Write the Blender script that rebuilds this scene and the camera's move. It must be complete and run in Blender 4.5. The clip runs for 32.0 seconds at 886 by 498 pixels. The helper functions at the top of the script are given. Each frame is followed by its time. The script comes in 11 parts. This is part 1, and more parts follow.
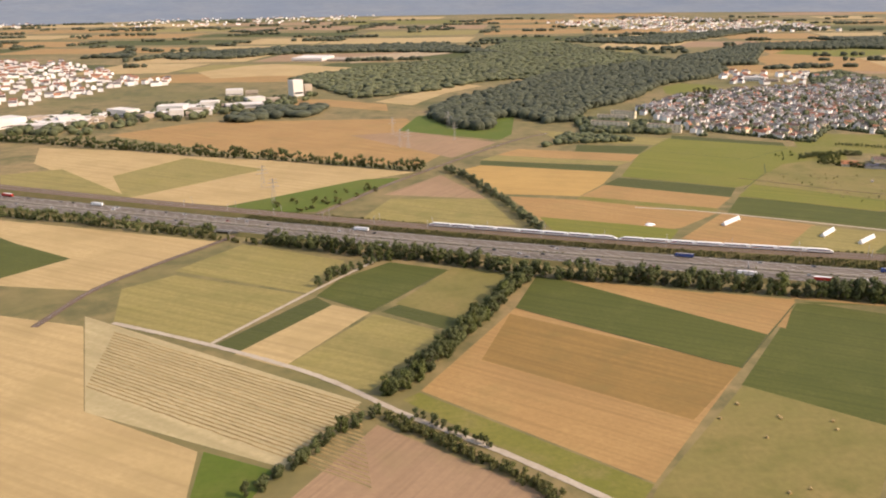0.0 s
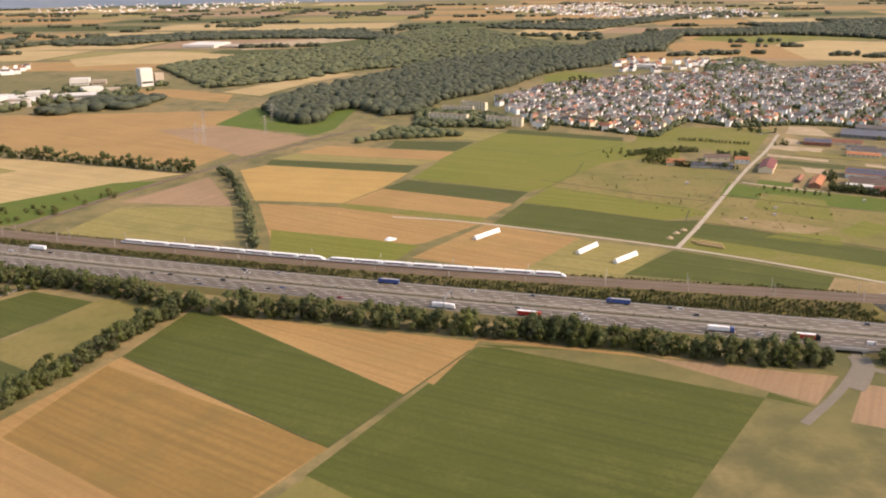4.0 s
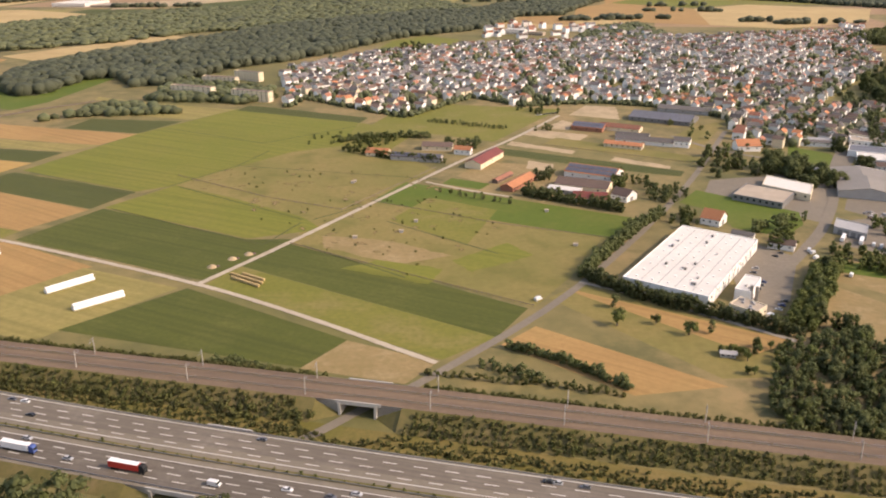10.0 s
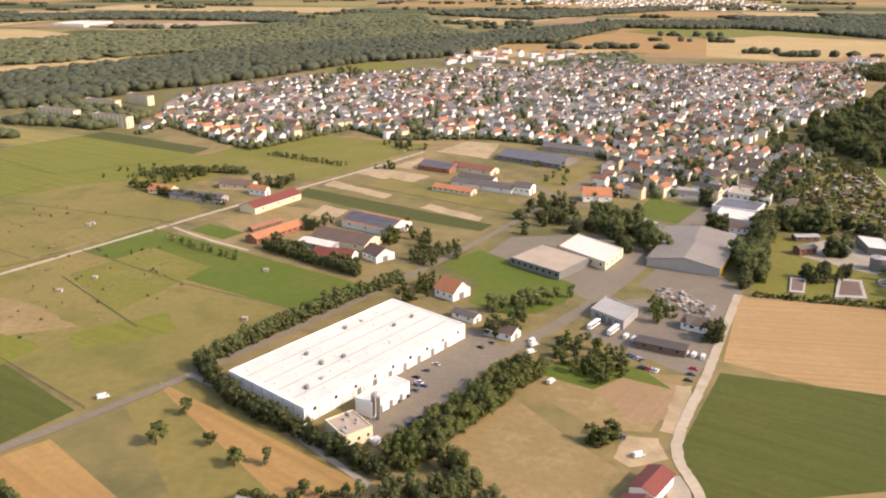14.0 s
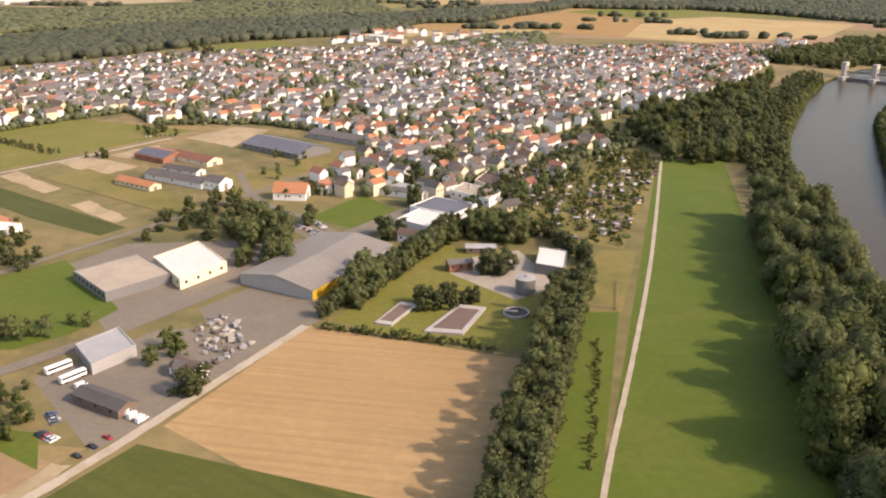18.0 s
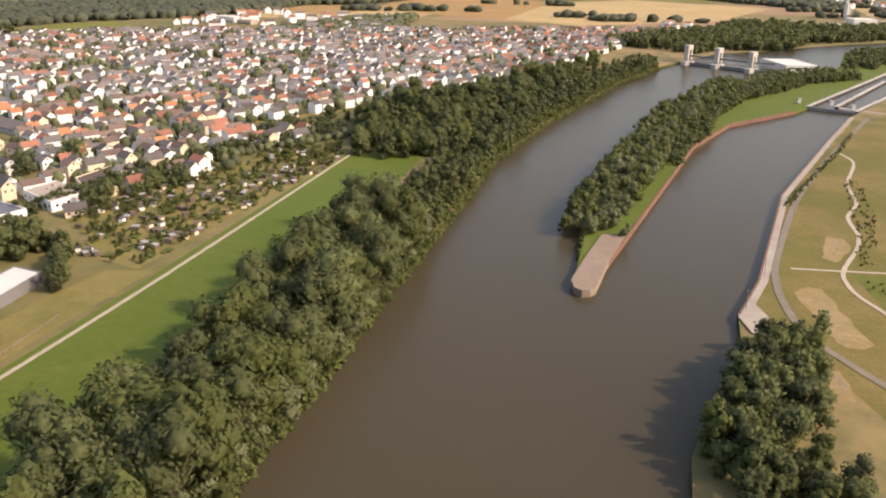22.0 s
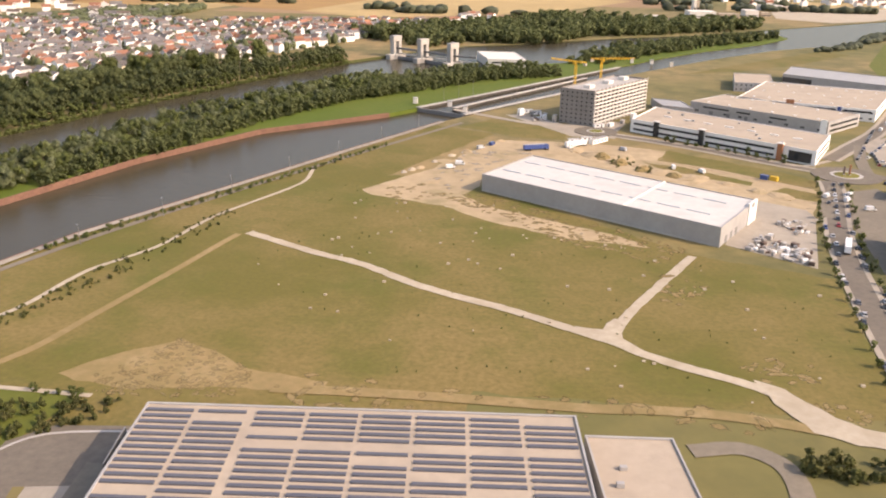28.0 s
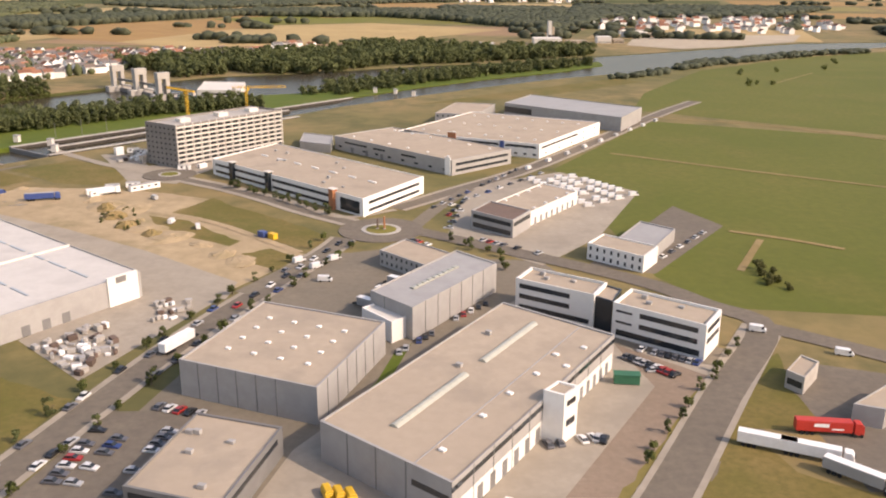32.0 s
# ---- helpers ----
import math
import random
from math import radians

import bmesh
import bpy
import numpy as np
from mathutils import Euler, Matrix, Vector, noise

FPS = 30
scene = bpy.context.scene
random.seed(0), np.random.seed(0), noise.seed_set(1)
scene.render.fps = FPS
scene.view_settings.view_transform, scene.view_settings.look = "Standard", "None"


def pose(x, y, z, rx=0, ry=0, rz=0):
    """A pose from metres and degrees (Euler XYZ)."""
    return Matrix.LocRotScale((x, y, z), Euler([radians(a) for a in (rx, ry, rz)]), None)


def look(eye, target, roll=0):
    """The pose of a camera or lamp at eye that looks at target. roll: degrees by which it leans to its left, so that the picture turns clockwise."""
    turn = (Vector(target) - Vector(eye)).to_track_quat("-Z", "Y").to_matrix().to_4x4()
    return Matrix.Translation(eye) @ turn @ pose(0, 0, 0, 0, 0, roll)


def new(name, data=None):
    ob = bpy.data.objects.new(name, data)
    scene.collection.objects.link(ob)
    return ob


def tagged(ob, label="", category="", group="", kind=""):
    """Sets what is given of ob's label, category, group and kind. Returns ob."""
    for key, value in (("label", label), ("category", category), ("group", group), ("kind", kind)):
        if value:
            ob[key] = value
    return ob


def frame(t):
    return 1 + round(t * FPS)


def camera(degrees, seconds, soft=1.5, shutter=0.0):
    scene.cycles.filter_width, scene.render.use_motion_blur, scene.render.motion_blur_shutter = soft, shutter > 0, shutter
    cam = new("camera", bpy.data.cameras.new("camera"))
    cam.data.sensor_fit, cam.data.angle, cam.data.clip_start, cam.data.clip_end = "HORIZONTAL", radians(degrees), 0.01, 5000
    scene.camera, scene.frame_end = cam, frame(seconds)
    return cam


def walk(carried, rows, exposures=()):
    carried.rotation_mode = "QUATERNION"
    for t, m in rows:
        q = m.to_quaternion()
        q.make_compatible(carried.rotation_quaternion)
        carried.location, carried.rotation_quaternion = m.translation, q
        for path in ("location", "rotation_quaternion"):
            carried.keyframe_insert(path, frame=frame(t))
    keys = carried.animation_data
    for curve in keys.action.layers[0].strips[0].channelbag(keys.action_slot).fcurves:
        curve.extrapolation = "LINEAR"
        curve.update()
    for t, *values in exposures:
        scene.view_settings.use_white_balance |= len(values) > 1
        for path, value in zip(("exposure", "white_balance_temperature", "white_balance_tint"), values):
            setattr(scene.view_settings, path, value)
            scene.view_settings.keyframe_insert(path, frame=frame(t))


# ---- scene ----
cam = camera(54.0, 32.0, 2.0)
PATH = [
    (0, (0.21, -0.24, 136.85), (0.26, 95.43, 107.74), -0.66),
    (0.5, (17.32, 9.30, 135.74), (17.50, 104.99, 106.68), -0.67),
    (1, (34.43, 18.85, 134.63), (34.61, 114.58, 105.74), -0.86),
    (1.5, (51.54, 28.39, 133.53), (52.20, 124.18, 104.82), -0.97),
    (2, (68.65, 37.94, 132.42), (69.84, 133.59, 103.28), -1.04),
    (2.5, (85.75, 47.48, 131.32), (87.60, 142.95, 101.61), -0.97),
    (3, (102.85, 57.03, 130.23), (105.17, 152.46, 100.44), -1.04),
    (3.5, (119.94, 66.58, 129.13), (122.76, 161.91, 99.08), -0.61),
    (5.5, (188.29, 104.76, 124.79), (190.33, 199.70, 93.43), -0.73),
    (6, (205.37, 114.30, 123.69), (206.92, 209.25, 92.33), -0.85),
    (6.5, (222.44, 123.84, 122.59), (223.83, 218.76, 91.15), -0.77),
    (7, (239.50, 133.36, 121.48), (240.70, 228.12, 89.54), -0.93),
    (7.5, (256.56, 142.88, 120.36), (257.81, 237.39, 87.69), -0.90),
    (8, (273.62, 152.39, 119.24), (275.33, 246.64, 85.85), -0.76),
    (8.5, (290.67, 161.89, 118.11), (292.58, 255.98, 84.29), -0.59),
    (9, (307.72, 171.39, 116.97), (309.69, 265.47, 83.14), -0.35),
    (9.5, (324.78, 180.87, 115.82), (326.35, 274.90, 81.83), -0.15),
    (10, (341.83, 190.34, 114.67), (343.27, 284.29, 80.47), -0.09),
    (10.5, (358.87, 199.79, 113.52), (360.01, 293.84, 79.54), -0.36),
    (11, (375.92, 209.24, 112.35), (377.07, 303.42, 78.76), -0.45),
    (11.5, (392.97, 218.66, 111.19), (393.99, 312.91, 77.77), -0.40),
    (12, (410.02, 228.07, 110.01), (411.00, 322.29, 76.54), -0.08),
    (12.5, (427.06, 237.45, 108.82), (426.71, 331.84, 75.79), 0.32),
    (13, (444.08, 246.82, 107.63), (440.45, 341.35, 75.19), 0.12),
    (13.5, (461.10, 256.17, 106.42), (455.50, 350.77, 74.48), 0.22),
    (14, (478.09, 265.51, 105.21), (470.76, 360.21, 73.93), 0.42),
    (14.5, (495.06, 274.84, 103.99), (487.76, 369.50, 72.60), 0.62),
    (16.5, (562.70, 312.02, 99.00), (553.52, 406.08, 66.33), 0.83),
    (17, (579.55, 321.30, 97.72), (570.07, 415.27, 64.87), 0.63),
    (17.5, (596.38, 330.58, 96.44), (587.01, 424.59, 63.65), 0.61),
    (18, (613.18, 339.87, 95.14), (603.47, 433.78, 62.19), 0.61),
    (18.5, (629.97, 349.16, 93.84), (620.26, 442.88, 60.33), 0.71),
    (19, (646.73, 358.46, 92.53), (636.79, 451.97, 58.52), 0.45),
    (19.5, (663.47, 367.76, 91.21), (653.77, 461.19, 56.88), 0.63),
    (20, (680.19, 377.08, 89.89), (670.42, 470.47, 55.49), 0.49),
    (20.5, (696.90, 386.42, 88.57), (687.53, 479.86, 54.20), 0.83),
    (21, (713.59, 395.77, 87.25), (704.05, 489.10, 52.65), 0.87),
    (21.5, (730.27, 405.13, 85.94), (720.73, 498.52, 51.48), 0.96),
    (22, (746.94, 414.52, 84.64), (737.31, 508.01, 50.48), 0.88),
    (22.5, (763.60, 423.92, 83.35), (754.01, 517.49, 49.42), 0.84),
    (23, (780.26, 433.33, 82.07), (770.32, 526.86, 48.09), 0.52),
    (23.5, (796.91, 442.77, 80.81), (786.58, 536.34, 47.07), 0.23),
    (24, (813.56, 452.23, 79.56), (803.34, 545.90, 46.08), 0.68),
    (24.5, (830.22, 461.71, 78.35), (819.80, 555.41, 45.01), 0.60),
    (25, (846.88, 471.20, 77.15), (836.62, 564.91, 43.78), 0.74),
    (25.5, (863.54, 480.70, 75.97), (853.13, 574.50, 42.88), 0.63),
    (27.5, (930.16, 518.83, 71.40), (919.26, 612.38, 37.79), 0.78),
    (28, (946.80, 528.39, 70.29), (935.94, 621.80, 36.27), 0.92),
    (28.5, (963.44, 537.95, 69.19), (952.81, 631.20, 34.66), 1.17),
    (29, (980.07, 547.52, 68.09), (969.30, 640.65, 33.29), 0.87),
    (29.5, (996.70, 557.10, 67.00), (986.48, 650.46, 32.65), 1.21),
    (30, (1013.32, 566.68, 65.92), (1003.05, 660.26, 32.19), 1.31),
    (30.5, (1029.95, 576.26, 64.83), (1019.95, 670.13, 31.84), 1.36),
    (31, (1046.58, 585.85, 63.74), (1036.21, 679.95, 31.55), 1.05),
    (31.5, (1063.20, 595.43, 62.65), (1053.20, 690.02, 31.78), 0.96),
    (32, (1079.83, 605.02, 61.57), (1069.87, 699.75, 31.14), 0.37),
]
walk(cam, [(t, look(eye, target, roll)) for t, eye, target, roll in PATH], [(0, 0.76, 7500, 22), (10, 0.78, 7500, 22), (14, 0.93, 7500, 22), (18, 0.92, 7500, 22), (22.5, 0.94, 7500, 22), (25.5, 0.96, 7500, 22), (28, 1.02, 7500, 22), (32, 0.72, 7500, 22)])

from mathutils.geometry import delaunay_2d_cdt

# ---- daylight ----
world = bpy.data.worlds.new("sky")
scene.world = world
world.use_nodes = True
wn = world.node_tree.nodes
sky = wn.new("ShaderNodeTexSky")
sky.sky_type, sky.sun_disc = "NISHITA", False
SUN_EL, SUN_FROM = radians(36), Vector((0.96, -0.28, 0)).normalized()
sky.sun_elevation, sky.sun_rotation = SUN_EL, math.atan2(SUN_FROM.x, SUN_FROM.y)
sky.air_density, sky.dust_density = 1.2, 2.0
world.node_tree.links.new(sky.outputs[0], wn["Background"].inputs[0])
wn["Background"].inputs[1].default_value = 0.15
sun = new("sun", bpy.data.lights.new("sun", "SUN"))
sun.data.energy, sun.data.angle, sun.data.color = 2.3, radians(0.55), (1.0, 0.92, 0.8)
sun.matrix_world = look(SUN_FROM * math.cos(SUN_EL) * 50 + Vector((0, 0, math.sin(SUN_EL) * 50)), (0, 0, 0))

# ---- materials ----
MATS = {}


def leafy(m, share=0.45):
    """Lets some of the light pass through the leaves."""
    n, l = m.node_tree.nodes, m.node_tree.links
    bsdf, out = n["Principled BSDF"], n["Material Output"]
    t, x = n.new("ShaderNodeBsdfTranslucent"), n.new("ShaderNodeMixShader")
    l.new(bsdf.inputs["Base Color"].links[0].from_socket, t.inputs[0])
    x.inputs[0].default_value = share
    l.new(bsdf.outputs[0], x.inputs[1]), l.new(t.outputs[0], x.inputs[2]), l.new(x.outputs[0], out.inputs[0])
    return m


def soften(m):
    """A copy of a ground material that thins out towards the rim of its patch."""
    m = m.copy()
    n, l = m.node_tree.nodes, m.node_tree.links
    at, geo, t, add, r = n.new("ShaderNodeAttribute"), n.new("ShaderNodeNewGeometry"), n.new("ShaderNodeTexNoise"), n.new("ShaderNodeMath"), n.new("ShaderNodeMapRange")
    at.attribute_name = "cover"
    t.inputs["Scale"].default_value, t.inputs["Detail"].default_value = 1.1, 5.0
    l.new(geo.outputs["Position"], t.inputs["Vector"])
    l.new(at.outputs["Fac"], add.inputs[0]), l.new(t.outputs["Fac"], add.inputs[1])
    r.inputs[1].default_value, r.inputs[2].default_value, r.inputs[4].default_value = 0.62, 1.05, 0.85
    l.new(add.outputs[0], r.inputs[0])
    l.new(r.outputs[0], n["Principled BSDF"].inputs["Alpha"])
    return m


SOFT = {}


def mat(name, a, b=None, c=None, big=0.02, fine=0.6, rough=0.9, metal=0.0, bump=0.0, stripe=0.0, angle=0.0, dark=0.25, vary=0.0, spec=0.3, d=None, mid=0.07, cut=(0.5, 0.66), much=0.8):
    """Two colours mixed in broad patches, a third in fine grain; stripe: metres between drill or mowing lines along angle."""
    m = bpy.data.materials.new(name)
    m.use_nodes = True
    n, l = m.node_tree.nodes, m.node_tree.links
    bsdf = n["Principled BSDF"]
    bsdf.inputs["Roughness"].default_value, bsdf.inputs["Metallic"].default_value = rough, metal
    bsdf.inputs["Specular IOR Level"].default_value = spec
    b = b or tuple(v * 0.8 for v in a)
    c = c or tuple(v * (1 - dark) for v in a)
    geo = n.new("ShaderNodeNewGeometry")

    def noisy(scale, detail, lo, hi):
        t = n.new("ShaderNodeTexNoise")
        t.inputs["Scale"].default_value, t.inputs["Detail"].default_value, t.inputs["Roughness"].default_value = scale, detail, 0.66
        l.new(geo.outputs["Position"], t.inputs["Vector"])
        r = n.new("ShaderNodeMapRange")
        r.inputs[1].default_value, r.inputs[2].default_value = lo, hi
        l.new(t.outputs["Fac"], r.inputs[0])
        return t, r

    def mix(fac, one, two, amount=1.0):
        x = n.new("ShaderNodeMix")
        x.data_type = "RGBA"
        if amount < 1:
            k = n.new("ShaderNodeMath")
            k.operation = "MULTIPLY"
            k.inputs[1].default_value = amount
            l.new(fac, k.inputs[0])
            fac = k.outputs[0]
        l.new(fac, x.inputs[0])
        for sock, v in ((x.inputs[6], one), (x.inputs[7], two)):
            if isinstance(v, tuple):
                sock.default_value = (*v, 1)
            else:
                l.new(v, sock)
        return x.outputs[2]

    _, r1 = noisy(big, 4, 0.38, 0.62)
    t2, r2 = noisy(fine, 5, 0.35, 0.7)
    base = mix(r1.outputs[0], a, b)
    if d:
        _, r5 = noisy(mid, 7, *cut)
        base = mix(r5.outputs[0], base, d, much)
    col = mix(r2.outputs[0], base, c, 0.7)
    if stripe:
        mp = n.new("ShaderNodeMapping")
        mp.vector_type = "TEXTURE"
        mp.inputs["Rotation"].default_value = (0, 0, radians(angle))
        mp.inputs["Scale"].default_value = (stripe * 40, stripe, 1)
        w = n.new("ShaderNodeTexNoise")
        w.inputs["Scale"].default_value, w.inputs["Detail"].default_value = 1.0, 3.0
        l.new(geo.outputs["Position"], mp.inputs[0])
        l.new(mp.outputs[0], w.inputs["Vector"])
        r4 = n.new("ShaderNodeMapRange")
        r4.inputs[1].default_value, r4.inputs[2].default_value = 0.42, 0.7
        l.new(w.outputs["Fac"], r4.inputs[0])
        col = mix(r4.outputs[0], col, tuple(v * 0.75 for v in c), 0.5)
    if vary:
        info, hsv = n.new("ShaderNodeObjectInfo"), n.new("ShaderNodeHueSaturation")
        r3 = n.new("ShaderNodeMapRange")
        r3.inputs[3].default_value, r3.inputs[4].default_value = 1 - vary, 1 + vary
        l.new(info.outputs["Random"], r3.inputs[0])
        l.new(r3.outputs[0], hsv.inputs["Value"])
        l.new(col, hsv.inputs["Color"])
        col = hsv.outputs[0]
    l.new(col, bsdf.inputs["Base Color"])
    if bump:
        bp = n.new("ShaderNodeBump")
        bp.inputs["Distance"].default_value, bp.inputs["Strength"].default_value = bump, 1.0
        l.new(t2.outputs["Fac"], bp.inputs["Height"])
        l.new(bp.outputs[0], bsdf.inputs["Normal"])
    MATS[name] = m
    return m


LAND = mat("open_land", (0.15, 0.132, 0.043), (0.29, 0.2, 0.09), (0.1, 0.095, 0.034), big=0.004, fine=0.08, d=(0.08, 0.082, 0.028), mid=0.02)
STUBBLE = mat("stubble", (0.385, 0.235, 0.085), (0.33, 0.195, 0.07), (0.275, 0.16, 0.058), big=0.02, fine=0.5, stripe=2.2, angle=-35, d=(0.25, 0.18, 0.062), mid=0.03, much=0.6)
STRAW = mat("straw", (0.47, 0.34, 0.155), (0.41, 0.29, 0.13), (0.35, 0.245, 0.105), big=0.015, fine=0.4, stripe=3.0, angle=-28, d=(0.33, 0.245, 0.1), mid=0.03, much=0.6)
GOLDEN = mat("golden_brown_stubble", (0.27, 0.162, 0.046), (0.235, 0.142, 0.04), (0.2, 0.118, 0.034), big=0.02, fine=0.5, stripe=2.2, angle=-35, d=(0.17, 0.13, 0.038), mid=0.04, much=0.6)
SWATH = mat("straw_swaths", (0.46, 0.36, 0.19), (0.4, 0.31, 0.16), (0.3, 0.25, 0.11), big=0.02, fine=0.4, stripe=4.2, angle=-35)
PLOUGH = mat("bare_soil", (0.34, 0.22, 0.12), (0.29, 0.185, 0.1), (0.25, 0.155, 0.085), big=0.015, fine=0.4, stripe=1.7, angle=60, d=(0.24, 0.175, 0.08), mid=0.04, much=0.6)
HAY = mat("mown_hay", (0.255, 0.21, 0.062), (0.31, 0.24, 0.085), (0.19, 0.158, 0.046), big=0.03, fine=0.4, stripe=3.2, angle=-28, d=(0.155, 0.148, 0.036), mid=0.03, much=0.7)
GREEN = mat("green_crop", (0.072, 0.084, 0.012), (0.084, 0.092, 0.014), (0.056, 0.066, 0.01), big=0.02, fine=0.6, stripe=2.5, angle=-28, d=(0.12, 0.12, 0.026), mid=0.035, much=0.6)
MAIZE = mat("maize", (0.07, 0.08, 0.016), (0.08, 0.086, 0.018), (0.052, 0.06, 0.012), big=0.03, fine=0.8, bump=0.3, stripe=1.2, angle=-28)
GRASS = mat("meadow_grass", (0.15, 0.148, 0.022), (0.195, 0.17, 0.036), (0.11, 0.112, 0.018), big=0.015, fine=0.5, d=(0.235, 0.18, 0.065), mid=0.05)
MEADOW = mat("olive_meadow", (0.1, 0.113, 0.015), (0.124, 0.126, 0.021), (0.08, 0.092, 0.012), big=0.012, fine=0.4, d=(0.165, 0.135, 0.034), mid=0.03, cut=(0.49, 0.72), much=0.6)
MEAD = mat("yellow_green_meadow", (0.15, 0.158, 0.02), (0.18, 0.17, 0.026), (0.122, 0.13, 0.016), big=0.012, fine=0.4, stripe=2.8, angle=-28, d=(0.2, 0.172, 0.04), mid=0.03, cut=(0.46, 0.7), much=0.55)
LUSH = mat("lush_grass", (0.08, 0.116, 0.01), (0.1, 0.126, 0.014), (0.066, 0.096, 0.009), big=0.02, fine=0.4, d=(0.12, 0.128, 0.022), mid=0.04, much=0.7)
DRY = mat("dry_pasture", (0.235, 0.175, 0.058), (0.18, 0.155, 0.042), (0.145, 0.122, 0.034), big=0.02, fine=0.4, d=(0.115, 0.115, 0.022), mid=0.045)
VERGE = mat("verge", (0.125, 0.108, 0.033), (0.165, 0.125, 0.05), (0.085, 0.08, 0.024), big=0.05, fine=0.6, d=(0.21, 0.155, 0.075), mid=0.09, much=0.6)
SAND = mat("sandy_ground", (0.44, 0.33, 0.2), (0.37, 0.275, 0.165), (0.3, 0.225, 0.13), big=0.04, fine=0.3, d=(0.21, 0.175, 0.085), mid=0.08)
GRAVEL = mat("pale_gravel", (0.46, 0.39, 0.29), (0.4, 0.335, 0.25), (0.34, 0.28, 0.2), big=0.05, fine=0.7, d=(0.3, 0.245, 0.16), mid=0.15, much=0.6)
ASPHALT = mat("asphalt", (0.215, 0.18, 0.132), (0.18, 0.152, 0.114), (0.15, 0.126, 0.094), big=0.03, fine=0.7, d=(0.25, 0.208, 0.15), mid=0.1, much=0.5)
TARMAC = mat("dark_asphalt", (0.155, 0.13, 0.1), (0.18, 0.15, 0.115), (0.115, 0.096, 0.075), big=0.05, fine=0.7, d=(0.205, 0.172, 0.128), mid=0.08, much=0.5)
PAVING = mat("concrete_paving", (0.37, 0.318, 0.25), (0.32, 0.275, 0.217), (0.285, 0.245, 0.192), big=0.06, fine=0.7, d=(0.245, 0.21, 0.165), mid=0.12, much=0.6)
CONCRETE = mat("concrete", (0.45, 0.42, 0.37), (0.38, 0.35, 0.31), (0.34, 0.31, 0.28), big=0.1, fine=0.8)
BRICKPAVE = mat("brown_pavers", (0.27, 0.2, 0.145), (0.235, 0.175, 0.125), (0.2, 0.15, 0.108), big=0.06, fine=0.9, d=(0.3, 0.235, 0.175), mid=0.1, much=0.5)
BALLAST = mat("rail_ballast", (0.2, 0.135, 0.085), (0.165, 0.112, 0.072), (0.12, 0.085, 0.058), big=0.05, fine=0.8, stripe=1.4, angle=-13)
ROUGH = mat("rough_meadow", (0.132, 0.11, 0.022), (0.222, 0.155, 0.056), (0.1, 0.086, 0.019), big=0.022, fine=0.9, d=(0.094, 0.102, 0.013), mid=0.04, cut=(0.48, 0.66), much=0.8)
STEEL = mat("steel", (0.35, 0.34, 0.33), rough=0.45, metal=0.7)
WORN = mat("worn_ground", (0.29, 0.2, 0.09), (0.235, 0.167, 0.07), (0.185, 0.142, 0.054), big=0.05, fine=0.5, d=(0.34, 0.245, 0.125), mid=0.12)
WATER = mat("river_water", (0.062, 0.051, 0.03), (0.055, 0.046, 0.028), (0.059, 0.048, 0.029), big=0.006, fine=0.5, rough=0.26, bump=0.05, spec=0.08)
LEAF = leafy(mat("foliage", (0.142, 0.162, 0.06), (0.122, 0.14, 0.052), (0.1, 0.114, 0.044), big=0.3, fine=1.5, rough=0.75, vary=0.28))
LEAFDARK = leafy(mat("dark_foliage", (0.1, 0.115, 0.048), (0.086, 0.1, 0.042), (0.07, 0.08, 0.034), big=0.06, fine=0.6, rough=0.8, vary=0.26))
WILLOW = leafy(mat("silver_willow_foliage", (0.22, 0.238, 0.13), (0.17, 0.19, 0.09), (0.13, 0.148, 0.066), big=0.4, fine=1.5, rough=0.7, vary=0.24))
BARK = mat("bark", (0.13, 0.1, 0.075), big=0.5, fine=3)
WHITE = mat("white_render", (0.8, 0.78, 0.74), (0.76, 0.73, 0.68), (0.7, 0.67, 0.62), big=0.1, fine=1.0, vary=0.12)
CREAM = mat("cream_render", (0.7, 0.6, 0.42), (0.64, 0.54, 0.38), (0.6, 0.5, 0.36), big=0.1, fine=1.0, vary=0.12)
TILE_RED = mat("red_roof_tiles", (0.3, 0.135, 0.085), (0.26, 0.115, 0.075), (0.21, 0.09, 0.06), big=0.15, fine=1.5, bump=0.02, vary=0.2)
TILE_ORANGE = mat("orange_roof_tiles", (0.43, 0.185, 0.09), (0.38, 0.16, 0.078), (0.31, 0.13, 0.065), big=0.15, fine=1.5, bump=0.02, vary=0.2)
TILE_GREY = mat("grey_roof_tiles", (0.13, 0.115, 0.105), (0.11, 0.1, 0.092), (0.085, 0.075, 0.07), big=0.15, fine=1.5, bump=0.02, vary=0.35)
TILE_BROWN = mat("brown_roof_tiles", (0.165, 0.112, 0.088), (0.14, 0.098, 0.078), (0.11, 0.078, 0.064), big=0.15, fine=1.5, bump=0.02, vary=0.3)
ROOF_PALE = mat("pale_roofing", (0.42, 0.342, 0.258), (0.385, 0.312, 0.236), (0.345, 0.282, 0.212), big=0.05, fine=0.5, d=(0.275, 0.232, 0.185), mid=0.12, much=0.65)
ROOF_WHITE = mat("white_roofing", (0.66, 0.62, 0.56), (0.61, 0.57, 0.51), (0.56, 0.52, 0.465), big=0.06, fine=0.6, d=(0.5, 0.465, 0.42), mid=0.14, cut=(0.55, 0.7), much=0.6)
SHEET = mat("grey_metal_cladding", (0.37, 0.355, 0.335), (0.335, 0.32, 0.305), (0.305, 0.29, 0.275), big=0.05, fine=0.6, rough=0.5, d=(0.27, 0.255, 0.24), mid=0.2, much=0.5)
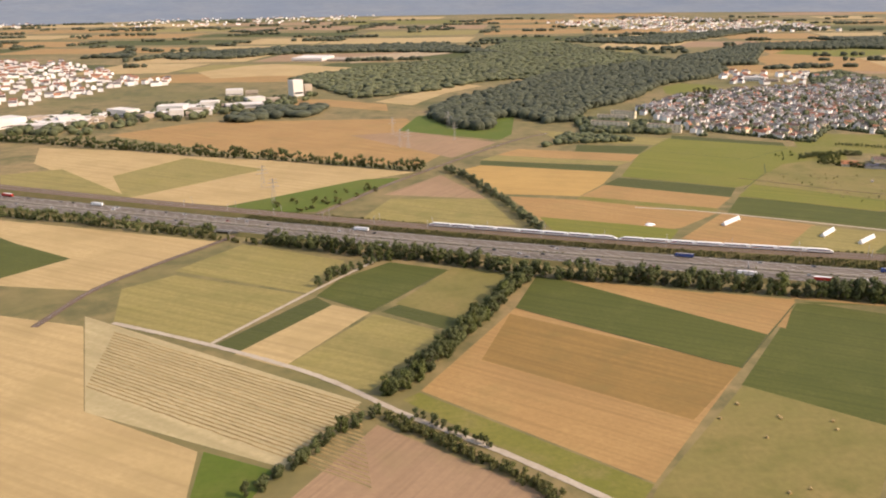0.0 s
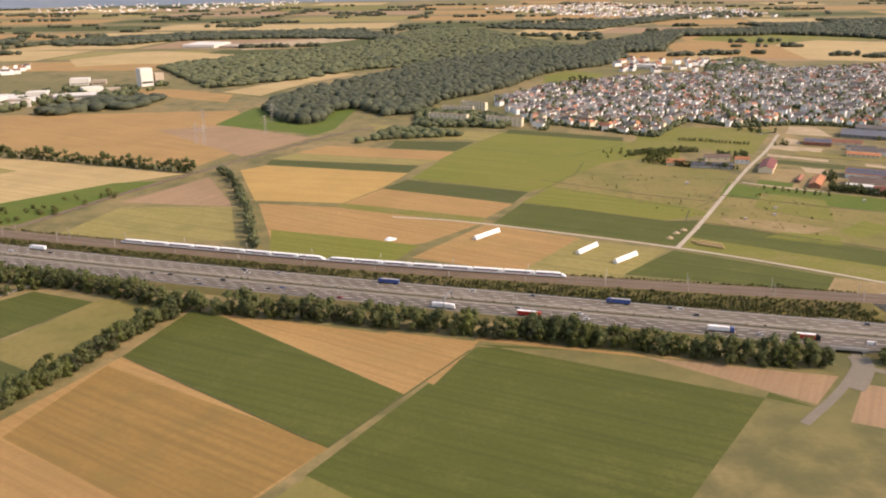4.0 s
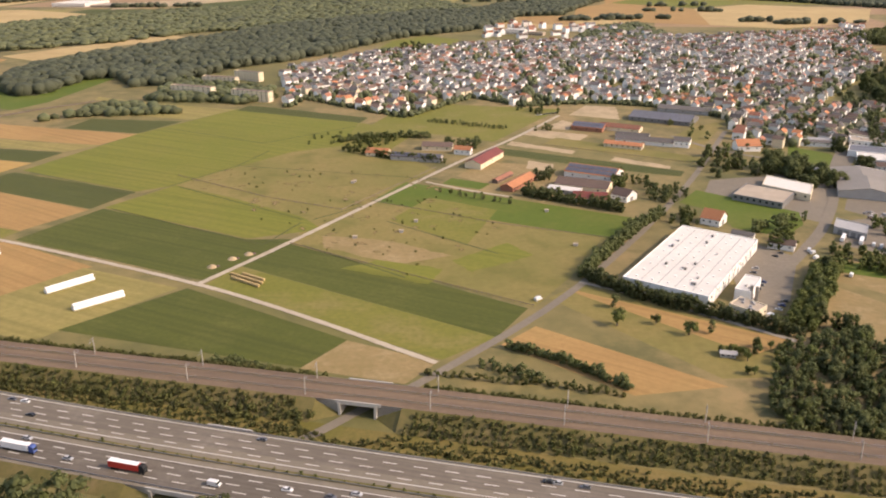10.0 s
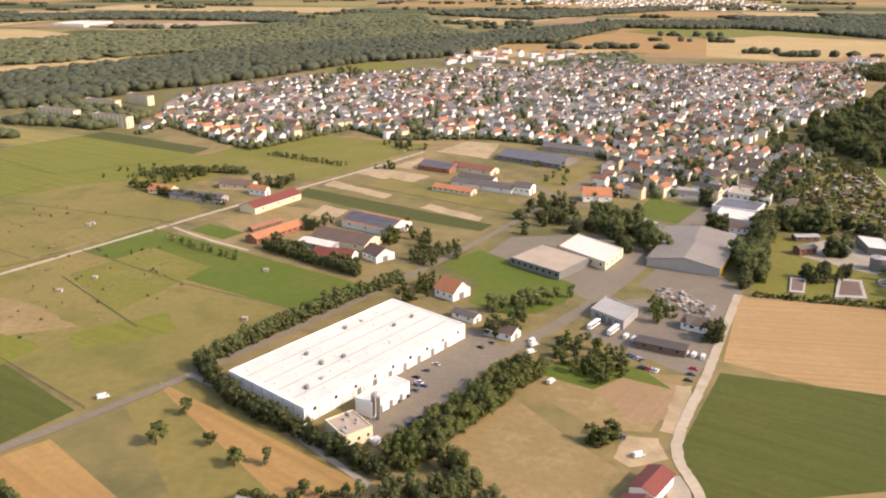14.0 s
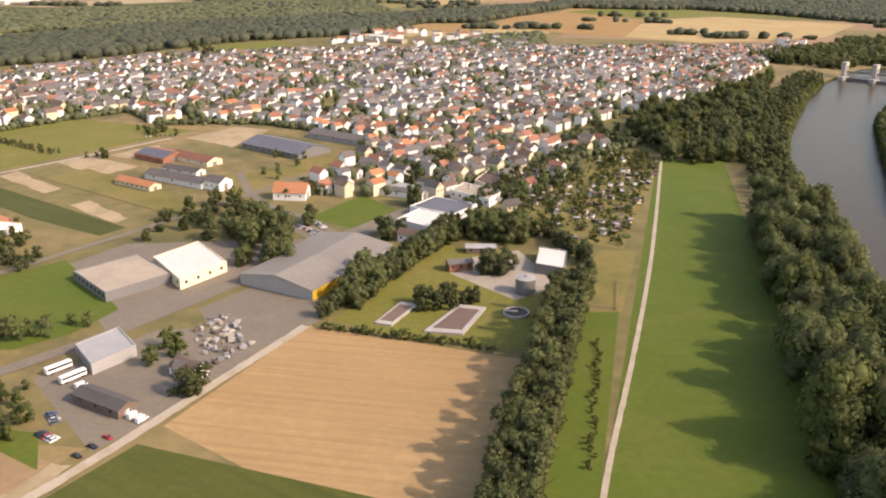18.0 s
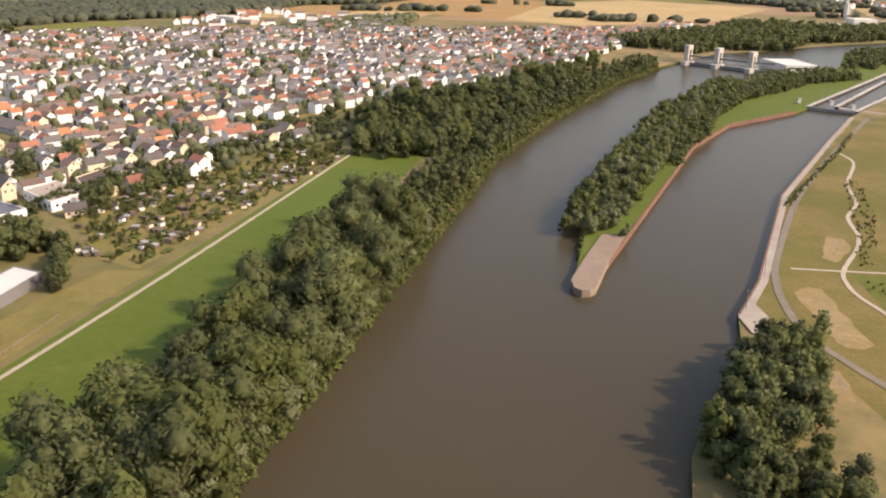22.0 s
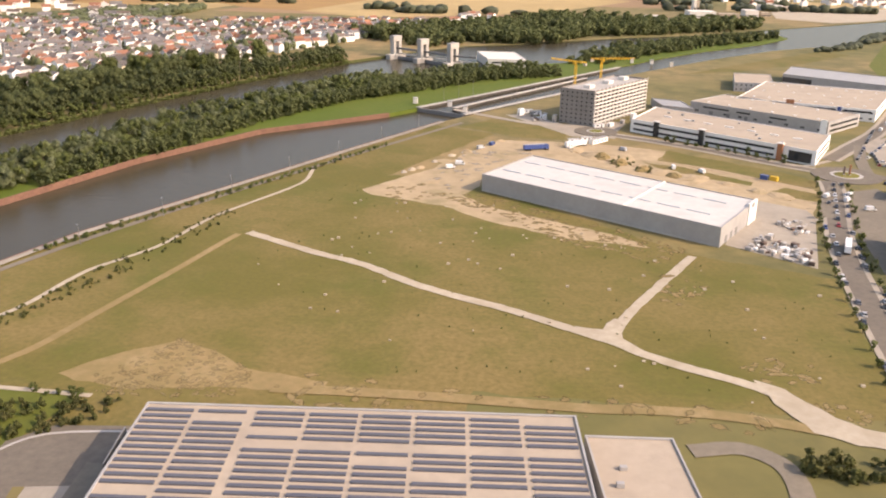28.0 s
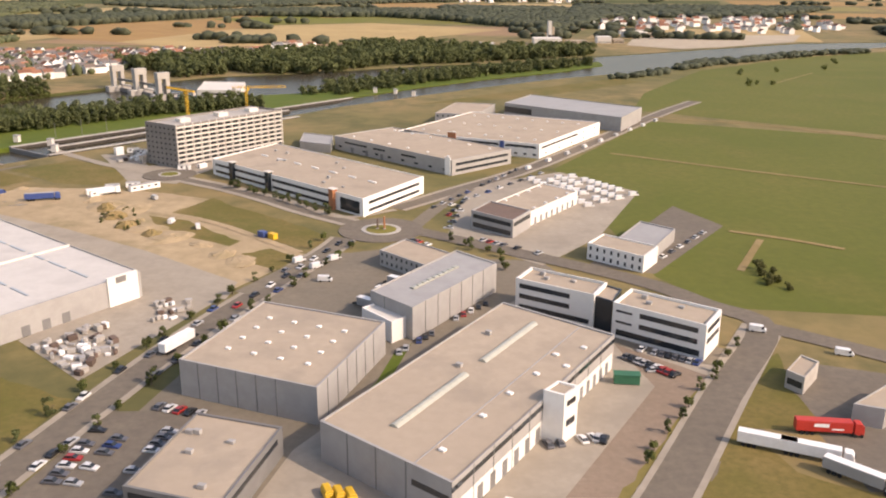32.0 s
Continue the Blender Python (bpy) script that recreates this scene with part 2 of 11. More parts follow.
SHEET_DARK = mat("dark_metal_cladding", (0.2, 0.195, 0.19), (0.17, 0.165, 0.16), (0.15, 0.145, 0.14), big=0.05, fine=0.6, rough=0.5)
GLASS = mat("dark_window_glass", (0.03, 0.035, 0.04), big=0.5, fine=1.0, rough=0.08, spec=0.6)
PANEL = mat("solar_panel", (0.09, 0.09, 0.105), (0.11, 0.108, 0.12), (0.072, 0.072, 0.084), big=0.2, fine=0.8, rough=0.3, spec=0.5)
ORANGE = mat("orange_sheeting", (0.75, 0.26, 0.015), (0.68, 0.22, 0.012), (0.5, 0.15, 0.01), big=0.2, fine=1.2)
BANK = mat("river_bank", (0.07, 0.08, 0.022), (0.095, 0.09, 0.035), (0.045, 0.055, 0.016), big=0.08, fine=0.6)
RUST = mat("rusty_sheet_piling", (0.22, 0.115, 0.075), (0.18, 0.095, 0.065), (0.14, 0.075, 0.055), big=0.1, fine=0.8, stripe=0.8, angle=30)
LINE = mat("white_road_paint", (0.62, 0.58, 0.52), (0.5, 0.46, 0.4), (0.4, 0.36, 0.31), big=0.12, fine=1.2, rough=0.7)
FILM = mat("white_film", (0.85, 0.83, 0.8), (0.8, 0.78, 0.75), (0.72, 0.7, 0.67), big=0.3, fine=1.2, rough=0.4)
YELLOW = mat("yellow_paint", (0.75, 0.45, 0.04), rough=0.5)
RED = mat("red_paint", (0.55, 0.05, 0.035), rough=0.4)
BLUE = mat("blue_paint", (0.06, 0.1, 0.28), rough=0.4)
GREENPAINT = mat("green_paint", (0.04, 0.16, 0.09), rough=0.5)
BLACK = mat("black_rubber", (0.02, 0.02, 0.02), rough=0.8)
CARPAINT = [mat(n + "_car_paint", c, rough=0.3, spec=0.6) for n, c in (("white", (0.75, 0.74, 0.72)), ("silver", (0.45, 0.45, 0.45)), ("black", (0.02, 0.02, 0.022)), ("grey", (0.12, 0.12, 0.13)), ("blue", (0.03, 0.06, 0.2)), ("red", (0.4, 0.03, 0.025)))]


# ---- building blocks ----
def mesh_of(bm, name, *mats):
    me = bpy.data.meshes.new(name)
    bm.to_mesh(me)
    bm.free()
    for m in mats:
        me.materials.append(m)
    return me


def part(name, bm, material, parent, label=""):
    data = bm if isinstance(bm, bpy.types.Mesh) else mesh_of(bm, name, material)
    ob = new(name, data)
    ob.parent = parent
    if label:
        ob["label"] = label
    return ob


def thing(name, bm, material, label, category, group="", kind="", at=None):
    data = bm if isinstance(bm, bpy.types.Mesh) else mesh_of(bm, name, material)
    ob = new(name, data)
    if at is not None:
        ob.matrix_world = at
    return tagged(ob, label, category, group, kind)


def empty(name, label, category, group="", at=None):
    ob = new(name)
    ob.empty_display_size = 0.5
    if at is not None:
        ob.matrix_world = at
    return tagged(ob, label, category, group)


def add_box(bm, x0, y0, z0, x1, y1, z1, mi=0):
    v = [bm.verts.new(p) for p in ((x0, y0, z0), (x1, y0, z0), (x1, y1, z0), (x0, y1, z0), (x0, y0, z1), (x1, y0, z1), (x1, y1, z1), (x0, y1, z1))]
    for q in ((3, 2, 1, 0), (4, 5, 6, 7), (0, 1, 5, 4), (1, 2, 6, 5), (2, 3, 7, 6), (3, 0, 4, 7)):
        bm.faces.new([v[i] for i in q]).material_index = mi


def box(x0, y0, z0, x1, y1, z1, bevel=0.0):
    bm = bmesh.new()
    add_box(bm, x0, y0, z0, x1, y1, z1)
    if bevel:
        bmesh.ops.bevel(bm, geom=bm.edges[:], offset=bevel, segments=1, affect="EDGES")
    return bm


def prism(pts, z0, z1):
    bm = bmesh.new()
    lo = [bm.verts.new((x, y, z0)) for x, y in pts]
    hi = [bm.verts.new((x, y, z1)) for x, y in pts]
    n = len(pts)
    for i in range(n):
        bm.faces.new((lo[i], lo[(i + 1) % n], hi[(i + 1) % n], hi[i]))
    bm.faces.new(hi)
    bm.faces.new(lo[::-1])
    bmesh.ops.recalc_face_normals(bm, faces=bm.faces)
    return bm


def cyl(r, z0, z1, n=12, r2=None, x=0, y=0):
    bm = bmesh.new()
    add_cyl(bm, r, z0, z1, n, r2, x, y)
    return bm


def add_cyl(bm, r, z0, z1, n=12, r2=None, x=0, y=0):
    r2 = r if r2 is None else r2
    lo = [bm.verts.new((x + r * math.cos(6.2832 * i / n), y + r * math.sin(6.2832 * i / n), z0)) for i in range(n)]
    hi = [bm.verts.new((x + r2 * math.cos(6.2832 * i / n), y + r2 * math.sin(6.2832 * i / n), z1)) for i in range(n)]
    for i in range(n):
        bm.faces.new((lo[i], lo[(i + 1) % n], hi[(i + 1) % n], hi[i]))
    bm.faces.new(hi), bm.faces.new(lo[::-1])


def inside(p, poly):
    x, y, hit = p[0], p[1], False
    for (x0, y0), (x1, y1) in zip(poly, poly[1:] + poly[:1]):
        if (y0 > y) != (y1 > y) and x < (x1 - x0) * (y - y0) / (y1 - y0) + x0:
            hit = not hit
    return hit


LAID = []


def crosses(a, b, c, d):
    o = lambda p, q, r: (q[0] - p[0]) * (r[1] - p[1]) - (q[1] - p[1]) * (r[0] - p[0])
    return o(a, b, c) * o(a, b, d) < 0 and o(c, d, a) * o(c, d, b) < 0


def level_over(pts, kind):
    """How many sheets already laid there this one lies on."""
    pts = [tuple(p) for p in pts]
    xs, ys = [p[0] for p in pts], [p[1] for p in pts]
    bb, top = (min(xs), min(ys), max(xs), max(ys)), 0
    for k, b2, other, level in LAID:
        if k != kind or b2[0] > bb[2] or bb[0] > b2[2] or b2[1] > bb[3] or bb[1] > b2[3] or level <= top:
            continue
        if any(inside(p, other) for p in pts) or any(inside(p, pts) for p in other) or any(crosses(a, b, c, d) for a, b in zip(pts, pts[1:] + pts[:1]) for c, d in zip(other, other[1:] + other[:1])):
            top = level
    LAID.append((kind, bb, pts, top + 1))
    return top + 1


def ragged(pts, step=2.2, reach=1.3):
    """The outline with an uneven, worn edge."""
    out = []
    for a, b in zip(pts, pts[1:] + pts[:1]):
        a, b = Vector(a), Vector(b)
        n = max(1, min(40, int((b - a).length / step)))
        t = (b - a).normalized()
        for i in range(n):
            q = a + (b - a) * (i / n)
            w = noise.noise(Vector((q.x * 0.16, q.y * 0.16, 3))) * reach + noise.noise(Vector((q.x * 0.5, q.y * 0.5, 7))) * reach * 0.4
            out.append(tuple(q + Vector((-t.y, t.x)) * w))
    return out


def rest(p):
    """The height of the highest ground cover or road under a place."""
    z = 0.0
    for kind, bb, pts, level in LAID:
        if bb[0] <= p[0] <= bb[2] and bb[1] <= p[1] <= bb[3] and inside(p, pts):
            z = max(z, 0.01 * level + (0.13 if kind == "road" else 0))
    return z


def patch(name, label, pts, material, category="field", z=None):
    """A sheet of ground cover with its own outline, a little above those it overlaps."""
    pts = [tuple(p) for p in pts]
    if material in (ROUGH, SAND) or name in ("verge", "bare_patch", "grass_plot"):
        pts = ragged(pts)
    if z is None:
        z = 0.01 * level_over(pts, "patch")
    if sum(a[0] * b[1] - a[1] * b[0] for a, b in zip(pts, pts[1:] + pts[:1])) < 0:
        pts = pts[::-1]
    n = len(pts)
    vs, _, faces, *_ = delaunay_2d_cdt([Vector(p) for p in pts], [(i, (i + 1) % n) for i in range(n)], [], 1, 0.001)
    bm = bmesh.new()
    bv = [bm.verts.new((v.x, v.y, z)) for v in vs]
    for f in faces:
        c = sum((vs[i] for i in f), Vector((0, 0))) / len(f)
        if inside(c, pts):
            bm.faces.new([bv[i] for i in f])
    return thing(name, bm, material, label, category, kind="structure")


def blotches(label, poly, n, r, material, seed, name="bare_patch"):
    """Worn ground: many small uneven patches strewn over an area."""
    rng = random.Random(seed)
    bm = bmesh.new()
    cover = bm.verts.layers.float.new("cover")
    xs, ys = [p[0] for p in poly], [p[1] for p in poly]
    made = 0
    while made < n:
        c = (rng.uniform(min(xs), max(xs)), rng.uniform(min(ys), max(ys)))
        if not inside(c, poly):
            continue
        made += 1
        s, a0, st = r * rng.uniform(0.35, 1.3), rng.random() * 6.28, rng.uniform(1.0, 2.4)
        z = rest(c) + 0.012 + 0.002 * (made % 9) + 0.0001 * made
        ring = []
        for i in range(14):
            a = 6.2832 * i / 14
            k = s * 1.25 * (0.75 + 0.45 * noise.noise(Vector((math.cos(a) * 1.5 + made, math.sin(a) * 1.5, seed))))
            x, y = math.cos(a) * k * st, math.sin(a) * k
            ring.append(bm.verts.new((c[0] + x * math.cos(a0) - y * math.sin(a0), c[1] + x * math.sin(a0) + y * math.cos(a0), z)))
        top = bm.verts.new((*c, z))
        top[cover] = 1.0
        for i in range(14):
            bm.faces.new((ring[i], ring[(i + 1) % 14], top))
    if material not in SOFT:
        SOFT[material] = soften(material)
    material = SOFT[material]
    return thing(name, bm, material, label, "bare ground", kind="stuff")


def smooth(pts, k=4):
    out = []
    p = [Vector(q) for q in pts]
    p = [p[0] * 2 - p[1]] + p + [p[-1] * 2 - p[-2]]
    for i in range(1, len(p) - 2):
        a, b, c, d = p[i - 1], p[i], p[i + 1], p[i + 2]
        for j in range(k):
            t = j / k
            out.append(0.5 * (2 * b + (c - a) * t + (2 * a - 5 * b + 4 * c - d) * t * t + (3 * b - a - 3 * c + d) * t ** 3))
    return out + [p[-2]]


def offset(line, d):
    """The polyline moved by d metres to its left."""
    out = []
    for i, p in enumerate(line):
        a, b = line[max(i - 1, 0)], line[min(i + 1, len(line) - 1)]
        t = (Vector(b) - Vector(a)).normalized()
        out.append(Vector(p) + Vector((-t.y, t.x)) * d)
    return out


def ribbon_bm(line, d0, d1, z0, z1=None, bm=None):
    """A band between the offsets d0 and d1; with z1 lower than z0 the right edge drops."""
    bm = bm or bmesh.new()
    z1 = z0 if z1 is None else z1
    l = [bm.verts.new((*p, z1)) for p in offset(line, d1)]
    r = [bm.verts.new((*p, z0)) for p in offset(line, d0)]
    for i in range(len(line) - 1):
        bm.faces.new((r[i], r[i + 1], l[i + 1], l[i]))
    return bm


def road(name, label, pts, width, material, z=None, category="road", k=4):
    line = smooth(pts, k)
    if z is None:
        z = 0.13 + 0.01 * level_over(offset(line, -width / 2) + offset(line, width / 2)[::-1], "road")
    if material in (GRAVEL, SAND):
        pts = [p for p, _ in along(line, 1.3)] + [line[-1]]
        l, r = offset(pts, 1.0), offset(pts, -1.0)
        bm = bmesh.new()
        edge = []
        for p, a, b in zip(pts, l, r):
            row = []
            for q, s in ((a, 1), (b, 2)):
                w = width / 2 * (1 + 0.22 * noise.noise(Vector((q.x * 0.35, q.y * 0.35, s))) + 0.14 * noise.noise(Vector((q.x * 1.1, q.y * 1.1, s))))
                row.append(bm.verts.new((*(p + (q - p) * w), z)))
            edge.append(row)
        for e, f in zip(edge, edge[1:]):
            bm.faces.new((e[1], f[1], f[0], e[0]))
        return thing(name, bm, material, label, category, kind="structure")
    return thing(name, ribbon_bm(line, -width / 2, width / 2, z), material, label, category, kind="structure")


def along(line, step, start=0.0):
    """Points and directions every step metres along a polyline."""
    d = start
    for a, b in zip(line, line[1:]):
        a, b = Vector(a), Vector(b)
        n = (b - a).length
        while d < n:
            yield a + (b - a) * (d / n), (b - a) / n
            d += step
        d -= n


# ---- ground and river ----
RIVER_WEST = [(1402.8, 1489.9), (1321.8, 1460.9), (1234.6, 1388.4), (1187.0, 1346.5), (1133.7, 1301.7), (1059.7, 1231.9), (1006.8, 1203.5), (926.3, 1142.1), (885.0, 1115.8), (854.5, 1070.7), (830.2, 1032.5), (796.5, 955.4), (754.4, 836.7), (731.9, 754.2), (723.6, 689.6), (718.3, 654.6), (704.9, 554.0), (699.8, 523.0), (698.1, 508.1), (696.2, 493.2)]
RIVER_EAST = [(777.0, 547.3), (785.9, 572.4), (795.4, 595.9), (797.7, 609.8), (807.6, 633.1), (834.6, 718.0), (877.4, 810.6), (905.6, 869.5)]
CANAL_NORTH = [(914.0, 882.5), (946.6, 932.6), (987.4, 1009.8), (1018.6, 1052.0), (1050.7, 1094.0), (1095.3, 1144.7), (1127.5, 1171.4), (1145.1, 1177.5), (1187.2, 1237.7), (1245.6, 1302.6), (1291.0, 1354.6), (1378.2, 1420.6)]


def far_out(a, b, d):
    a, b = Vector(a), Vector(b)
    return tuple(a + (a - b).normalized() * d)


w = [Vector(p) for p in RIVER_WEST]
south_w = tuple(w[-1] + (w[-1] - w[-4]).normalized() * 420)
e0 = Vector(RIVER_EAST[0])
south_e = tuple(e0 + (w[-1] - w[-4]).normalized() * 420)
north_w = far_out(RIVER_WEST[0], RIVER_WEST[1], 400)
north_e = far_out(CANAL_NORTH[-1], CANAL_NORTH[-2], 400)
RIVER = [north_w] + RIVER_WEST + [south_w, south_e] + RIVER_EAST + CANAL_NORTH + [north_e]
BANK_Z, WATER_Z = 0.0, -1.5


def ground_sheet():
    R = 4700
    verts = [Vector((x + 500, y + 700)) for x, y in ((-R, -R), (R, -R), (R, R), (-R, R))]
    n = len(RIVER)
    verts += [Vector(p) for p in RIVER]
    edges = [(0, 1), (1, 2), (2, 3), (3, 0)] + [(4 + i, 4 + (i + 1) % n) for i in range(n)]
    vs, _, faces, *_ = delaunay_2d_cdt(verts, edges, [], 1, 0.001)
    bm = bmesh.new()
    bv = [bm.verts.new((*v, 0)) for v in vs]
    for f in faces:
        c = sum((vs[i] for i in f), Vector((0, 0))) / len(f)
        if not inside(c, RIVER):
            bm.faces.new([bv[i] for i in f])
    return thing("ground", bm, LAND, "flat open farmland reaching the horizon", "ground", kind="structure")


ground_sheet()
thing("water", prism([tuple(p) for p in RIVER], WATER_Z - 1, WATER_Z), WATER, "calm brown-green river and lock canal water", "river", kind="structure")
bm = bmesh.new()
ring = [Vector(p) for p in RIVER]
for a, b in zip(ring, ring[1:] + ring[:1]):
    bm.faces.new([bm.verts.new((*q, z)) for q, z in ((a, 0), (b, 0), (b, WATER_Z - 0.5), (a, WATER_Z - 0.5))])
thing("river_bank", bm, BANK, "earth bank sloping down to the river", "bank", kind="structure")

# ---- fields south of the motorway ----
patch("field", "straw field with pale swaths in rows", [(-156.3, 355.0), (-28.2, 270.1), (-48.1, 228.2), (-121.2, 265.0)], SWATH)
patch("field", "mown yellow-green hay meadow", [(-152.6, 390.1), (-133.0, 410.4), (-63.7, 379.2), (-93.3, 321.9), (-140.3, 344.6)], HAY)
patch("field", "mown yellow-green hay meadow beside the farm track", [(-135.4, 416.8), (-110.5, 462.6), (-50.7, 430.4), (-61.8, 380.7)], HAY)
patch("field", "harvested tan stubble field beside the railway", [(-325.2, 538.2), (-265.6, 518.9), (-126.2, 468.8), (-166.7, 388.2), (-250.0, 403.5)], STRAW)
patch("field", "small dark green crop plot", [(-288.6, 509.4), (-238.9, 468.9), (-197.0, 439.9), (-228.7, 394.4)], GREEN)
patch("field", "green crop field beside a hedge", [(-58.3, 377.5), (-31.8, 355.7), (3.4, 413.4), (-27.1, 427.5), (-50.4, 400.5)], GREEN)
patch("field", "narrow dark green crop strip", [(-91.5, 320.2), (-81.3, 312.1), (-49.4, 364.7), (-58.0, 376.0)], MAIZE)
patch("field", "narrow tan stubble strip", [(-81.3, 312.1), (-60.3, 299.0), (-31.8, 355.7), (-49.5, 365.4)], STRAW)
patch("field", "olive mown meadow strip", [(-60.3, 299.0), (-26.8, 276.5), (3.7, 329.6), (-29.9, 353.6)], HAY)
patch("field", "small dark green crop plot", [(-26.9, 356.2), (3.7, 333.2), (10.0, 348.3), (-18.2, 366.5)], MAIZE)
patch("field", "rough olive fallow plot", [(-21.2, 365.9), (7.5, 345.7), (31.3, 389.3), (31.6, 412.3), (4.9, 417.0)], DRY)
patch("field", "large harvested brown stubble field", [(-8.0, 278.2), (32.0, 359.1), (110.0, 293.8), (60.2, 217.6)], STUBBLE)
patch("field", "darker uncut half of the stubble field", [(29.1, 351.7), (111.1, 294.9), (81.5, 254.6), (46.0, 281.0), (14.6, 304.0)], GOLDEN)
patch("field", "long green crop strip", [(32.0, 359.1), (46.2, 403.0), (60.1, 394.0), (131.2, 325.6), (110.0, 293.8)], GREEN)
patch("field", "tan stubble wedge below the roadside trees", [(55.4, 399.2), (156.9, 362.1), (131.2, 325.6)], STUBBLE)
patch("field", "large green meadow beside the motorway", [(105.4, 279.7), (156.8, 360.6), (205.9, 354.7), (158.2, 363.0), (257.1, 310.6), (247.0, 321.2), (197.2, 254.6), (144.5, 247.2)], GREEN)
patch("field", "mown olive meadow scattered with hay bales", [(60.5, 215.5), (106.0, 279.7), (144.5, 247.2), (89.5, 160.7), (33.0, 161.7)], DRY)
patch("field", "narrow green grass strip beside the track", [(-14.3, 271.4), (-8.6, 276.9), (59.7, 216.7), (52.6, 205.2), (45.1, 210.2)], GRASS)
patch("field", "bare brown soil field beside the hedge", [(-44.7, 208.5), (-21.7, 253.9), (31.1, 210.5), (15.5, 181.8), (-40.3, 182.8)], PLOUGH)
patch("field", "green meadow strip below the straw field", [(-74.1, 237.9), (-50.4, 226.7), (-54.4, 210.1), (-70.9, 207.7)], LUSH)
patch("field", "tan stubble wedge along the motorway trees", [(124.7, 376.2), (157.8, 365.4), (140.9, 331.7), (117.0, 352.9)], STUBBLE)
patch("field", "bare soil triangle beside the underpass road", [(214.7, 349.0), (273.9, 331.3), (258.3, 312.4)], PLOUGH)
patch("field", "bare soil plot beside the road", [(279.3, 325.4), (303.5, 315.4), (289.5, 288.3), (263.4, 301.2)], PLOUGH)
patch("field", "tan stubble strip along the motorway trees", [(155.8, 361.4), (156.5, 363.7), (157.7, 366.2), (214.7, 349.0), (216.5, 351.8), (246.1, 339.6), (157.7, 371.0)], STUBBLE)

GOLD = mat("golden_stubble", (0.45, 0.285, 0.09), (0.39, 0.24, 0.075), (0.34, 0.21, 0.065), big=0.02, fine=0.5, stripe=2.6, angle=-14, d=(0.33, 0.235, 0.075), mid=0.04, much=0.5)
FURROW = mat("combed_stubble", (0.43, 0.28, 0.13), (0.37, 0.235, 0.105), (0.31, 0.195, 0.085), big=0.02, fine=0.4, stripe=1.5, angle=math.degrees(math.atan2((Vector((590.0, 533.9)) - Vector((560.9, 535.8))).y, (Vector((590.0, 533.9)) - Vector((560.9, 535.8))).x)))

# ---- fields between the railway and the village ----
patch("field", "pale tan stubble field beyond the motorway", [(-361.8, 777.2), (-235.8, 747.1), (-19.9, 651.8), (-58.5, 623.9), (-140.8, 551.5), (-216.7, 578.9), (-333.9, 703.2)], STRAW)
patch("field", "mown straw field with green edges", [(-250.1, 650.2), (-213.6, 720.1), (-137.5, 669.2), (-215.6, 575.5)], HAY)
patch("field", "green and tan meadow corner", [(-340.5, 659.4), (-300.5, 678.5), (-212.8, 578.7), (-313.9, 604.3)], HAY)
patch("field", "green scrub strip beside the railway", [(-146.4, 544.3), (-58.8, 627.8), (-29.9, 632.1), (-79.4, 533.9), (-128.5, 529.1)], LUSH)
patch("field", "large brown stubble field behind the tree row", [(-324.4, 842.0), (-257.3, 920.0), (-36.4, 930.9), (4.4, 732.0), (-18.2, 671.0), (-186.0, 744.0)], STUBBLE)
patch("field", "pale bare soil field", [(-86.5, 825.2), (-33.3, 844.7), (50.7, 778.7), (8.9, 706.5)], PLOUGH)
patch("field", "bright green meadow in front of the wood", [(-41.8, 848.8), (-24.8, 951.0), (78.4, 930.1), (66.8, 820.9), (54.0, 790.4)], LUSH)
patch("field", "pale soil triangle between the tracks", [(-39.2, 578.2), (-0.5, 640.4), (26.2, 574.9), (29.5, 563.4)], PLOUGH)
patch("field", "green mown triangle with pale lines", [(-49.1, 514.5), (-34.7, 566.6), (29.5, 563.4), (44.5, 497.2), (6.0, 496.4)], HAY)
patch("field", "dry brown fallow field beside the hedge", [(65.7, 483.3), (43.9, 569.7), (89.8, 558.1), (119.3, 543.3), (170.0, 519.0), (139.0, 486.0), (121.6, 479.9)], STUBBLE)
patch("field", "fresh green meadow beside the railway", [(66.0, 468.0), (59.9, 514.4), (109.6, 495.3), (136.7, 482.4), (124.0, 456.0)], MEAD)
patch("field", "golden stubble field inside a hedge", [(40.6, 576.3), (16.2, 659.6), (31.5, 675.2), (130.4, 643.0), (114.6, 603.2), (92.7, 567.3)], GOLD)
patch("field", "narrow dark green strip", [(30.9, 676.8), (31.9, 694.7), (138.2, 666.2), (130.1, 644.4)], MAIZE)
patch("field", "pale yellow-green strip", [(31.3, 696.4), (45.6, 716.2), (106.3, 694.6), (151.9, 683.0), (138.2, 668.2)], HAY)
patch("field", "pinkish tan stubble strip", [(45.6, 717.2), (66.8, 744.6), (113.8, 728.6), (164.6, 711.9), (151.9, 684.0), (106.3, 696.6)], STUBBLE)
patch("field", "dark green vegetable plot", [(113.8, 730.6), (120.0, 760.0), (181.7, 749.9), (164.4, 714.8)], MAIZE)
patch("field", "mown yellow garden plots before the village", [(94.9, 842.6), (141.1, 817.3), (207.7, 788.9), (186.0, 754.6), (156.3, 766.0), (107.1, 779.5)], HAY)
patch("field", "tan stubble strip with green margins", [(93.3, 567.2), (115.2, 600.7), (191.5, 559.1), (173.6, 530.3)], STUBBLE)
patch("field", "narrow green strip", [(89.5, 559.2), (93.3, 567.2), (173.8, 529.8), (169.9, 519.9), (119.3, 543.3)], GRASS)
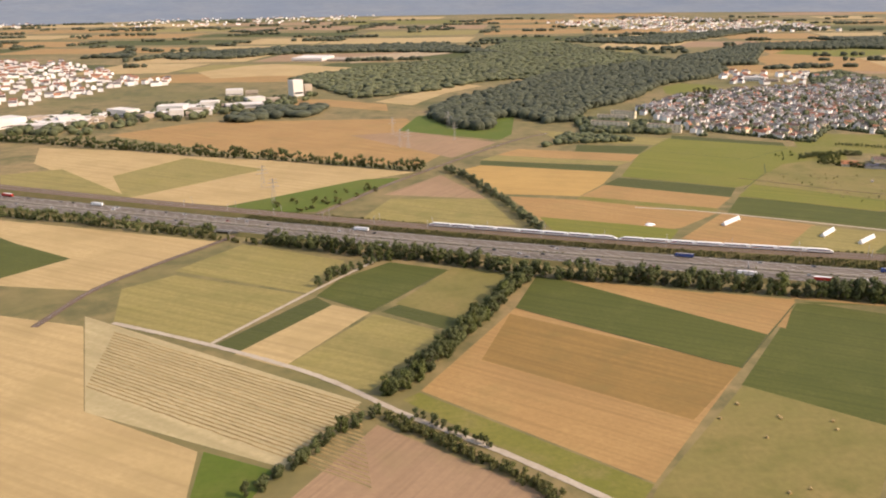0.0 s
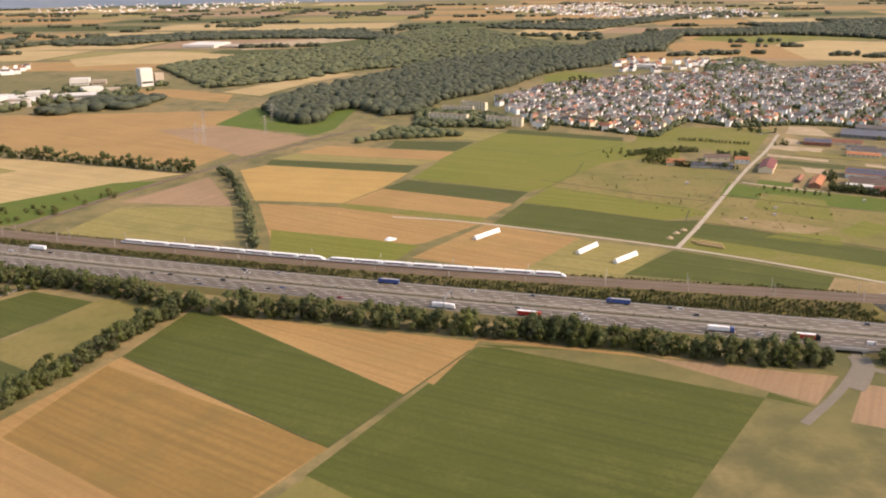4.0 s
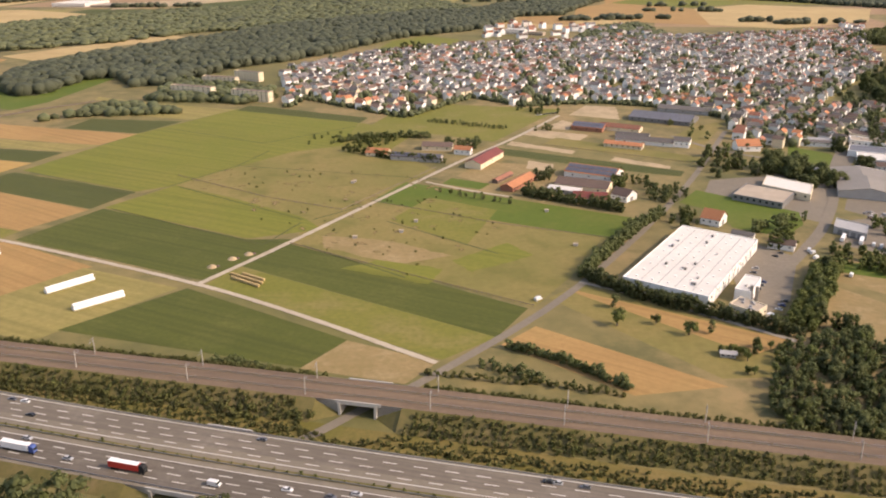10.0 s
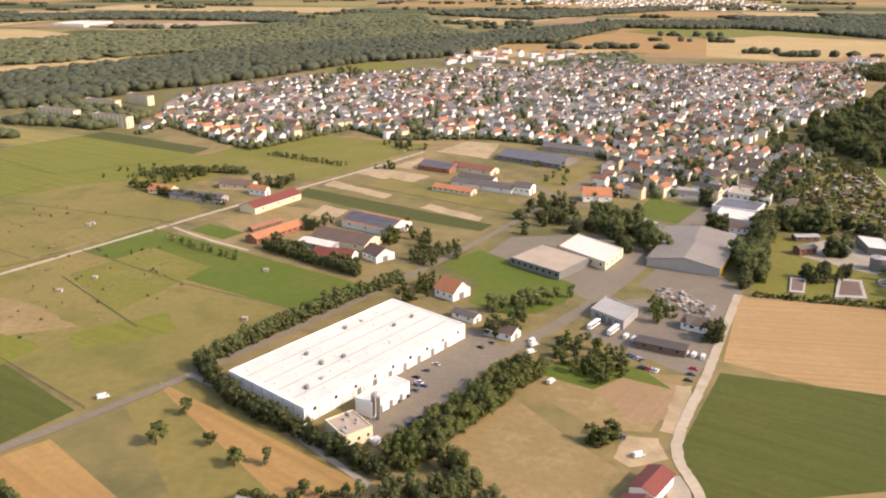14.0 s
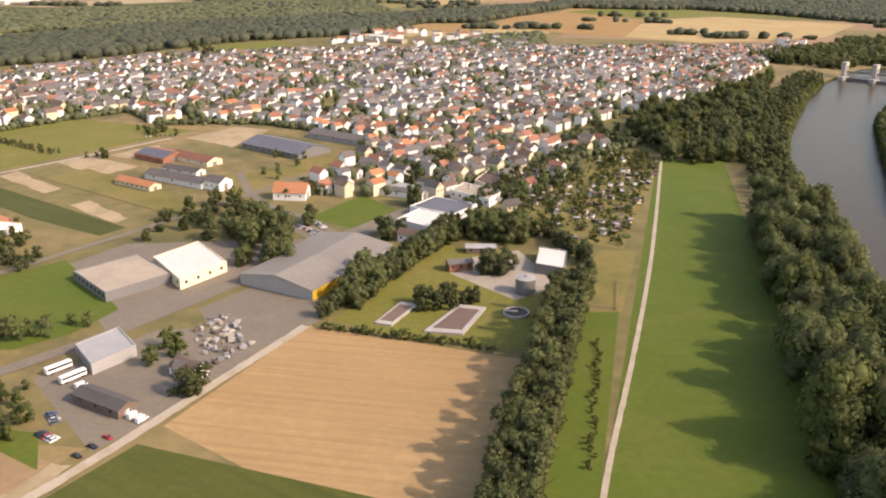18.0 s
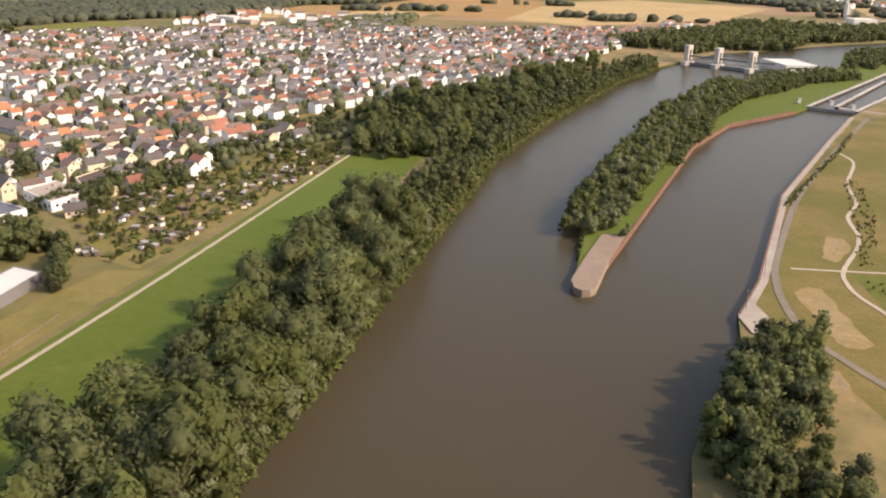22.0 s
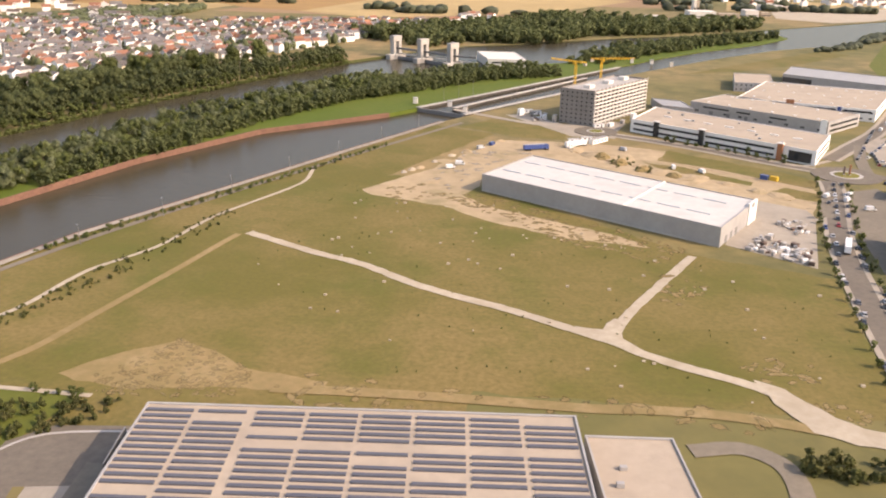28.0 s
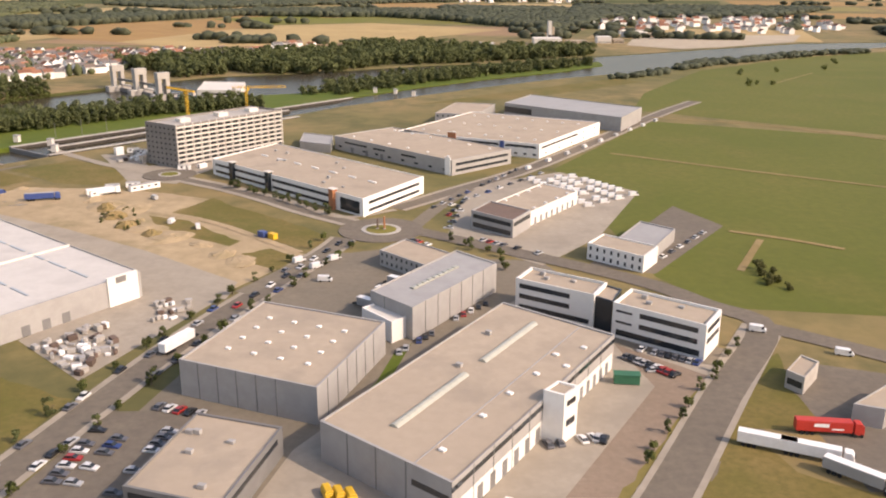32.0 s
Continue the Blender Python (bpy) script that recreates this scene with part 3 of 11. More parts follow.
patch("field", "dark green maize strip", [(115.2, 601.2), (129.9, 623.7), (203.4, 586.9), (191.4, 560.2)], MAIZE)
patch("field", "wide yellow-green meadow before the village", [(132.4, 627.5), (164.4, 712.8), (208.9, 791.1), (297.4, 747.1), (291.1, 678.8), (265.1, 664.8), (252.2, 643.1), (232.0, 619.6), (219.8, 598.8), (203.4, 587.5)], MEAD)
patch("field", "dark crop strip along the village edge", [(209.1, 786.4), (297.1, 743.0), (301.5, 759.4), (215.0, 804.7)], MAIZE)
patch("field", "olive meadow beside the farm", [(297.4, 743.0), (335.0, 715.7), (318.1, 665.0), (291.1, 678.8)], GRASS)
patch("field", "grazed dry pasture in small plots", [(232.0, 619.6), (265.1, 664.8), (291.1, 678.8), (318.1, 665.0), (345.2, 624.1), (289.0, 522.0), (287.3, 546.2), (250.3, 576.5), (218.9, 597.7)], DRY)
patch("field", "fresh yellow-green meadow strip", [(218.9, 597.7), (250.3, 576.5), (287.3, 546.2), (297.6, 529.7), (268.9, 519.0), (197.0, 561.9)], MEAD)
patch("field", "dark green crop field", [(176.5, 519.4), (197.1, 560.8), (268.9, 518.0), (286.8, 518.2), (262.0, 474.5), (223.3, 495.3)], GREEN)
patch("field", "tan stubble field with white wrapped bales", [(133.1, 463.8), (172.6, 518.3), (218.2, 489.1), (182.5, 439.5)], STUBBLE)
patch("field", "grass plot with white wrapped bales", [(182.3, 442.0), (215.6, 487.7), (255.2, 468.0), (222.4, 427.4)], HAY)
patch("field", "dark green crop field beside the railway", [(226.9, 434.7), (258.3, 467.7), (316.7, 426.2), (305.8, 408.6)], GREEN)
patch("field", "bare soil corner beside the underpass", [(305.0, 408.3), (316.7, 425.8), (343.9, 411.6), (334.7, 398.7)], WORN)
patch("field", "narrow green maize strip", [(271.7, 489.2), (287.0, 512.2), (373.4, 448.5), (361.6, 427.2)], GREEN)
patch("field", "mown meadow strip beside the track", [(263.2, 469.8), (271.8, 488.6), (361.6, 427.2), (344.9, 412.7)], GRASS)
patch("field", "dry pasture crossed by fences", [(287.0, 512.2), (330.1, 598.9), (431.2, 541.6), (375.6, 449.5)], DRY)
patch("field", "green pasture strip", [(315.1, 569.0), (330.2, 601.1), (431.0, 540.8), (417.0, 514.4)], LUSH)
patch("field", "meadow before the village", [(303.7, 732.7), (328.4, 812.6), (432.2, 784.8), (379.1, 687.4)], GRASS)
patch("field", "mown orchard meadow", [(381.0, 456.9), (393.4, 468.0), (448.7, 423.8), (435.4, 400.8), (421.4, 400.2)], DRY)
patch("field", "tan strip beside the track", [(388.1, 465.4), (450.2, 422.8), (434.8, 414.1), (391.9, 459.4)], STUBBLE)
patch("field", "tan ploughed strip", [(362.4, 422.0), (374.3, 434.9), (421.7, 395.7), (395.4, 391.4)], STUBBLE)
patch("field", "bare tan paddock behind trees", [(461.4, 433.8), (470.0, 450.0), (480.5, 466.1), (492.0, 449.0), (504.5, 433.2), (497.0, 420.0), (489.7, 410.3), (474.2, 420.5)], WORN)
patch("field", "dry brown plot beside the garden", [(495.4, 496.0), (507.0, 482.1), (527.7, 481.8), (513.5, 450.7), (501.3, 450.9), (484.0, 470.0)], WORN)
patch("field", "harvested brown field beside the gravel lane", [(539.3, 491.8), (556.9, 546.1), (557.6, 544.7), (613.3, 532.3), (605.8, 470.0), (574.9, 470.5)], FURROW)
patch("field", "green crop field beside the lane", [(519.4, 445.0), (536.9, 484.5), (605.7, 468.3), (579.3, 435.2), (517.9, 420.8)], GREEN)
patch("field", "green river meadow beside the embankment path", [(672.3, 752.1), (703.9, 756.7), (690.6, 636.3), (676.8, 541.8), (664.3, 473.4), (647.7, 443.0), (622.4, 440.1), (627.8, 472.6)], LUSH)
patch("field", "grass strip below the embankment", [(629.3, 563.7), (638.9, 564.9), (627.8, 472.6), (622.4, 440.1), (612.6, 439.0), (617.3, 471.4)], LUSH)
patch("field", "brown paddock beside the embankment", [(636.9, 616.8), (649.4, 618.4), (639.7, 565.0), (628.0, 583.6)], DRY)
patch("field", "village sports green", [(532.6, 639.0), (545.9, 672.8), (561.9, 654.3), (557.0, 624.9)], LUSH)
patch("field", "rough grass between canal and business park", [(849.5, 687.7), (874.8, 749.1), (949.6, 727.3), (936.8, 647.8), (864.9, 622.6), (842.8, 634.7)], ROUGH)
patch("field", "open meadow of the business park", [(858.6, 710.6), (877.5, 784.2), (920.5, 785.9), (982.8, 726.6), (1012.3, 716.2), (1006.3, 653.7), (923.5, 654.1), (875.7, 658.1)], ROUGH)
patch("field", "grass beside the canal", [(801.1, 613.9), (834.8, 715.3), (904.6, 861.7), (928.2, 851.3), (872.8, 723.9), (865.3, 643.5), (849.2, 588.3), (838.4, 564.6), (816.4, 561.8)], ROUGH)
patch("field", "green scrubland beside the park path", [(834.0, 642.0), (876.1, 645.0), (869.3, 614.4), (849.9, 620.6), (845.0, 583.2), (828.7, 577.9), (826.3, 586.8), (834.2, 609.6)], MEADOW)
patch("sand_ground", "sandy building ground", [(894.7, 768.6), (911.1, 794.6), (930.0, 840.1), (951.3, 842.0), (972.0, 840.0), (990.0, 834.0), (985.0, 819.0), (1003.0, 808.0), (1016.0, 798.0), (1029.0, 789.0), (1020.0, 762.0), (1004.0, 759.5), (943.3, 799.0), (928.2, 790.1), (928.7, 777.6), (924.6, 767.8), (930.5, 759.0), (953.4, 745.5), (971.2, 734.5), (973.5, 729.9), (953.3, 733.9), (932.8, 745.3), (919.2, 756.4), (899.1, 763.4)], SAND, "ground")
patch("yard", "pale concrete apron behind the long grey hall", [(941.0, 800.5), (1004.0, 759.5), (1020.9, 759.1), (1019.9, 768.8), (992.5, 786.5), (965.4, 801.0), (938.4, 812.9)], PAVING, "yard")
patch("verge", "rough olive grass on the building site", [(985.2, 818.5), (990.0, 834.9), (1024.4, 809.1), (1031.2, 802.6), (1028.9, 793.2), (1020.1, 796.6), (1003.6, 807.9)], ROUGH, "verge")
patch("verge", "dark green weeds on the building site", [(980.1, 815.8), (992.2, 811.6), (1011.5, 796.5), (1010.0, 792.7), (998.2, 798.5), (985.8, 806.9)], ROUGH, "verge")
patch("verge", "rough grass beside the site street", [(1014.1, 787.8), (1020.0, 792.1), (1030.8, 784.3), (1027.7, 777.0), (1019.7, 780.3)], ROUGH, "verge")
patch("gravel_wharf", "pale gravel wharf on the far river bank", [(1157.7, 1406.0), (1200.0, 1372.0), (1240.0, 1400.0), (1273.3, 1432.0), (1319.2, 1472.7), (1353.1, 1573.4), (1223.2, 1547.5), (1171.6, 1489.4)], GRAVEL, "wharf", z=0.2)
patch("field", "wide green meadow behind the business park", [(1125.4, 1021.3), (1137.5, 1083.5), (1187.7, 1204.7), (1282.8, 1313.7), (1387.8, 1393.5), (1494.4, 1274.0), (1277.9, 912.4), (1219.9, 967.7)], MEADOW)
patch("field", "green meadow plots behind the offices", [(1086.5, 886.5), (1129.5, 989.3), (1217.5, 961.1), (1181.9, 788.9), (1147.2, 765.7), (1117.4, 766.4), (1106.6, 783.1)], MEADOW)

# ---- motorway, railway and roads ----
MZ, RZ = 1.9, 3.8
MW = smooth([(-980.0, 880.0), (-600.0, 703.0), (-340.0, 588.8), (-250.0, 551.2), (-160.0, 515.3), (-70.0, 481.3), (20.0, 449.6), (110.0, 420.0), (200.0, 391.8), (290.0, 364.2), (380.0, 339.5), (470.0, 316.0), (620.0, 275.0), (900.0, 190.0)], 4)
MW = offset(MW, -2.9)
RAIL = smooth([(-980.0, 918.0), (-600.0, 735.0), (-340.0, 618.0), (-250.0, 579.0), (-160.0, 542.0), (-70.0, 507.0), (20.0, 476.0), (110.0, 446.5), (200.0, 422.6), (290.0, 400.6), (380.0, 378.1), (470.0, 355.5), (620.0, 315.0), (900.0, 235.0)], 4)
RAIL = offset(RAIL, -4.0)
UNDER_M, UNDER_R, UNDER_W = Vector((285.9, 348.9)), Vector((324.4, 387.6)), Vector((-123.5, 495.2))


def split_at(line, gaps, half=4.4):
    """The polyline in pieces, open for half metres on both sides of each underpass."""
    pts = [p for p, _ in along(line, 1.5)]
    pieces, now = [], []
    for p in pts:
        if any((p - g).length < half for g in gaps):
            if len(now) > 1:
                pieces.append(now)
            now = []
        else:
            now.append(p)
    return pieces + ([now] if len(now) > 1 else [])


def embankment(line, gaps, half_w, run, z, label, name):
    gaps = [min((p for p, _ in along(line, 0.5)), key=lambda p: (p - g).length) for g in gaps]
    for piece in split_at(line, gaps, 10.5):
        bm = ribbon_bm(piece, half_w, half_w + run, z, 0.0, ribbon_bm(piece, -half_w - run, -half_w, 0.0, z))
        thing(name, bm, VERGE, label, "embankment", kind="structure")
    for g in gaps:
        near = [p for p, _ in along(line, 1.5) if (p - g).length < 5.6]
        a, b = near[0], near[-1]
        t = (b - a).normalized()
        n = Vector((-t.y, t.x))
        br = empty("underpass", "concrete underpass bridge with wing walls", "bridge", at=Matrix.Translation((*g, 0)))
        for s in (-1, 1):
            c = t * s * 4.4
            q = [c - n * (half_w + 0.6), c + n * (half_w + 0.6), c + n * (half_w + 0.6) + t * s * 0.7, c - n * (half_w + 0.6) + t * s * 0.7]
            part("abutment", prism([(v.x, v.y) for v in q], 0, z - 0.25), CONCRETE, br)
            for e in (-1, 1):
                top, foot, low = t * s * 12.2 + n * e * half_w, t * s * 12.2 + n * e * (half_w + run), c + n * e * half_w
                bm = bmesh.new()
                bm.faces.new([bm.verts.new(v) for v in ((top.x, top.y, z), (foot.x, foot.y, 0), (low.x, low.y, 0.02))])
                part("slope", bm, VERGE, br, "grassy slope beside the underpass")
                bm = bmesh.new()
                bm.faces.new([bm.verts.new(v) for v in ((low.x, low.y, 0), (top.x, top.y, z - 0.3), (top.x, top.y, z + 0.1), (low.x, low.y, z + 0.1))])
                bmesh.ops.solidify(bm, geom=bm.faces[:], thickness=0.3)
                part("wing_wall", bm, CONCRETE, br)
        for e in (-1, 1):
            q = [-t * 6 + n * e * (half_w - 0.05), t * 6 + n * e * (half_w - 0.05), t * 6 + n * e * (half_w + 0.35), -t * 6 + n * e * (half_w + 0.35)]
            part("parapet", prism([(v.x, v.y) for v in q], z - 0.7, z + 0.35), CONCRETE, br)


embankment(MW, [UNDER_M, UNDER_W], 13.2, 3.2, MZ, "dry grassy motorway embankment", "motorway_embankment")
thing("hard_shoulder", ribbon_bm(MW, -13.2, 13.2, MZ), ASPHALT, "pale shoulders and median of the motorway", "road", kind="structure")
PALEROAD = mat("pale_carriageway", (0.17, 0.14, 0.106), (0.15, 0.124, 0.094), (0.13, 0.107, 0.082), big=0.03, fine=0.5, stripe=0.9, angle=-18, d=(0.25, 0.213, 0.172), mid=0.05, much=0.6)
WORNROAD = mat("worn_carriageway", (0.13, 0.108, 0.084), (0.15, 0.124, 0.095), (0.1, 0.083, 0.064), big=0.03, fine=0.5, stripe=0.9, angle=-18, d=(0.215, 0.183, 0.15), mid=0.05, much=0.6)
thing("road_1", ribbon_bm(MW, -12.3, -2.7, MZ + 0.05), WORNROAD, "dark asphalt four-lane carriageway", "road", kind="structure")
thing("road_2", ribbon_bm(MW, 4.6, 12.1, MZ + 0.05), PALEROAD, "worn grey four-lane carriageway", "road", kind="structure")
thing("median", ribbon_bm(MW, -1.0, 0.5, MZ + 0.08), VERGE, "dry grass strip on the motorway median", "verge", kind="structure")
bm = bmesh.new()
for d in (-12.1, -3.0, 2.2, 11.9):
    ribbon_bm(MW, d - 0.15, d + 0.15, MZ + 0.1, None, bm)
thing("edge_lines", bm, LINE, "white edge lines of the motorway", "road marking", kind="structure")
bm = bmesh.new()
for d in (-9.8, -7.4, -5.1, 3.9, 6.4, 9.0):
    for p, t in along(offset(MW, d), 7.2, (d * 1.7) % 7.2):
        n = Vector((-t.y, t.x)) * 0.15
        bm.faces.new([bm.verts.new((*q, MZ + 0.1)) for q in (p - n, p + t * 3.3 - n, p + t * 3.3 + n, p + n)])
thing("lane_dashes", bm, LINE, "white dashed lane markings", "road marking", kind="stuff")
for d, lab in ((-0.9, "steel crash barrier on the median"), (-12.3, "steel crash barrier along the shoulder"), (12.4, "steel crash barrier along the shoulder")):
    bm = ribbon_bm(MW, d, d + 0.12, MZ + 0.42)
    ribbon_bm(MW, d, d + 0.01, MZ + 0.2, MZ + 0.42, bm)
    for p, t in along(offset(MW, d + 0.05), 6.0):
        add_box(bm, p.x - 0.05, p.y - 0.05, MZ, p.x + 0.05, p.y + 0.05, MZ + 0.4)
    thing("crash_barrier", bm, STEEL, lab, "crash barrier", kind="structure")
embankment(RAIL, [UNDER_R], 5.6, 6.0, RZ, "grassy railway embankment", "rail_embankment")
thing("rail_bed", ribbon_bm(RAIL, -5.6, 5.6, RZ), BALLAST, "brown ballast bed of a two-track railway", "railway", kind="structure")
for c in (-2.3, 2.3):
    for d in (-0.42, 0.42):
        thing("rail", ribbon_bm(RAIL, c + d - 0.06, c + d + 0.06, RZ + 0.22), STEEL, "polished steel rail", "rail", kind="structure")
    bm = bmesh.new()
    for p, t in along(offset(RAIL[20:44], c), 1.0):
        n = Vector((-t.y, t.x)) * 0.7
        bm.faces.new([bm.verts.new((*q, RZ + 0.1)) for q in (p - n - t * 0.13, p + n - t * 0.13, p + n + t * 0.13, p - n + t * 0.13)])
    thing("sleepers", bm, VERGE, "concrete railway sleepers", "sleepers", kind="stuff")
RAIL_W = smooth([(-172.9, 342.4), (-164.9, 390.6), (-143.4, 435.9), (-122.4, 473.1), (-107.4, 511.8), (-78.5, 526.7), (-40.8, 604.3), (4.0, 683.2), (60.8, 778.1), (102.1, 825.0)], 5)
thing("branch_rail_bed", ribbon_bm(RAIL_W, -1.9, 1.9, 0.2), BALLAST, "brown single-track branch line", "railway", kind="structure")
for d in (-0.42, 0.42):
    thing("rail", ribbon_bm(RAIL_W, d - 0.06, d + 0.06, 0.3), STEEL, "polished steel rail", "rail", kind="structure")
road("farm_track", "pale gravel farm track", [(-141.0, 346.5), (-92.3, 320.8), (-46.6, 291.8), (-12.3, 260.3), (19.5, 234.1), (45.8, 209.4), (66.6, 189.9)], 2.6, GRAVEL)
road("farm_track", "pale gravel farm track", [(-93.3, 321.9), (-63.6, 378.4), (-48.2, 406.4), (-30.5, 436.4)], 1.8, GRAVEL)
road("farm_track", "pale gravel farm track along the fields", [(122.5, 535.4), (158.2, 524.7), (205.1, 501.6), (261.0, 471.0), (301.0, 443.7), (343.3, 410.8)], 2.2, GRAVEL)
road("farm_track", "pale gravel track to the village", [(261.0, 471.0), (281.6, 505.4), (309.6, 555.4), (355.3, 636.6), (395.2, 702.5), (428.2, 764.2)], 2.4, GRAVEL)
road("street", "asphalt road from the underpass to the village", [(249.4, 300.8), (269.0, 320.3), (284.2, 339.5), (290.9, 352.7), (314.1, 374.9), (323.9, 385.4), (342.9, 403.9), (392.8, 466.6), (460.5, 582.6), (523.0, 712.9)], 3.0, ASPHALT)
road("street", "asphalt junction below the motorway bridge", [(284.2, 338.2), (291.9, 332.2), (302.5, 323.7), (322.8, 320.7), (351.1, 320.2), (368.0, 318.4)], 3.2, ASPHALT)
road("street", "wide asphalt apron at the underpass", [(287.5, 345.9), (285.6, 338.2), (279.6, 328.7), (274.1, 322.2)], 7.0, ASPHALT)
road("lane", "pale concrete lane along the hedge", [(393.7, 470.6), (410.8, 458.2), (433.4, 438.5), (450.6, 422.7)], 1.8, PAVING)
road("lane", "pale gravel lane beside the fields", [(555.8, 544.7), (533.2, 483.5), (518.5, 445.6), (519.6, 426.8), (520.1, 404.3), (520.4, 383.5)], 2.6, GRAVEL)
road("street", "asphalt street through the village works", [(451.6, 457.6), (479.5, 493.6), (508.9, 536.3), (547.2, 608.9), (575.3, 654.8)], 4.5, ASPHALT)
road("embankment_path", "straight pale path on top of the flood embankment", [(673.9, 750.0), (654.2, 617.9), (640.4, 538.6), (630.2, 485.3), (623.2, 440.2)], 1.3, GRAVEL)
road("park_path", "winding pale park path", [(875.1, 787.5), (876.2, 774.7), (873.3, 763.8), (867.2, 749.0), (862.4, 736.8), (860.3, 725.9), (857.7, 712.0), (852.3, 700.9), (849.3, 694.5), (847.8, 685.2), (846.7, 676.2), (843.7, 667.2), (840.4, 659.9), (836.7, 652.9), (833.2, 646.0), (831.0, 640.0), (830.2, 632.6), (830.6, 626.3), (833.3, 616.5), (833.8, 607.5), (831.6, 601.7), (827.7, 594.4), (826.5, 585.8), (826.7, 574.1), (826.1, 567.5), (826.0, 561.8)], 1.25, GRAVEL)
road("park_path", "grey asphalt canal path", [(914.3, 869.1), (882.4, 806.3), (855.2, 750.4), (836.5, 708.1), (817.2, 653.5), (812.4, 635.2), (810.5, 619.6), (811.0, 601.7), (816.7, 586.0), (823.9, 569.5), (826.8, 553.4), (827.8, 538.1)], 2.0, ASPHALT)
road("park_path", "straight pale cross path", [(818.6, 644.3), (832.0, 644.1), (853.5, 644.2), (877.2, 643.6)], 1.2, GRAVEL, k=1)
road("dirt_road", "pale gravel site road", [(875.3, 725.4), (895.5, 713.9), (907.4, 708.4), (920.5, 698.8), (932.2, 692.3), (940.8, 688.4), (953.0, 681.2), (962.7, 675.3), (967.1, 671.6), (975.5, 666.8), (983.6, 662.8), (987.8, 659.0), (990.5, 653.6), (993.5, 650.2), (996.1, 648.7), (1000.0, 648.0), (1006.2, 647.2)], 2.6, GRAVEL)
road("dirt_road", "sandy track across the building site", [(978.4, 818.8), (990.2, 815.8), (1003.4, 808.4), (1016.9, 798.0), (1027.4, 789.6)], 2.2, SAND)
road("street", "pale concrete road from the lock to the roundabout", [(908.0, 896.0), (915.6, 890.0), (937.3, 875.0), (960.2, 862.6)], 3.2, PAVING)
road("pavement", "pale footways before the office hall", [(972.0, 857.0), (988.8, 847.8), (1004.1, 837.4), (1019.1, 825.4), (1034.0, 815.5)], 7.0, PAVING)
road("street", "asphalt street before the office hall", [(972.0, 857.0), (988.8, 847.8), (1004.1, 837.4), (1019.1, 825.4), (1034.0, 815.5)], 3.4, TARMAC)
road("dirt_road", "pale gravel branch road", [(961.1, 677.7), (966.3, 691.6), (982.8, 725.5)], 2.2, GRAVEL)
road("pavement", "pale paved footways along the business park street", [(1008.5, 637.6), (1010.5, 662.8), (1015.0, 701.6), (1021.6, 744.0), (1032.8, 788.2), (1035.2, 802.1)], 7.2, PAVING)
road("pavement", "pale paved footways along the side street", [(1043.1, 830.7), (1056.5, 851.6), (1082.9, 894.8), (1133.9, 1005.6), (1159.4, 1054.7)], 7.5, PAVING)
road("street", "asphalt street of the business park", [(1008.5, 637.6), (1010.5, 662.8), (1015.0, 701.6), (1021.6, 744.0), (1032.8, 788.2), (1035.2, 802.1)], 4.8, TARMAC)
road("street", "asphalt street of the business park", [(1043.1, 830.7), (1056.5, 851.6), (1082.9, 894.8), (1133.9, 1005.6), (1159.4, 1054.7)], 4.5, TARMAC)
road("pavement", "pale footways along the side street", [(1091.1, 686.5), (1097.7, 700.0), (1110.1, 728.9), (1122.6, 757.2)], 7.4, PAVING)
road("street", "asphalt side street", [(1091.1, 686.5), (1097.7, 700.0), (1110.1, 728.9), (1122.6, 757.2), (1114.4, 767.5), (1099.4, 782.2), (1052.0, 810.1)], 5.6, TARMAC)

# ---- island and lock ----
K = 0.56  # the place is built at this share of full size, so that the flight keeps its pace
ISLAND = [(759.3, 626.7), (761.8, 647.1), (767.3, 695.6), (781.4, 755.2), (811.2, 866.4), (863.0, 962.1), (866.2, 972.8), (908.1, 1024.3), (956.5, 1053.4), (986.7, 1139.2), (1016.1, 1156.5), (1060.6, 1205.1), (1124.0, 1251.0), (1125.2, 1227.3), (1096.2, 1182.8), (1048.3, 1131.3), (1014.0, 1085.8), (950.8, 985.5), (892.2, 896.2), (882.3, 881.8), (840.7, 840.7), (816.0, 791.1), (782.0, 682.3), (768.1, 638.2), (763.5, 623.0)]
thing("island", prism(ISLAND, WATER_Z - 0.6, 0.1), LUSH, "narrow grassy island between river and lock canal", "island", kind="structure")
canal_wall = [Vector(p) for p in ((763.5, 623.0), (768.1, 638.2), (782.0, 682.3), (816.0, 791.1), (840.7, 840.7), (882.3, 881.8))]
thing("quay_wall", ribbon_bm(canal_wall, -0.15, 0.35, 0.35, 0.36, ribbon_bm(canal_wall, -0.16, -0.15, WATER_Z - 0.3, 0.35)), RUST, "rust-brown sheet pile wall along the island", "quay wall", kind="structure")
tip = [(758.6, 626.5), (763.4, 645.6), (769.0, 665.0), (775.8, 664.0), (768.6, 639.0), (764.9, 622.4), (763.4, 620.2), (761.2, 619.7), (759.3, 621.6)]
pier = thing("pier_head", prism(tip, WATER_Z - 0.5, 0.5), BRICKPAVE, "brown paved pier head at the tip of the island", "pier", kind="structure")
thing("pier_facing", prism([(x, y) for x, y in offset([Vector(p) for p in tip + tip[:1]], -0.12)][:-1], WATER_Z - 0.4, -0.3), RUST, "rusty sheet piling round the pier head", "pier", kind="structure")
east_wall = [Vector(p) for p in ((797.7, 609.8), (807.6, 633.1), (834.6, 718.0), (877.4, 810.6), (905.6, 869.5))]
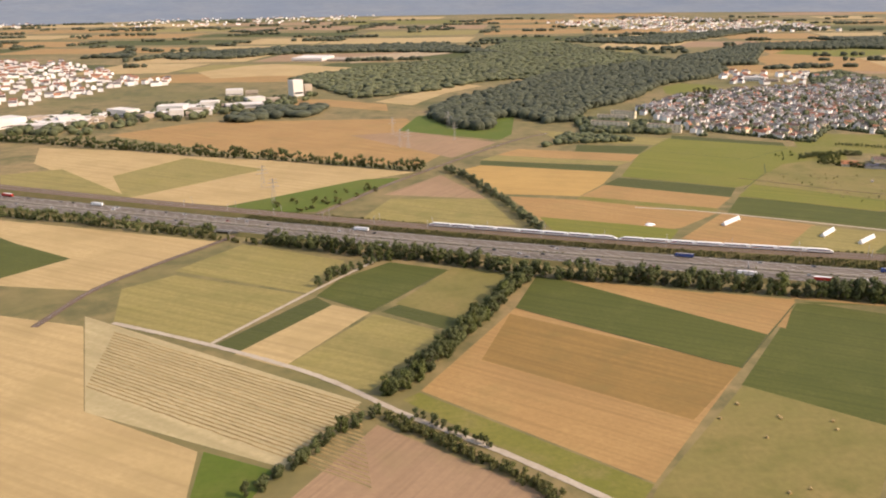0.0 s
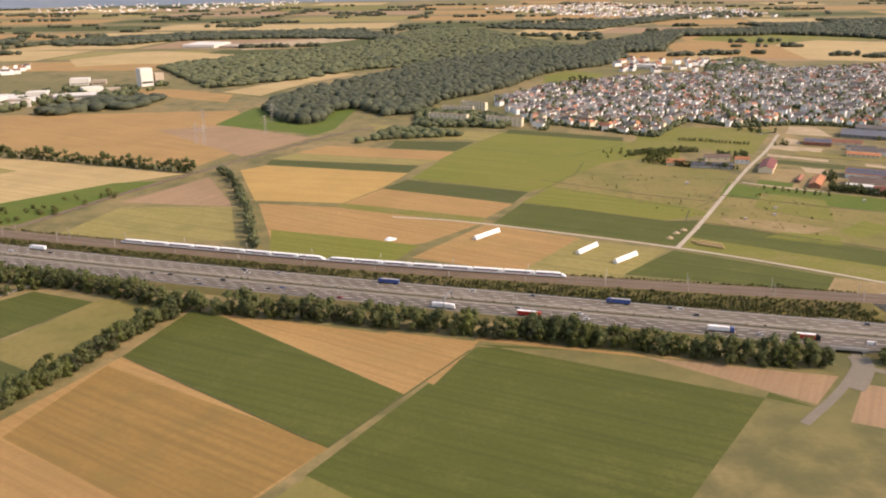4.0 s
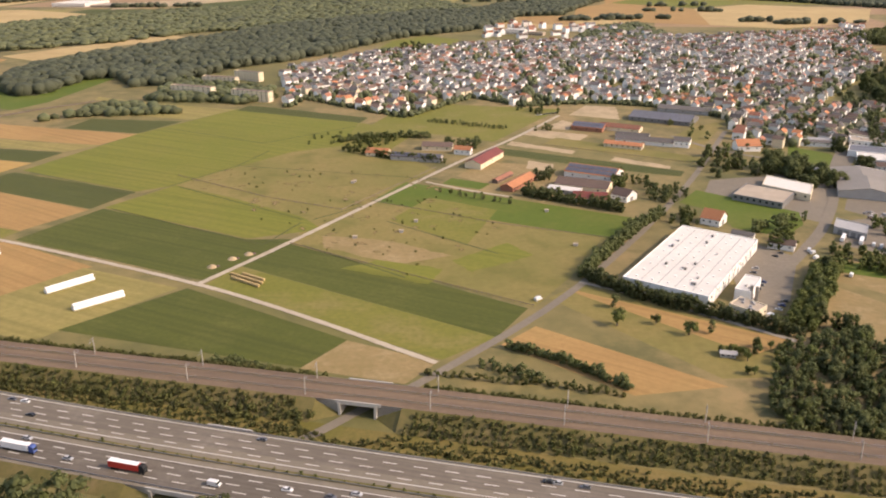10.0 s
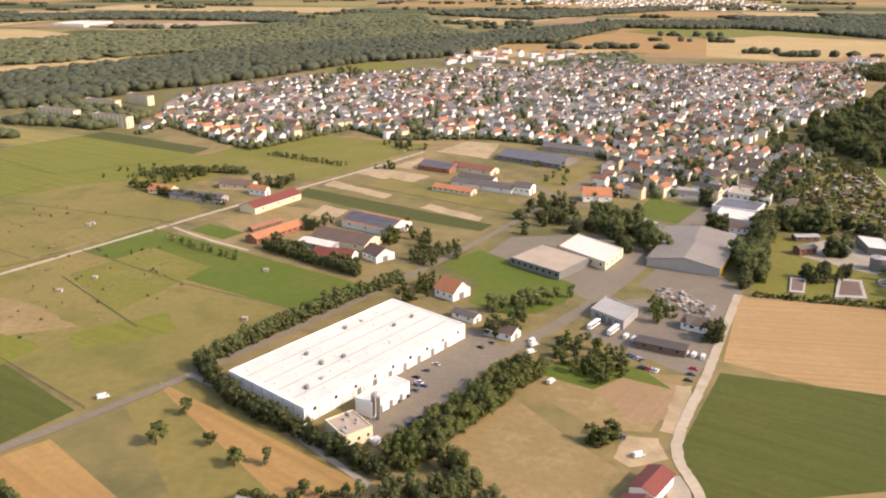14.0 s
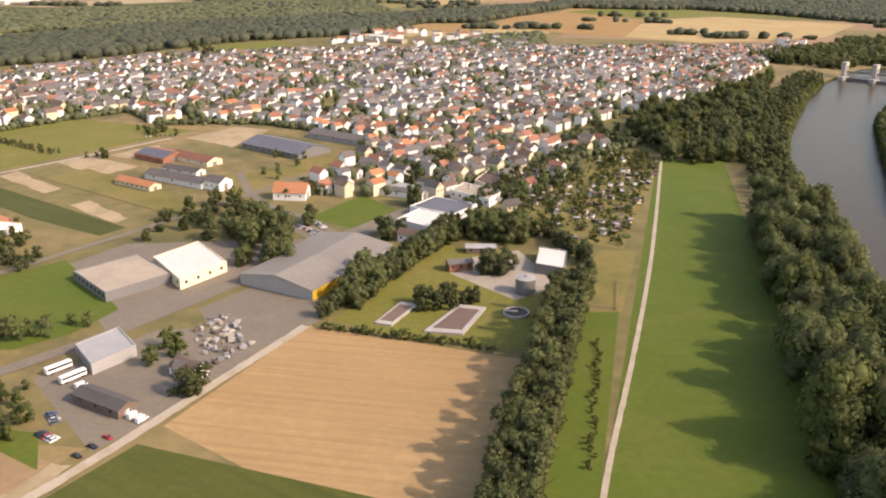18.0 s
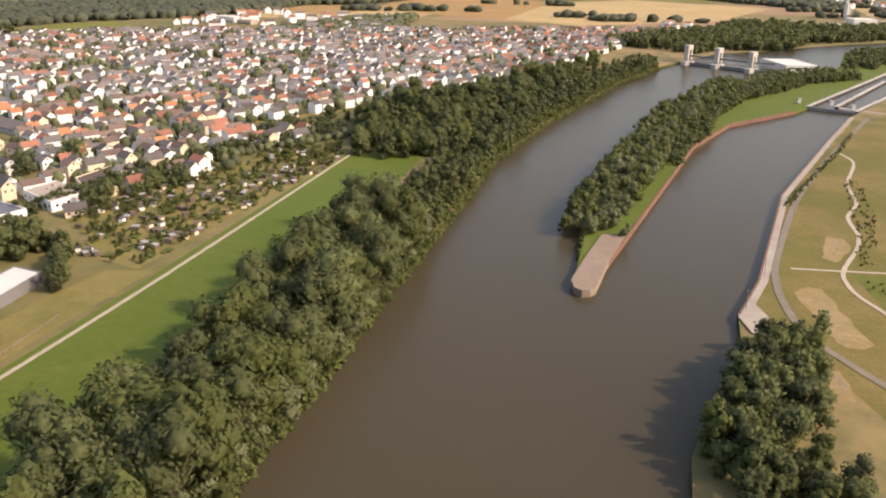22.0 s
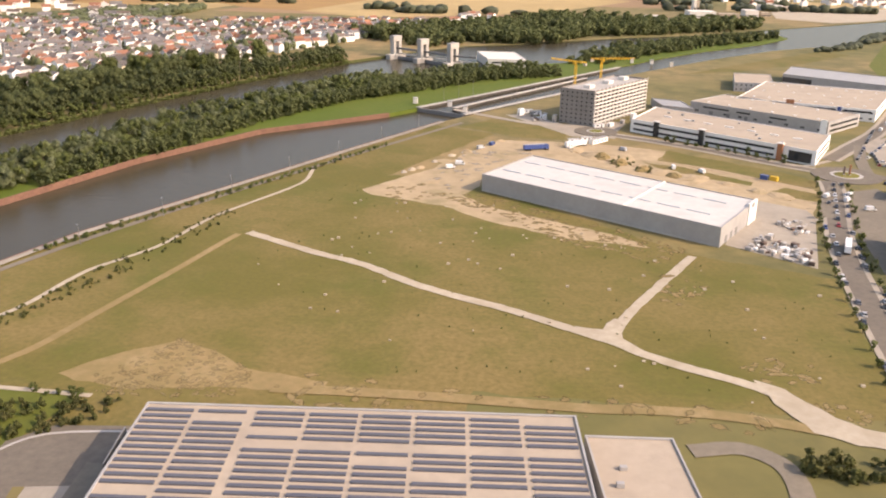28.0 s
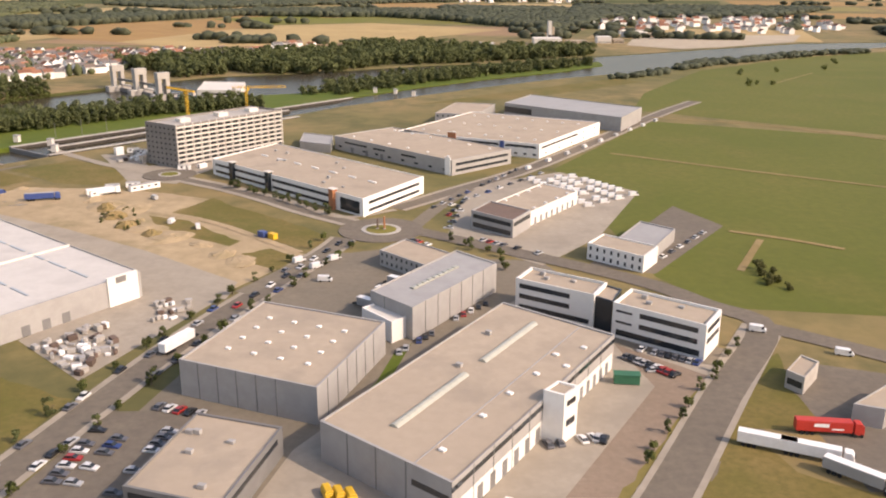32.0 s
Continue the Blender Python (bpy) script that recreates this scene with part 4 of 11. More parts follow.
thing("quay_wall", ribbon_bm(east_wall, -2.2, 0.25, 0.32, 0.32, ribbon_bm(east_wall, 0.25, 0.26, 0.32, WATER_Z - 0.3)), PAVING, "paved quay edge over rusty sheet piling", "quay wall", kind="structure")
thing("quay_cap", ribbon_bm(east_wall, -0.25, 0.3, 0.35), RUST, "rust-red steel cap of the quay wall", "quay wall", kind="structure")
thing("quay_facing", ribbon_bm(east_wall, 0.28, 0.3, 0.1, WATER_Z - 0.3), RUST, "rusty sheet piling of the canal bank", "quay wall", kind="structure")
patch("quay_corner", "pale paved quay corner", [(797.4, 609.2), (803.0, 618.0), (806.6, 599.4), (798.6, 600.2)], PAVING, "quay", z=0.36)


# ---- trees ----
OUTWARD = {}


def crown_mesh(seed, h, r, blobs, clumps, size, material, low=0.25):
    """A crown of many small leaf clumps gathered in uneven boughs, with gaps between them."""
    rng = random.Random(seed)
    verts, faces, outs = [], [], []
    mid = Vector((0, 0, h * 0.42))
    jit = lambda: Vector((rng.uniform(-1, 1), rng.uniform(-1, 1), rng.uniform(-1, 1)))
    for b in range(blobs):
        zf = rng.uniform(low, 0.92)
        spread = r * 0.72 * math.sqrt(max(0.08, 1 - ((zf - 0.5) / 0.62) ** 2))
        a, d = rng.random() * 6.2832, math.sqrt(rng.random()) * spread
        c = Vector((d * math.cos(a), d * math.sin(a), zf * h))
        br = r * rng.uniform(0.3, 0.48)
        n0 = len(verts)
        for q in ((1, 0, 0), (0, 1, 0), (-1, 0, 0), (0, -1, 0), (0, 0, 1), (0, 0, -1)):
            verts.append(c + Vector(q) * br * 0.86)
            outs.append(Vector(q))
        faces += [(n0 + i, n0 + (i + 1) % 4, n0 + 4) for i in range(4)] + [(n0 + (i + 1) % 4, n0 + i, n0 + 5) for i in range(4)]
        for _ in range(int(clumps * 0.95)):
            z = rng.uniform(-0.75, 1)
            t, q = rng.random() * 6.2832, math.sqrt(1 - z * z)
            nrm = Vector((q * math.cos(t), q * math.sin(t), z))
            p = c + nrm * br * rng.uniform(0.72, 1.1)
            u = nrm.cross(jit()).normalized()
            v = (nrm + jit() * 0.8).cross(u).normalized()
            s = size * rng.uniform(0.6, 1.3)
            tri = [p - u * s * 1.15, p + u * s * 1.15, p + v * s * 1.5 + nrm * s * 0.3]
            out = (nrm * 0.6 + (p - mid).normalized() * 0.6 + jit() * 0.42).normalized()
            if (tri[1] - tri[0]).cross(tri[2] - tri[0]).dot(out) < 0:
                tri[0], tri[1] = tri[1], tri[0]
            m = len(verts)
            verts += tri
            outs += [out] * 3
            faces.append((m, m + 1, m + 2))
    me = bpy.data.meshes.new("crown")
    me.from_pydata(verts, [], faces, shade_flat=False)
    me.normals_split_custom_set_from_vertices(outs)
    me.materials.append(material)
    OUTWARD[me.name] = outs
    return me


def trunk_mesh(seed, h, r):
    rng = random.Random(seed)
    bm = bmesh.new()
    add_cyl(bm, r, -0.1, h * 0.45, 7, r * 0.6)
    for _ in range(4):
        a = rng.random() * 6.2832
        n0 = len(bm.verts)
        add_cyl(bm, r * 0.45, 0, h * 0.42, 5, r * 0.12)
        bm.verts.ensure_lookup_table()
        m = Matrix.Translation((0, 0, h * rng.uniform(0.25, 0.42))) @ Matrix.Rotation(a, 4, "Z") @ Matrix.Rotation(rng.uniform(0.4, 0.9), 4, "Y")
        bmesh.ops.transform(bm, matrix=m, verts=bm.verts[n0:])
    return mesh_of(bm, "tree", BARK)


def tree_kind(seed, h, r, blobs, clumps, size, material, low=0.25):
    return trunk_mesh(seed, h, r * 0.07 + 0.05), crown_mesh(seed, h, r, blobs, clumps, size, material, low)


LEAFY = leafy(mat("sunlit_foliage", (0.14, 0.158, 0.045), (0.112, 0.132, 0.038), (0.086, 0.102, 0.03), big=0.25, fine=1.5, rough=0.75, vary=0.28))
SCRUB = leafy(mat("scrub_foliage", (0.13, 0.138, 0.042), (0.15, 0.14, 0.05), (0.095, 0.104, 0.032), big=0.15, fine=1.2, rough=0.8, vary=0.22))
TALL = [tree_kind(i, 13, 6.0, 28, 95, 0.35, (LEAF, LEAFY, LEAF)[i % 3], 0.1) for i in range(5)]
WILLOWS = [tree_kind(20 + i, 9, 4.4, 15, 80, 0.31, WILLOW, 0.1) for i in range(2)]
MID = [tree_kind(30 + i, 7, 3.0, 12, 44, 0.3, (LEAF, LEAFY, LEAFDARK, LEAF)[i % 4], 0.1) for i in range(5)]
MIDFAR = [tree_kind(70 + i, 7, 3.0, 10, 22, 0.42, (LEAF, LEAFY, LEAFDARK, LEAF)[i % 4], 0.1) for i in range(5)]
POPLAR = [tree_kind(40 + i, 11, 2.8, 15, 54, 0.32, LEAF, 0.08) for i in range(3)]
SMALL = [tree_kind(50 + i, 3.6, 1.5, 7, 28, 0.24, (LEAF, LEAFY)[i % 2], 0.2) for i in range(4)]
BUSH = [tree_kind(60 + i, 2.0, 1.4, 5, 24, 0.24, (SCRUB, LEAFY, SCRUB)[i % 3], 0.05) for i in range(4)]


TREE_NAMES = {"field hedge trees": "hedge_tree", "riverside trees": "riverside_tree", "orchard trees": "fruit_tree", "works trees": "garden_tree", "small wood": "wood_tree", "shelter belt": "shelter_tree", "island trees": "island_tree", "near bank trees": "bank_tree", "park bushes": "young_tree", "hedge round the white warehouse": "hedge_tree", "trees along the motorway": "roadside_tree"}


def tree(kinds, p, label, group, rng, s=1.0, z=0.0, name="tree", category="tree"):
    trunk, crown = kinds[rng.randrange(len(kinds))]
    if name == "tree":
        name = TREE_NAMES.get(group, "tree")
    k = s * rng.uniform(0.8, 1.2)
    ob = thing(name, trunk, None, label, category, group)
    ob.matrix_world = Matrix.Translation((p[0], p[1], z)) @ Matrix.Rotation(rng.random() * 6.28, 4, "Z") @ Matrix.Diagonal((k, k, k * rng.uniform(0.9, 1.15), 1))
    part("crown", crown, None, ob)
    return ob


def tree_row(kinds, pts, step, label, group, seed=0, wide=1.0, s=1.0, z=0.0, name="tree", category="tree", rows=(0.0,)):
    rng = random.Random(seed)
    line = [Vector(p) for p in pts]
    for d in rows:
        for p, t in along(offset(line, d), step, rng.random() * step):
            q = p + Vector((-t.y, t.x)) * rng.uniform(-wide, wide) + t * rng.uniform(-0.3, 0.3) * step
            tree(kinds, q, label, group, rng, s, z, name, category)


def tree_patch(kinds, poly, n, label, group, seed=0, s=1.0, z=0.0, name="tree", category="tree", gap=0.0):
    rng = random.Random(seed)
    xs, ys = [p[0] for p in poly], [p[1] for p in poly]
    done, tries = [], 0
    while len(done) < n and tries < n * 40:
        tries += 1
        p = (rng.uniform(min(xs), max(xs)), rng.uniform(min(ys), max(ys)))
        if inside(p, poly) and all((p[0] - q[0]) ** 2 + (p[1] - q[1]) ** 2 > gap * gap for q in done):
            done.append(p)
            tree(kinds, p, label, group, rng, s, z, name, category)


def crowns(kinds, places, label, name, category, material, seed=0, s=1.0, z0=0.0):
    """Low growth that nobody could count, joined into one object."""
    rng = random.Random(seed)
    co, fa, outs, base = [], [], [], 0
    for p in places:
        me = kinds[rng.randrange(len(kinds))][1]
        k, a = s * rng.uniform(0.7, 1.3), rng.random() * 6.28
        c1, s1 = math.cos(a), math.sin(a)
        ca, sa = c1 * k, s1 * k
        for v in me.vertices:
            x, y, z = v.co
            co.append((p[0] + x * ca - y * sa, p[1] + x * sa + y * ca, z * k + z0 + (p[2] if len(p) > 2 else 0)))
        outs += [(o.x * c1 - o.y * s1, o.x * s1 + o.y * c1, o.z) for o in OUTWARD[me.name]]
        fa += [[base + i for i in f.vertices] for f in me.polygons]
        base += len(me.vertices)
    me = bpy.data.meshes.new(name)
    me.from_pydata(co, [], fa, shade_flat=False)
    me.normals_split_custom_set_from_vertices(outs)
    me.materials.append(material)
    return thing(name, me, None, label, category, kind="stuff")


def row_places(pts, step, wide, seed, rows=(0.0,)):
    rng = random.Random(seed)
    return [p + Vector((-t.y, t.x)) * rng.uniform(-wide, wide) for d in rows for p, t in along(offset([Vector(q) for q in pts], d), step)]


def patch_places(poly, n, seed):
    rng = random.Random(seed)
    xs, ys, out = [p[0] for p in poly], [p[1] for p in poly], []
    while len(out) < n:
        p = (rng.uniform(min(xs), max(xs)), rng.uniform(min(ys), max(ys)))
        if inside(p, poly):
            out.append(p)
    return out


g = "trees along the motorway"
tree_row(MID, [(-98.1, 463.2), (-48.8, 440.1), (-6.7, 427.7), (40.5, 401.5), (110.4, 384.1), (195.4, 358.6), (175.5, 368.6), (219.9, 351.7), (245.8, 341.2), (276.5, 337.7)], 5.4, "dense green roadside tree below the motorway", g, 1, 1.0, 1.1, rows=(0.5,))
crowns(MIDFAR, row_places([(-98.1, 463.2), (-48.8, 440.1), (-6.7, 427.7), (40.5, 401.5), (110.4, 384.1), (195.4, 358.6), (175.5, 368.6), (219.9, 351.7), (245.8, 341.2), (276.5, 337.7)], 5.2, 1.2, 56, (4.0,)), "dense green roadside trees below the motorway", "roadside_trees", "trees", LEAF, 56, 1.05)
crowns(MIDFAR, row_places([(-343.2, 550.6), (-278.1, 530.4), (-225.5, 514.4), (-176.6, 492.0), (-126.8, 477.9)], 5.0, 1.2, 2), "green roadside trees below the motorway", "roadside_trees", "trees", LEAF, 2, 0.9)
tree_row(MID, [(292.8, 340.4), (305.3, 330.0), (324.3, 324.6), (357.0, 323.3), (349.2, 327.9)], 3.6, "green roadside tree beside the underpass", g, 3, 1.8, 0.85, rows=(0, 3.0))
crowns(MIDFAR, row_places([(-458.1, 834.9), (-416.4, 816.3), (-292.0, 767.0), (-190.8, 723.7), (-130.5, 705.3), (-15.6, 653.7)], 5.5, 1.5, 4), "dark green field hedge of round trees", "hedge", "hedge", LEAF, 4, 1.2)
tree_row(MID, [(-19.6, 272.8), (-7.3, 295.6), (15.8, 342.8), (40.3, 399.8)], 3.6, "dark green tree in a dense field hedge", "field hedge trees", 5, 1.2, 0.95, rows=(-1.2, 1.6))
crowns(BUSH, row_places([(-18.7, 257.7), (2.4, 238.9), (26.2, 216.3), (33.1, 208.3)], 2.4, 1.0, 6, (-1, 1)), "green bush beside the farm tracks", "bushes", "bushes", SCRUB, 6, 1.25)
tree_row(SMALL, [(-9.5, 259.0), (2.5, 248.5), (16.3, 237.5)], 3.0, "low green tree beside the farm track", "track bushes", 7, 0.8, 0.9)
tree_row(MID, [(-54.8, 212.3), (-43.6, 231.3), (-33.4, 246.8), (-21.5, 263.3)], 3.4, "green hedge tree beside the soil field", "field hedge trees", 8, 1.2, 0.7)
tree_row(MID, [(-60.0, 390.1), (-46.1, 413.4), (-27.4, 433.3)], 5.0, "green tree beside the farm track", "field hedge trees", 9, 2.0, 0.8)
tree_row(WILLOWS, [(58.1, 480.0), (41.5, 547.9), (17.4, 630.7), (1.7, 658.7)], 6.0, "silvery green hedge tree", "field hedge trees", 10, 1.2, 0.62)
crowns(BUSH, row_places([(190.8, 412.0), (226.7, 405.1), (263.0, 395.2), (293.6, 385.0), (313.2, 380.5)], 2.6, 2.2, 11, (-1.5, 1.5)), "dry green shrub on the railway slopes", "shrubs", "shrubs", SCRUB, 11, 1.0)
crowns(BUSH, row_places([(187.5, 431.5), (224.0, 422.9), (262.4, 414.1), (289.9, 406.2)], 2.4, 0.8, 12, (0.0,)), "green shrub beside the railway", "shrubs", "shrubs", SCRUB, 12, 0.9)
crowns(BUSH, row_places([(335.0, 381.3), (361.3, 374.7), (383.5, 365.3), (397.5, 363.6)], 2.4, 2.5, 13, (-2, 1)), "dry green shrub on the railway slopes", "shrubs", "shrubs", SCRUB, 13, 1.0)
crowns(BUSH, row_places([(-103.5, 465.9), (-82.9, 455.7), (-171.6, 489.8)], 4, 2, 14, (0.0,)), "green shrub beside the motorway", "shrubs", "shrubs", SCRUB, 14, 1.3)
crowns(BUSH, patch_places([(-131.0, 540.6), (-64.1, 596.6), (-36.7, 604.1), (-78.8, 529.6)], 26, 15), "green scrub on fallow ground in clumps", "scrub", "scrub", SCRUB, 15, 1.3)
tree_row(SMALL, [(364.7, 420.2), (380.6, 409.1), (394.9, 394.9)], 2.6, "low round orchard tree in a row", "orchard trees", 16, 0.5, 0.7)
crowns(BUSH, row_places([(364.3, 420.0), (376.8, 412.5), (395.0, 394.6)], 1.3, 0.5, 161), "dense green bushes in the orchard row", "bushes", "bushes", LEAF, 161, 1.25)
crowns(BUSH, row_places([(357.0, 409.2), (371.7, 399.5)], 1.7, 1.6, 162), "dense green bushes in the orchard", "bushes", "bushes", LEAF, 162, 1.1)
crowns(BUSH, row_places([(341.2, 403.6), (368.8, 398.0), (393.0, 391.3)], 2.2, 0.8, 163, (0.0,)), "green bushes along the railway fence", "bushes", "bushes", SCRUB, 163, 0.9)
crowns(BUSH, row_places([(280.0, 411.0), (290.0, 407.5), (301.2, 402.0)], 1.5, 0.8, 164, (0.0, 1.6)), "green bushes along the railway fence", "bushes", "bushes", LEAF, 164, 1.1)
tree_row(SMALL, [(356.5, 409.2), (367.6, 397.6)], 4.0, "low round orchard tree", "orchard trees", 17, 1.5, 0.6)
for p, s in (((401.0, 449.0), 1.3), ((399.5, 434.8), 1.5), ((411.9, 435.9), 1.1), ((419.9, 427.7), 1.4), ((426.6, 428.7), 1.1), ((437.1, 418.5), 0.8), ((425.8, 415.2), 0.8)):
    tree(SMALL, p, "round meadow tree with a dark crown", "orchard trees", random.Random(int(p[0] * 7)), s)
tree_patch(SMALL, [(421.4, 400.2), (429.4, 418.2), (449.9, 421.4), (443.7, 397.6)], 24, "low tree on the meadow edge", "orchard trees", 18, 0.9)
g = "hedge round the white warehouse"
crowns(MIDFAR, row_places([(397.0, 473.0), (411.2, 455.9), (427.3, 444.1), (443.3, 433.4), (453.3, 425.3)], 2.0, 0.6, 19, (-0.8, 0.8)), "tall dense green hedge beside the white warehouse", "hedge", "hedge", LEAF, 19, 0.62)
crowns(MIDFAR, row_places([(396.0, 475.6), (408.8, 498.4), (424.9, 524.8), (442.1, 547.5)], 2.0, 0.7, 20, (-0.8, 0.8)), "tall dense green hedge beside the road", "hedge", "hedge", LEAF, 20, 0.6)
tree_patch(MID, [(421.7, 381.9), (434.4, 399.2), (450.0, 421.7), (471.7, 422.5), (489.8, 395.1), (487.6, 377.6), (457.0, 367.3), (429.6, 367.7)], 70, "dense dark green tree of a small wood", "small wood", 21, 0.72, gap=2.8)
crowns(MIDFAR, patch_places([(427.7, 381.9), (436.4, 399.2), (441.0, 411.0), (452.3, 423.6), (472.4, 427.3), (484.5, 412.7), (489.8, 395.1), (487.6, 377.6), (457.0, 367.3), (429.6, 367.7)], 330, 141), "dense young green thicket of a small wood", "thicket", "trees", LEAF, 141, 0.5)
tree_row(MID, [(473.3, 422.4), (461.4, 437.5), (469.8, 452.6), (484.0, 479.5)], 3.0, "green tree in a strip of wood beside the yard", "small wood", 22, 1.5, 0.85)
tree_patch(MID, [(495.8, 481.9), (488.4, 498.3), (502.0, 505.7), (514.5, 490.8), (505.3, 472.8)], 12, "green garden tree beside the yard", "works trees", 23, 0.45, gap=2)
tree_patch(MID, [(476.0, 621.9), (493.8, 656.0), (535.0, 636.7), (535.7, 607.8), (507.7, 597.4), (485.4, 602.6)], 26, "dark green tree between the works buildings", "works trees", 24, 0.85, gap=2.5)
tree_row(MID, [(426.4, 555.9), (406.9, 569.8), (385.5, 585.0)], 2.8, "green tree beside the farm", "works trees", 25, 0.8, 0.6)
tree_row(SMALL, [(344.6, 584.5), (362.7, 572.1), (381.0, 562.6)], 4.5, "small round fruit tree in a row", "works trees", 26, 0.4, 0.8)
tree_row(MID, [(587.2, 633.3), (578.6, 604.6), (564.5, 557.8)], 3.0, "dark tree in a row behind the works", "works trees", 27, 1.5, 0.9, rows=(-2, 1.5))
tree_row(MID, [(497.0, 627.0), (521.1, 607.4), (525.0, 585.2)], 4.0, "dark tree beside the works yard", "works trees", 28, 2, 0.8)
tree_row(MID, [(557.0, 548.4), (567.9, 575.8), (581.5, 606.5), (596.2, 637.0), (620.3, 626.9), (633.1, 599.4)], 3.4, "green tree in a row round the sewage works", "works trees", 29, 1.2, 0.85)
tree_patch(MID, [(583.1, 555.7), (583.7, 570.8), (602.1, 571.0), (592.5, 559.0)], 9, "round green tree on the works lawn", "works trees", 30, 0.55)
tree_row(POPLAR, [(626.3, 574.1), (620.0, 528.3), (614.9, 495.4), (611.9, 467.3), (609.1, 438.6)], 3.2, "tall green tree in a shelter belt beside the field", "shelter belt", 31, 0.9, 0.95, rows=(-3.0, 0.5, 3.5))
crowns(BUSH, row_places([(632.1, 543.5), (629.7, 516.8), (627.2, 485.3)], 2.2, 0.6, 32, (0.0,)), "dry bush along the embankment ditch", "bushes", "bushes", SCRUB, 32, 0.6)
west = [Vector(p) for p in RIVER_WEST[10:]] + [Vector(south_w)]
west_far, west_near = west[:6], west[5:]
near_line = [p for p, _ in along(west_near, 2.0)][:95]
tree_row(TALL, near_line, 8.5, "tall round green riverside tree", "riverside trees", 33, 2.6, 1.12, rows=(-4.5, -12, -20))
tree_row(WILLOWS, near_line[:75], 9.0, "silvery willow on the river bank", "riverside trees", 34, 1.0, 0.75, rows=(-1.2,))
crowns(MIDFAR, row_places(west_far, 6.0, 1.8, 35, (-3, -8, -13, -18)), "green riverside trees below the village", "riverside_trees", "trees", LEAF, 35, 0.95)
crowns(MIDFAR, row_places(west_far, 4.6, 0.5, 52, (-0.8,)), "low green trees on the river edge", "riverside_trees", "trees", LEAFY, 52, 0.6)
crowns(BUSH, row_places(near_line, 2.0, 0.7, 53, (-0.3,)), "green bushes overhanging the river edge", "bushes", "bushes", LEAFY, 53, 1.5)
tree_patch(TALL, [(662.0, 811.7), (683.5, 878.2), (734.2, 936.5), (790.2, 1020.3), (745.3, 863.7), (722.8, 778.0), (695.2, 743.9), (675.9, 748.8)], 62, "tall dark green tree in the riverside wood", "riverside trees", 36, 0.8, gap=3.3)
crowns(MIDFAR, patch_places([(662.0, 811.7), (683.5, 878.2), (734.2, 936.5), (790.2, 1020.3), (745.3, 863.7), (722.8, 778.0), (695.2, 743.9), (675.9, 748.8)], 230, 172), "dense green trees of the riverside wood", "riverside_trees", "trees", LEAF, 172, 1.1)
BRUSH = [tree_kind(80 + i, 2.2, 1.5, 4, 12, 0.36, SCRUB, 0.05) for i in range(4)]
crowns(BRUSH, row_places(west_far + near_line, 1.7, 0.4, 60, (0.5,)), "green bushes down on the river edge", "bushes", "bushes", LEAFY, 60, 0.95, WATER_Z - 0.2)
crowns(BRUSH, row_places([Vector(p) for p in ISLAND[1:8]], 1.8, 0.4, 61, (0.5,)), "green bushes down on the island shore", "bushes", "bushes", LEAFY, 61, 0.9, WATER_Z - 0.2)
crowns(BRUSH, [(q.x, q.y, RZ * (1 - (abs(d) - 5.6) / 6.0) - 0.15) for d in (-11.2, -9.8, -8.4, -7.0, 7.0, 8.6, 10.2) for q in row_places(RAIL[18:46], 1.7, 0.8, int(62 + d), (d,)) if (q - UNDER_R).length > 17], "dry olive scrub on the railway slopes", "scrub", "scrub", SCRUB, 62, 0.6)
crowns(BRUSH, row_places(MW[16:48], 3.4, 0.4, 64, (-0.2,)), "low dry bushes on the motorway median", "scrub", "scrub", SCRUB, 64, 0.34, MZ)
crowns(BRUSH, [q for q in row_places(MW[16:48], 1.3, 1.6, 65, (17.0, 18.6, 20.4)) if min((q - UNDER_R).length, (q - UNDER_M).length) > 17], "olive scrub between motorway and railway", "scrub", "scrub", SCRUB, 65, 0.5)
crowns(BRUSH, [q for q in row_places(MW[18:46], 3.0, 0.8, 63, (15.0,)) if min((q - UNDER_R).length, (q - UNDER_M).length) > 18], "dry olive scrub on the motorway slope", "scrub", "scrub", SCRUB, 63, 0.6)
patch("field", "grass below the riverside trees", [tuple(p) for p in offset(near_line[::3], -30)] + [tuple(p) for p in near_line[::3]][::-1], LUSH, z=0.004)
thing("verge", ribbon_bm(MW[16:48], 16.2, 24.0, 0.05), ROUGH, "rough olive ground between motorway and railway", "verge", kind="structure")
isl = [Vector(p) for p in ((766.2, 665.8), (772.8, 702.5), (788.9, 760.6), (819.0, 860.3), (865.7, 958.4), (856.8, 929.0), (903.0, 990.2), (944.4, 1015.3))]
tree_row(MID, isl[:5], 5.6, "green tree on the canal island", "island trees", 37, 1.3, 0.89, rows=(-1.5,))
crowns(MIDFAR, row_places(isl[1:5], 4.2, 1.2, 58, (-5.5, -9.0)), "green trees on the canal side of the island", "island_trees", "trees", LEAFY, 58, 0.72)
crowns(MIDFAR, row_places(isl[4:], 4.6, 1.2, 59, (-5.5, -9.5)), "green trees beside the lock", "island_trees", "trees", LEAFY, 59, 0.68)
crowns(MIDFAR, row_places(isl[:5], 5.0, 1.3, 57, (3.0, 7.0)), "green trees on the river side of the island", "island_trees", "trees", LEAFY, 57, 0.82)
crowns(MIDFAR, row_places(isl[4:], 5.6, 1.3, 55, (-1.5, 3.0, 7.0)), "dark green trees on the island beside the lock", "island_trees", "trees", LEAF, 55, 0.75)
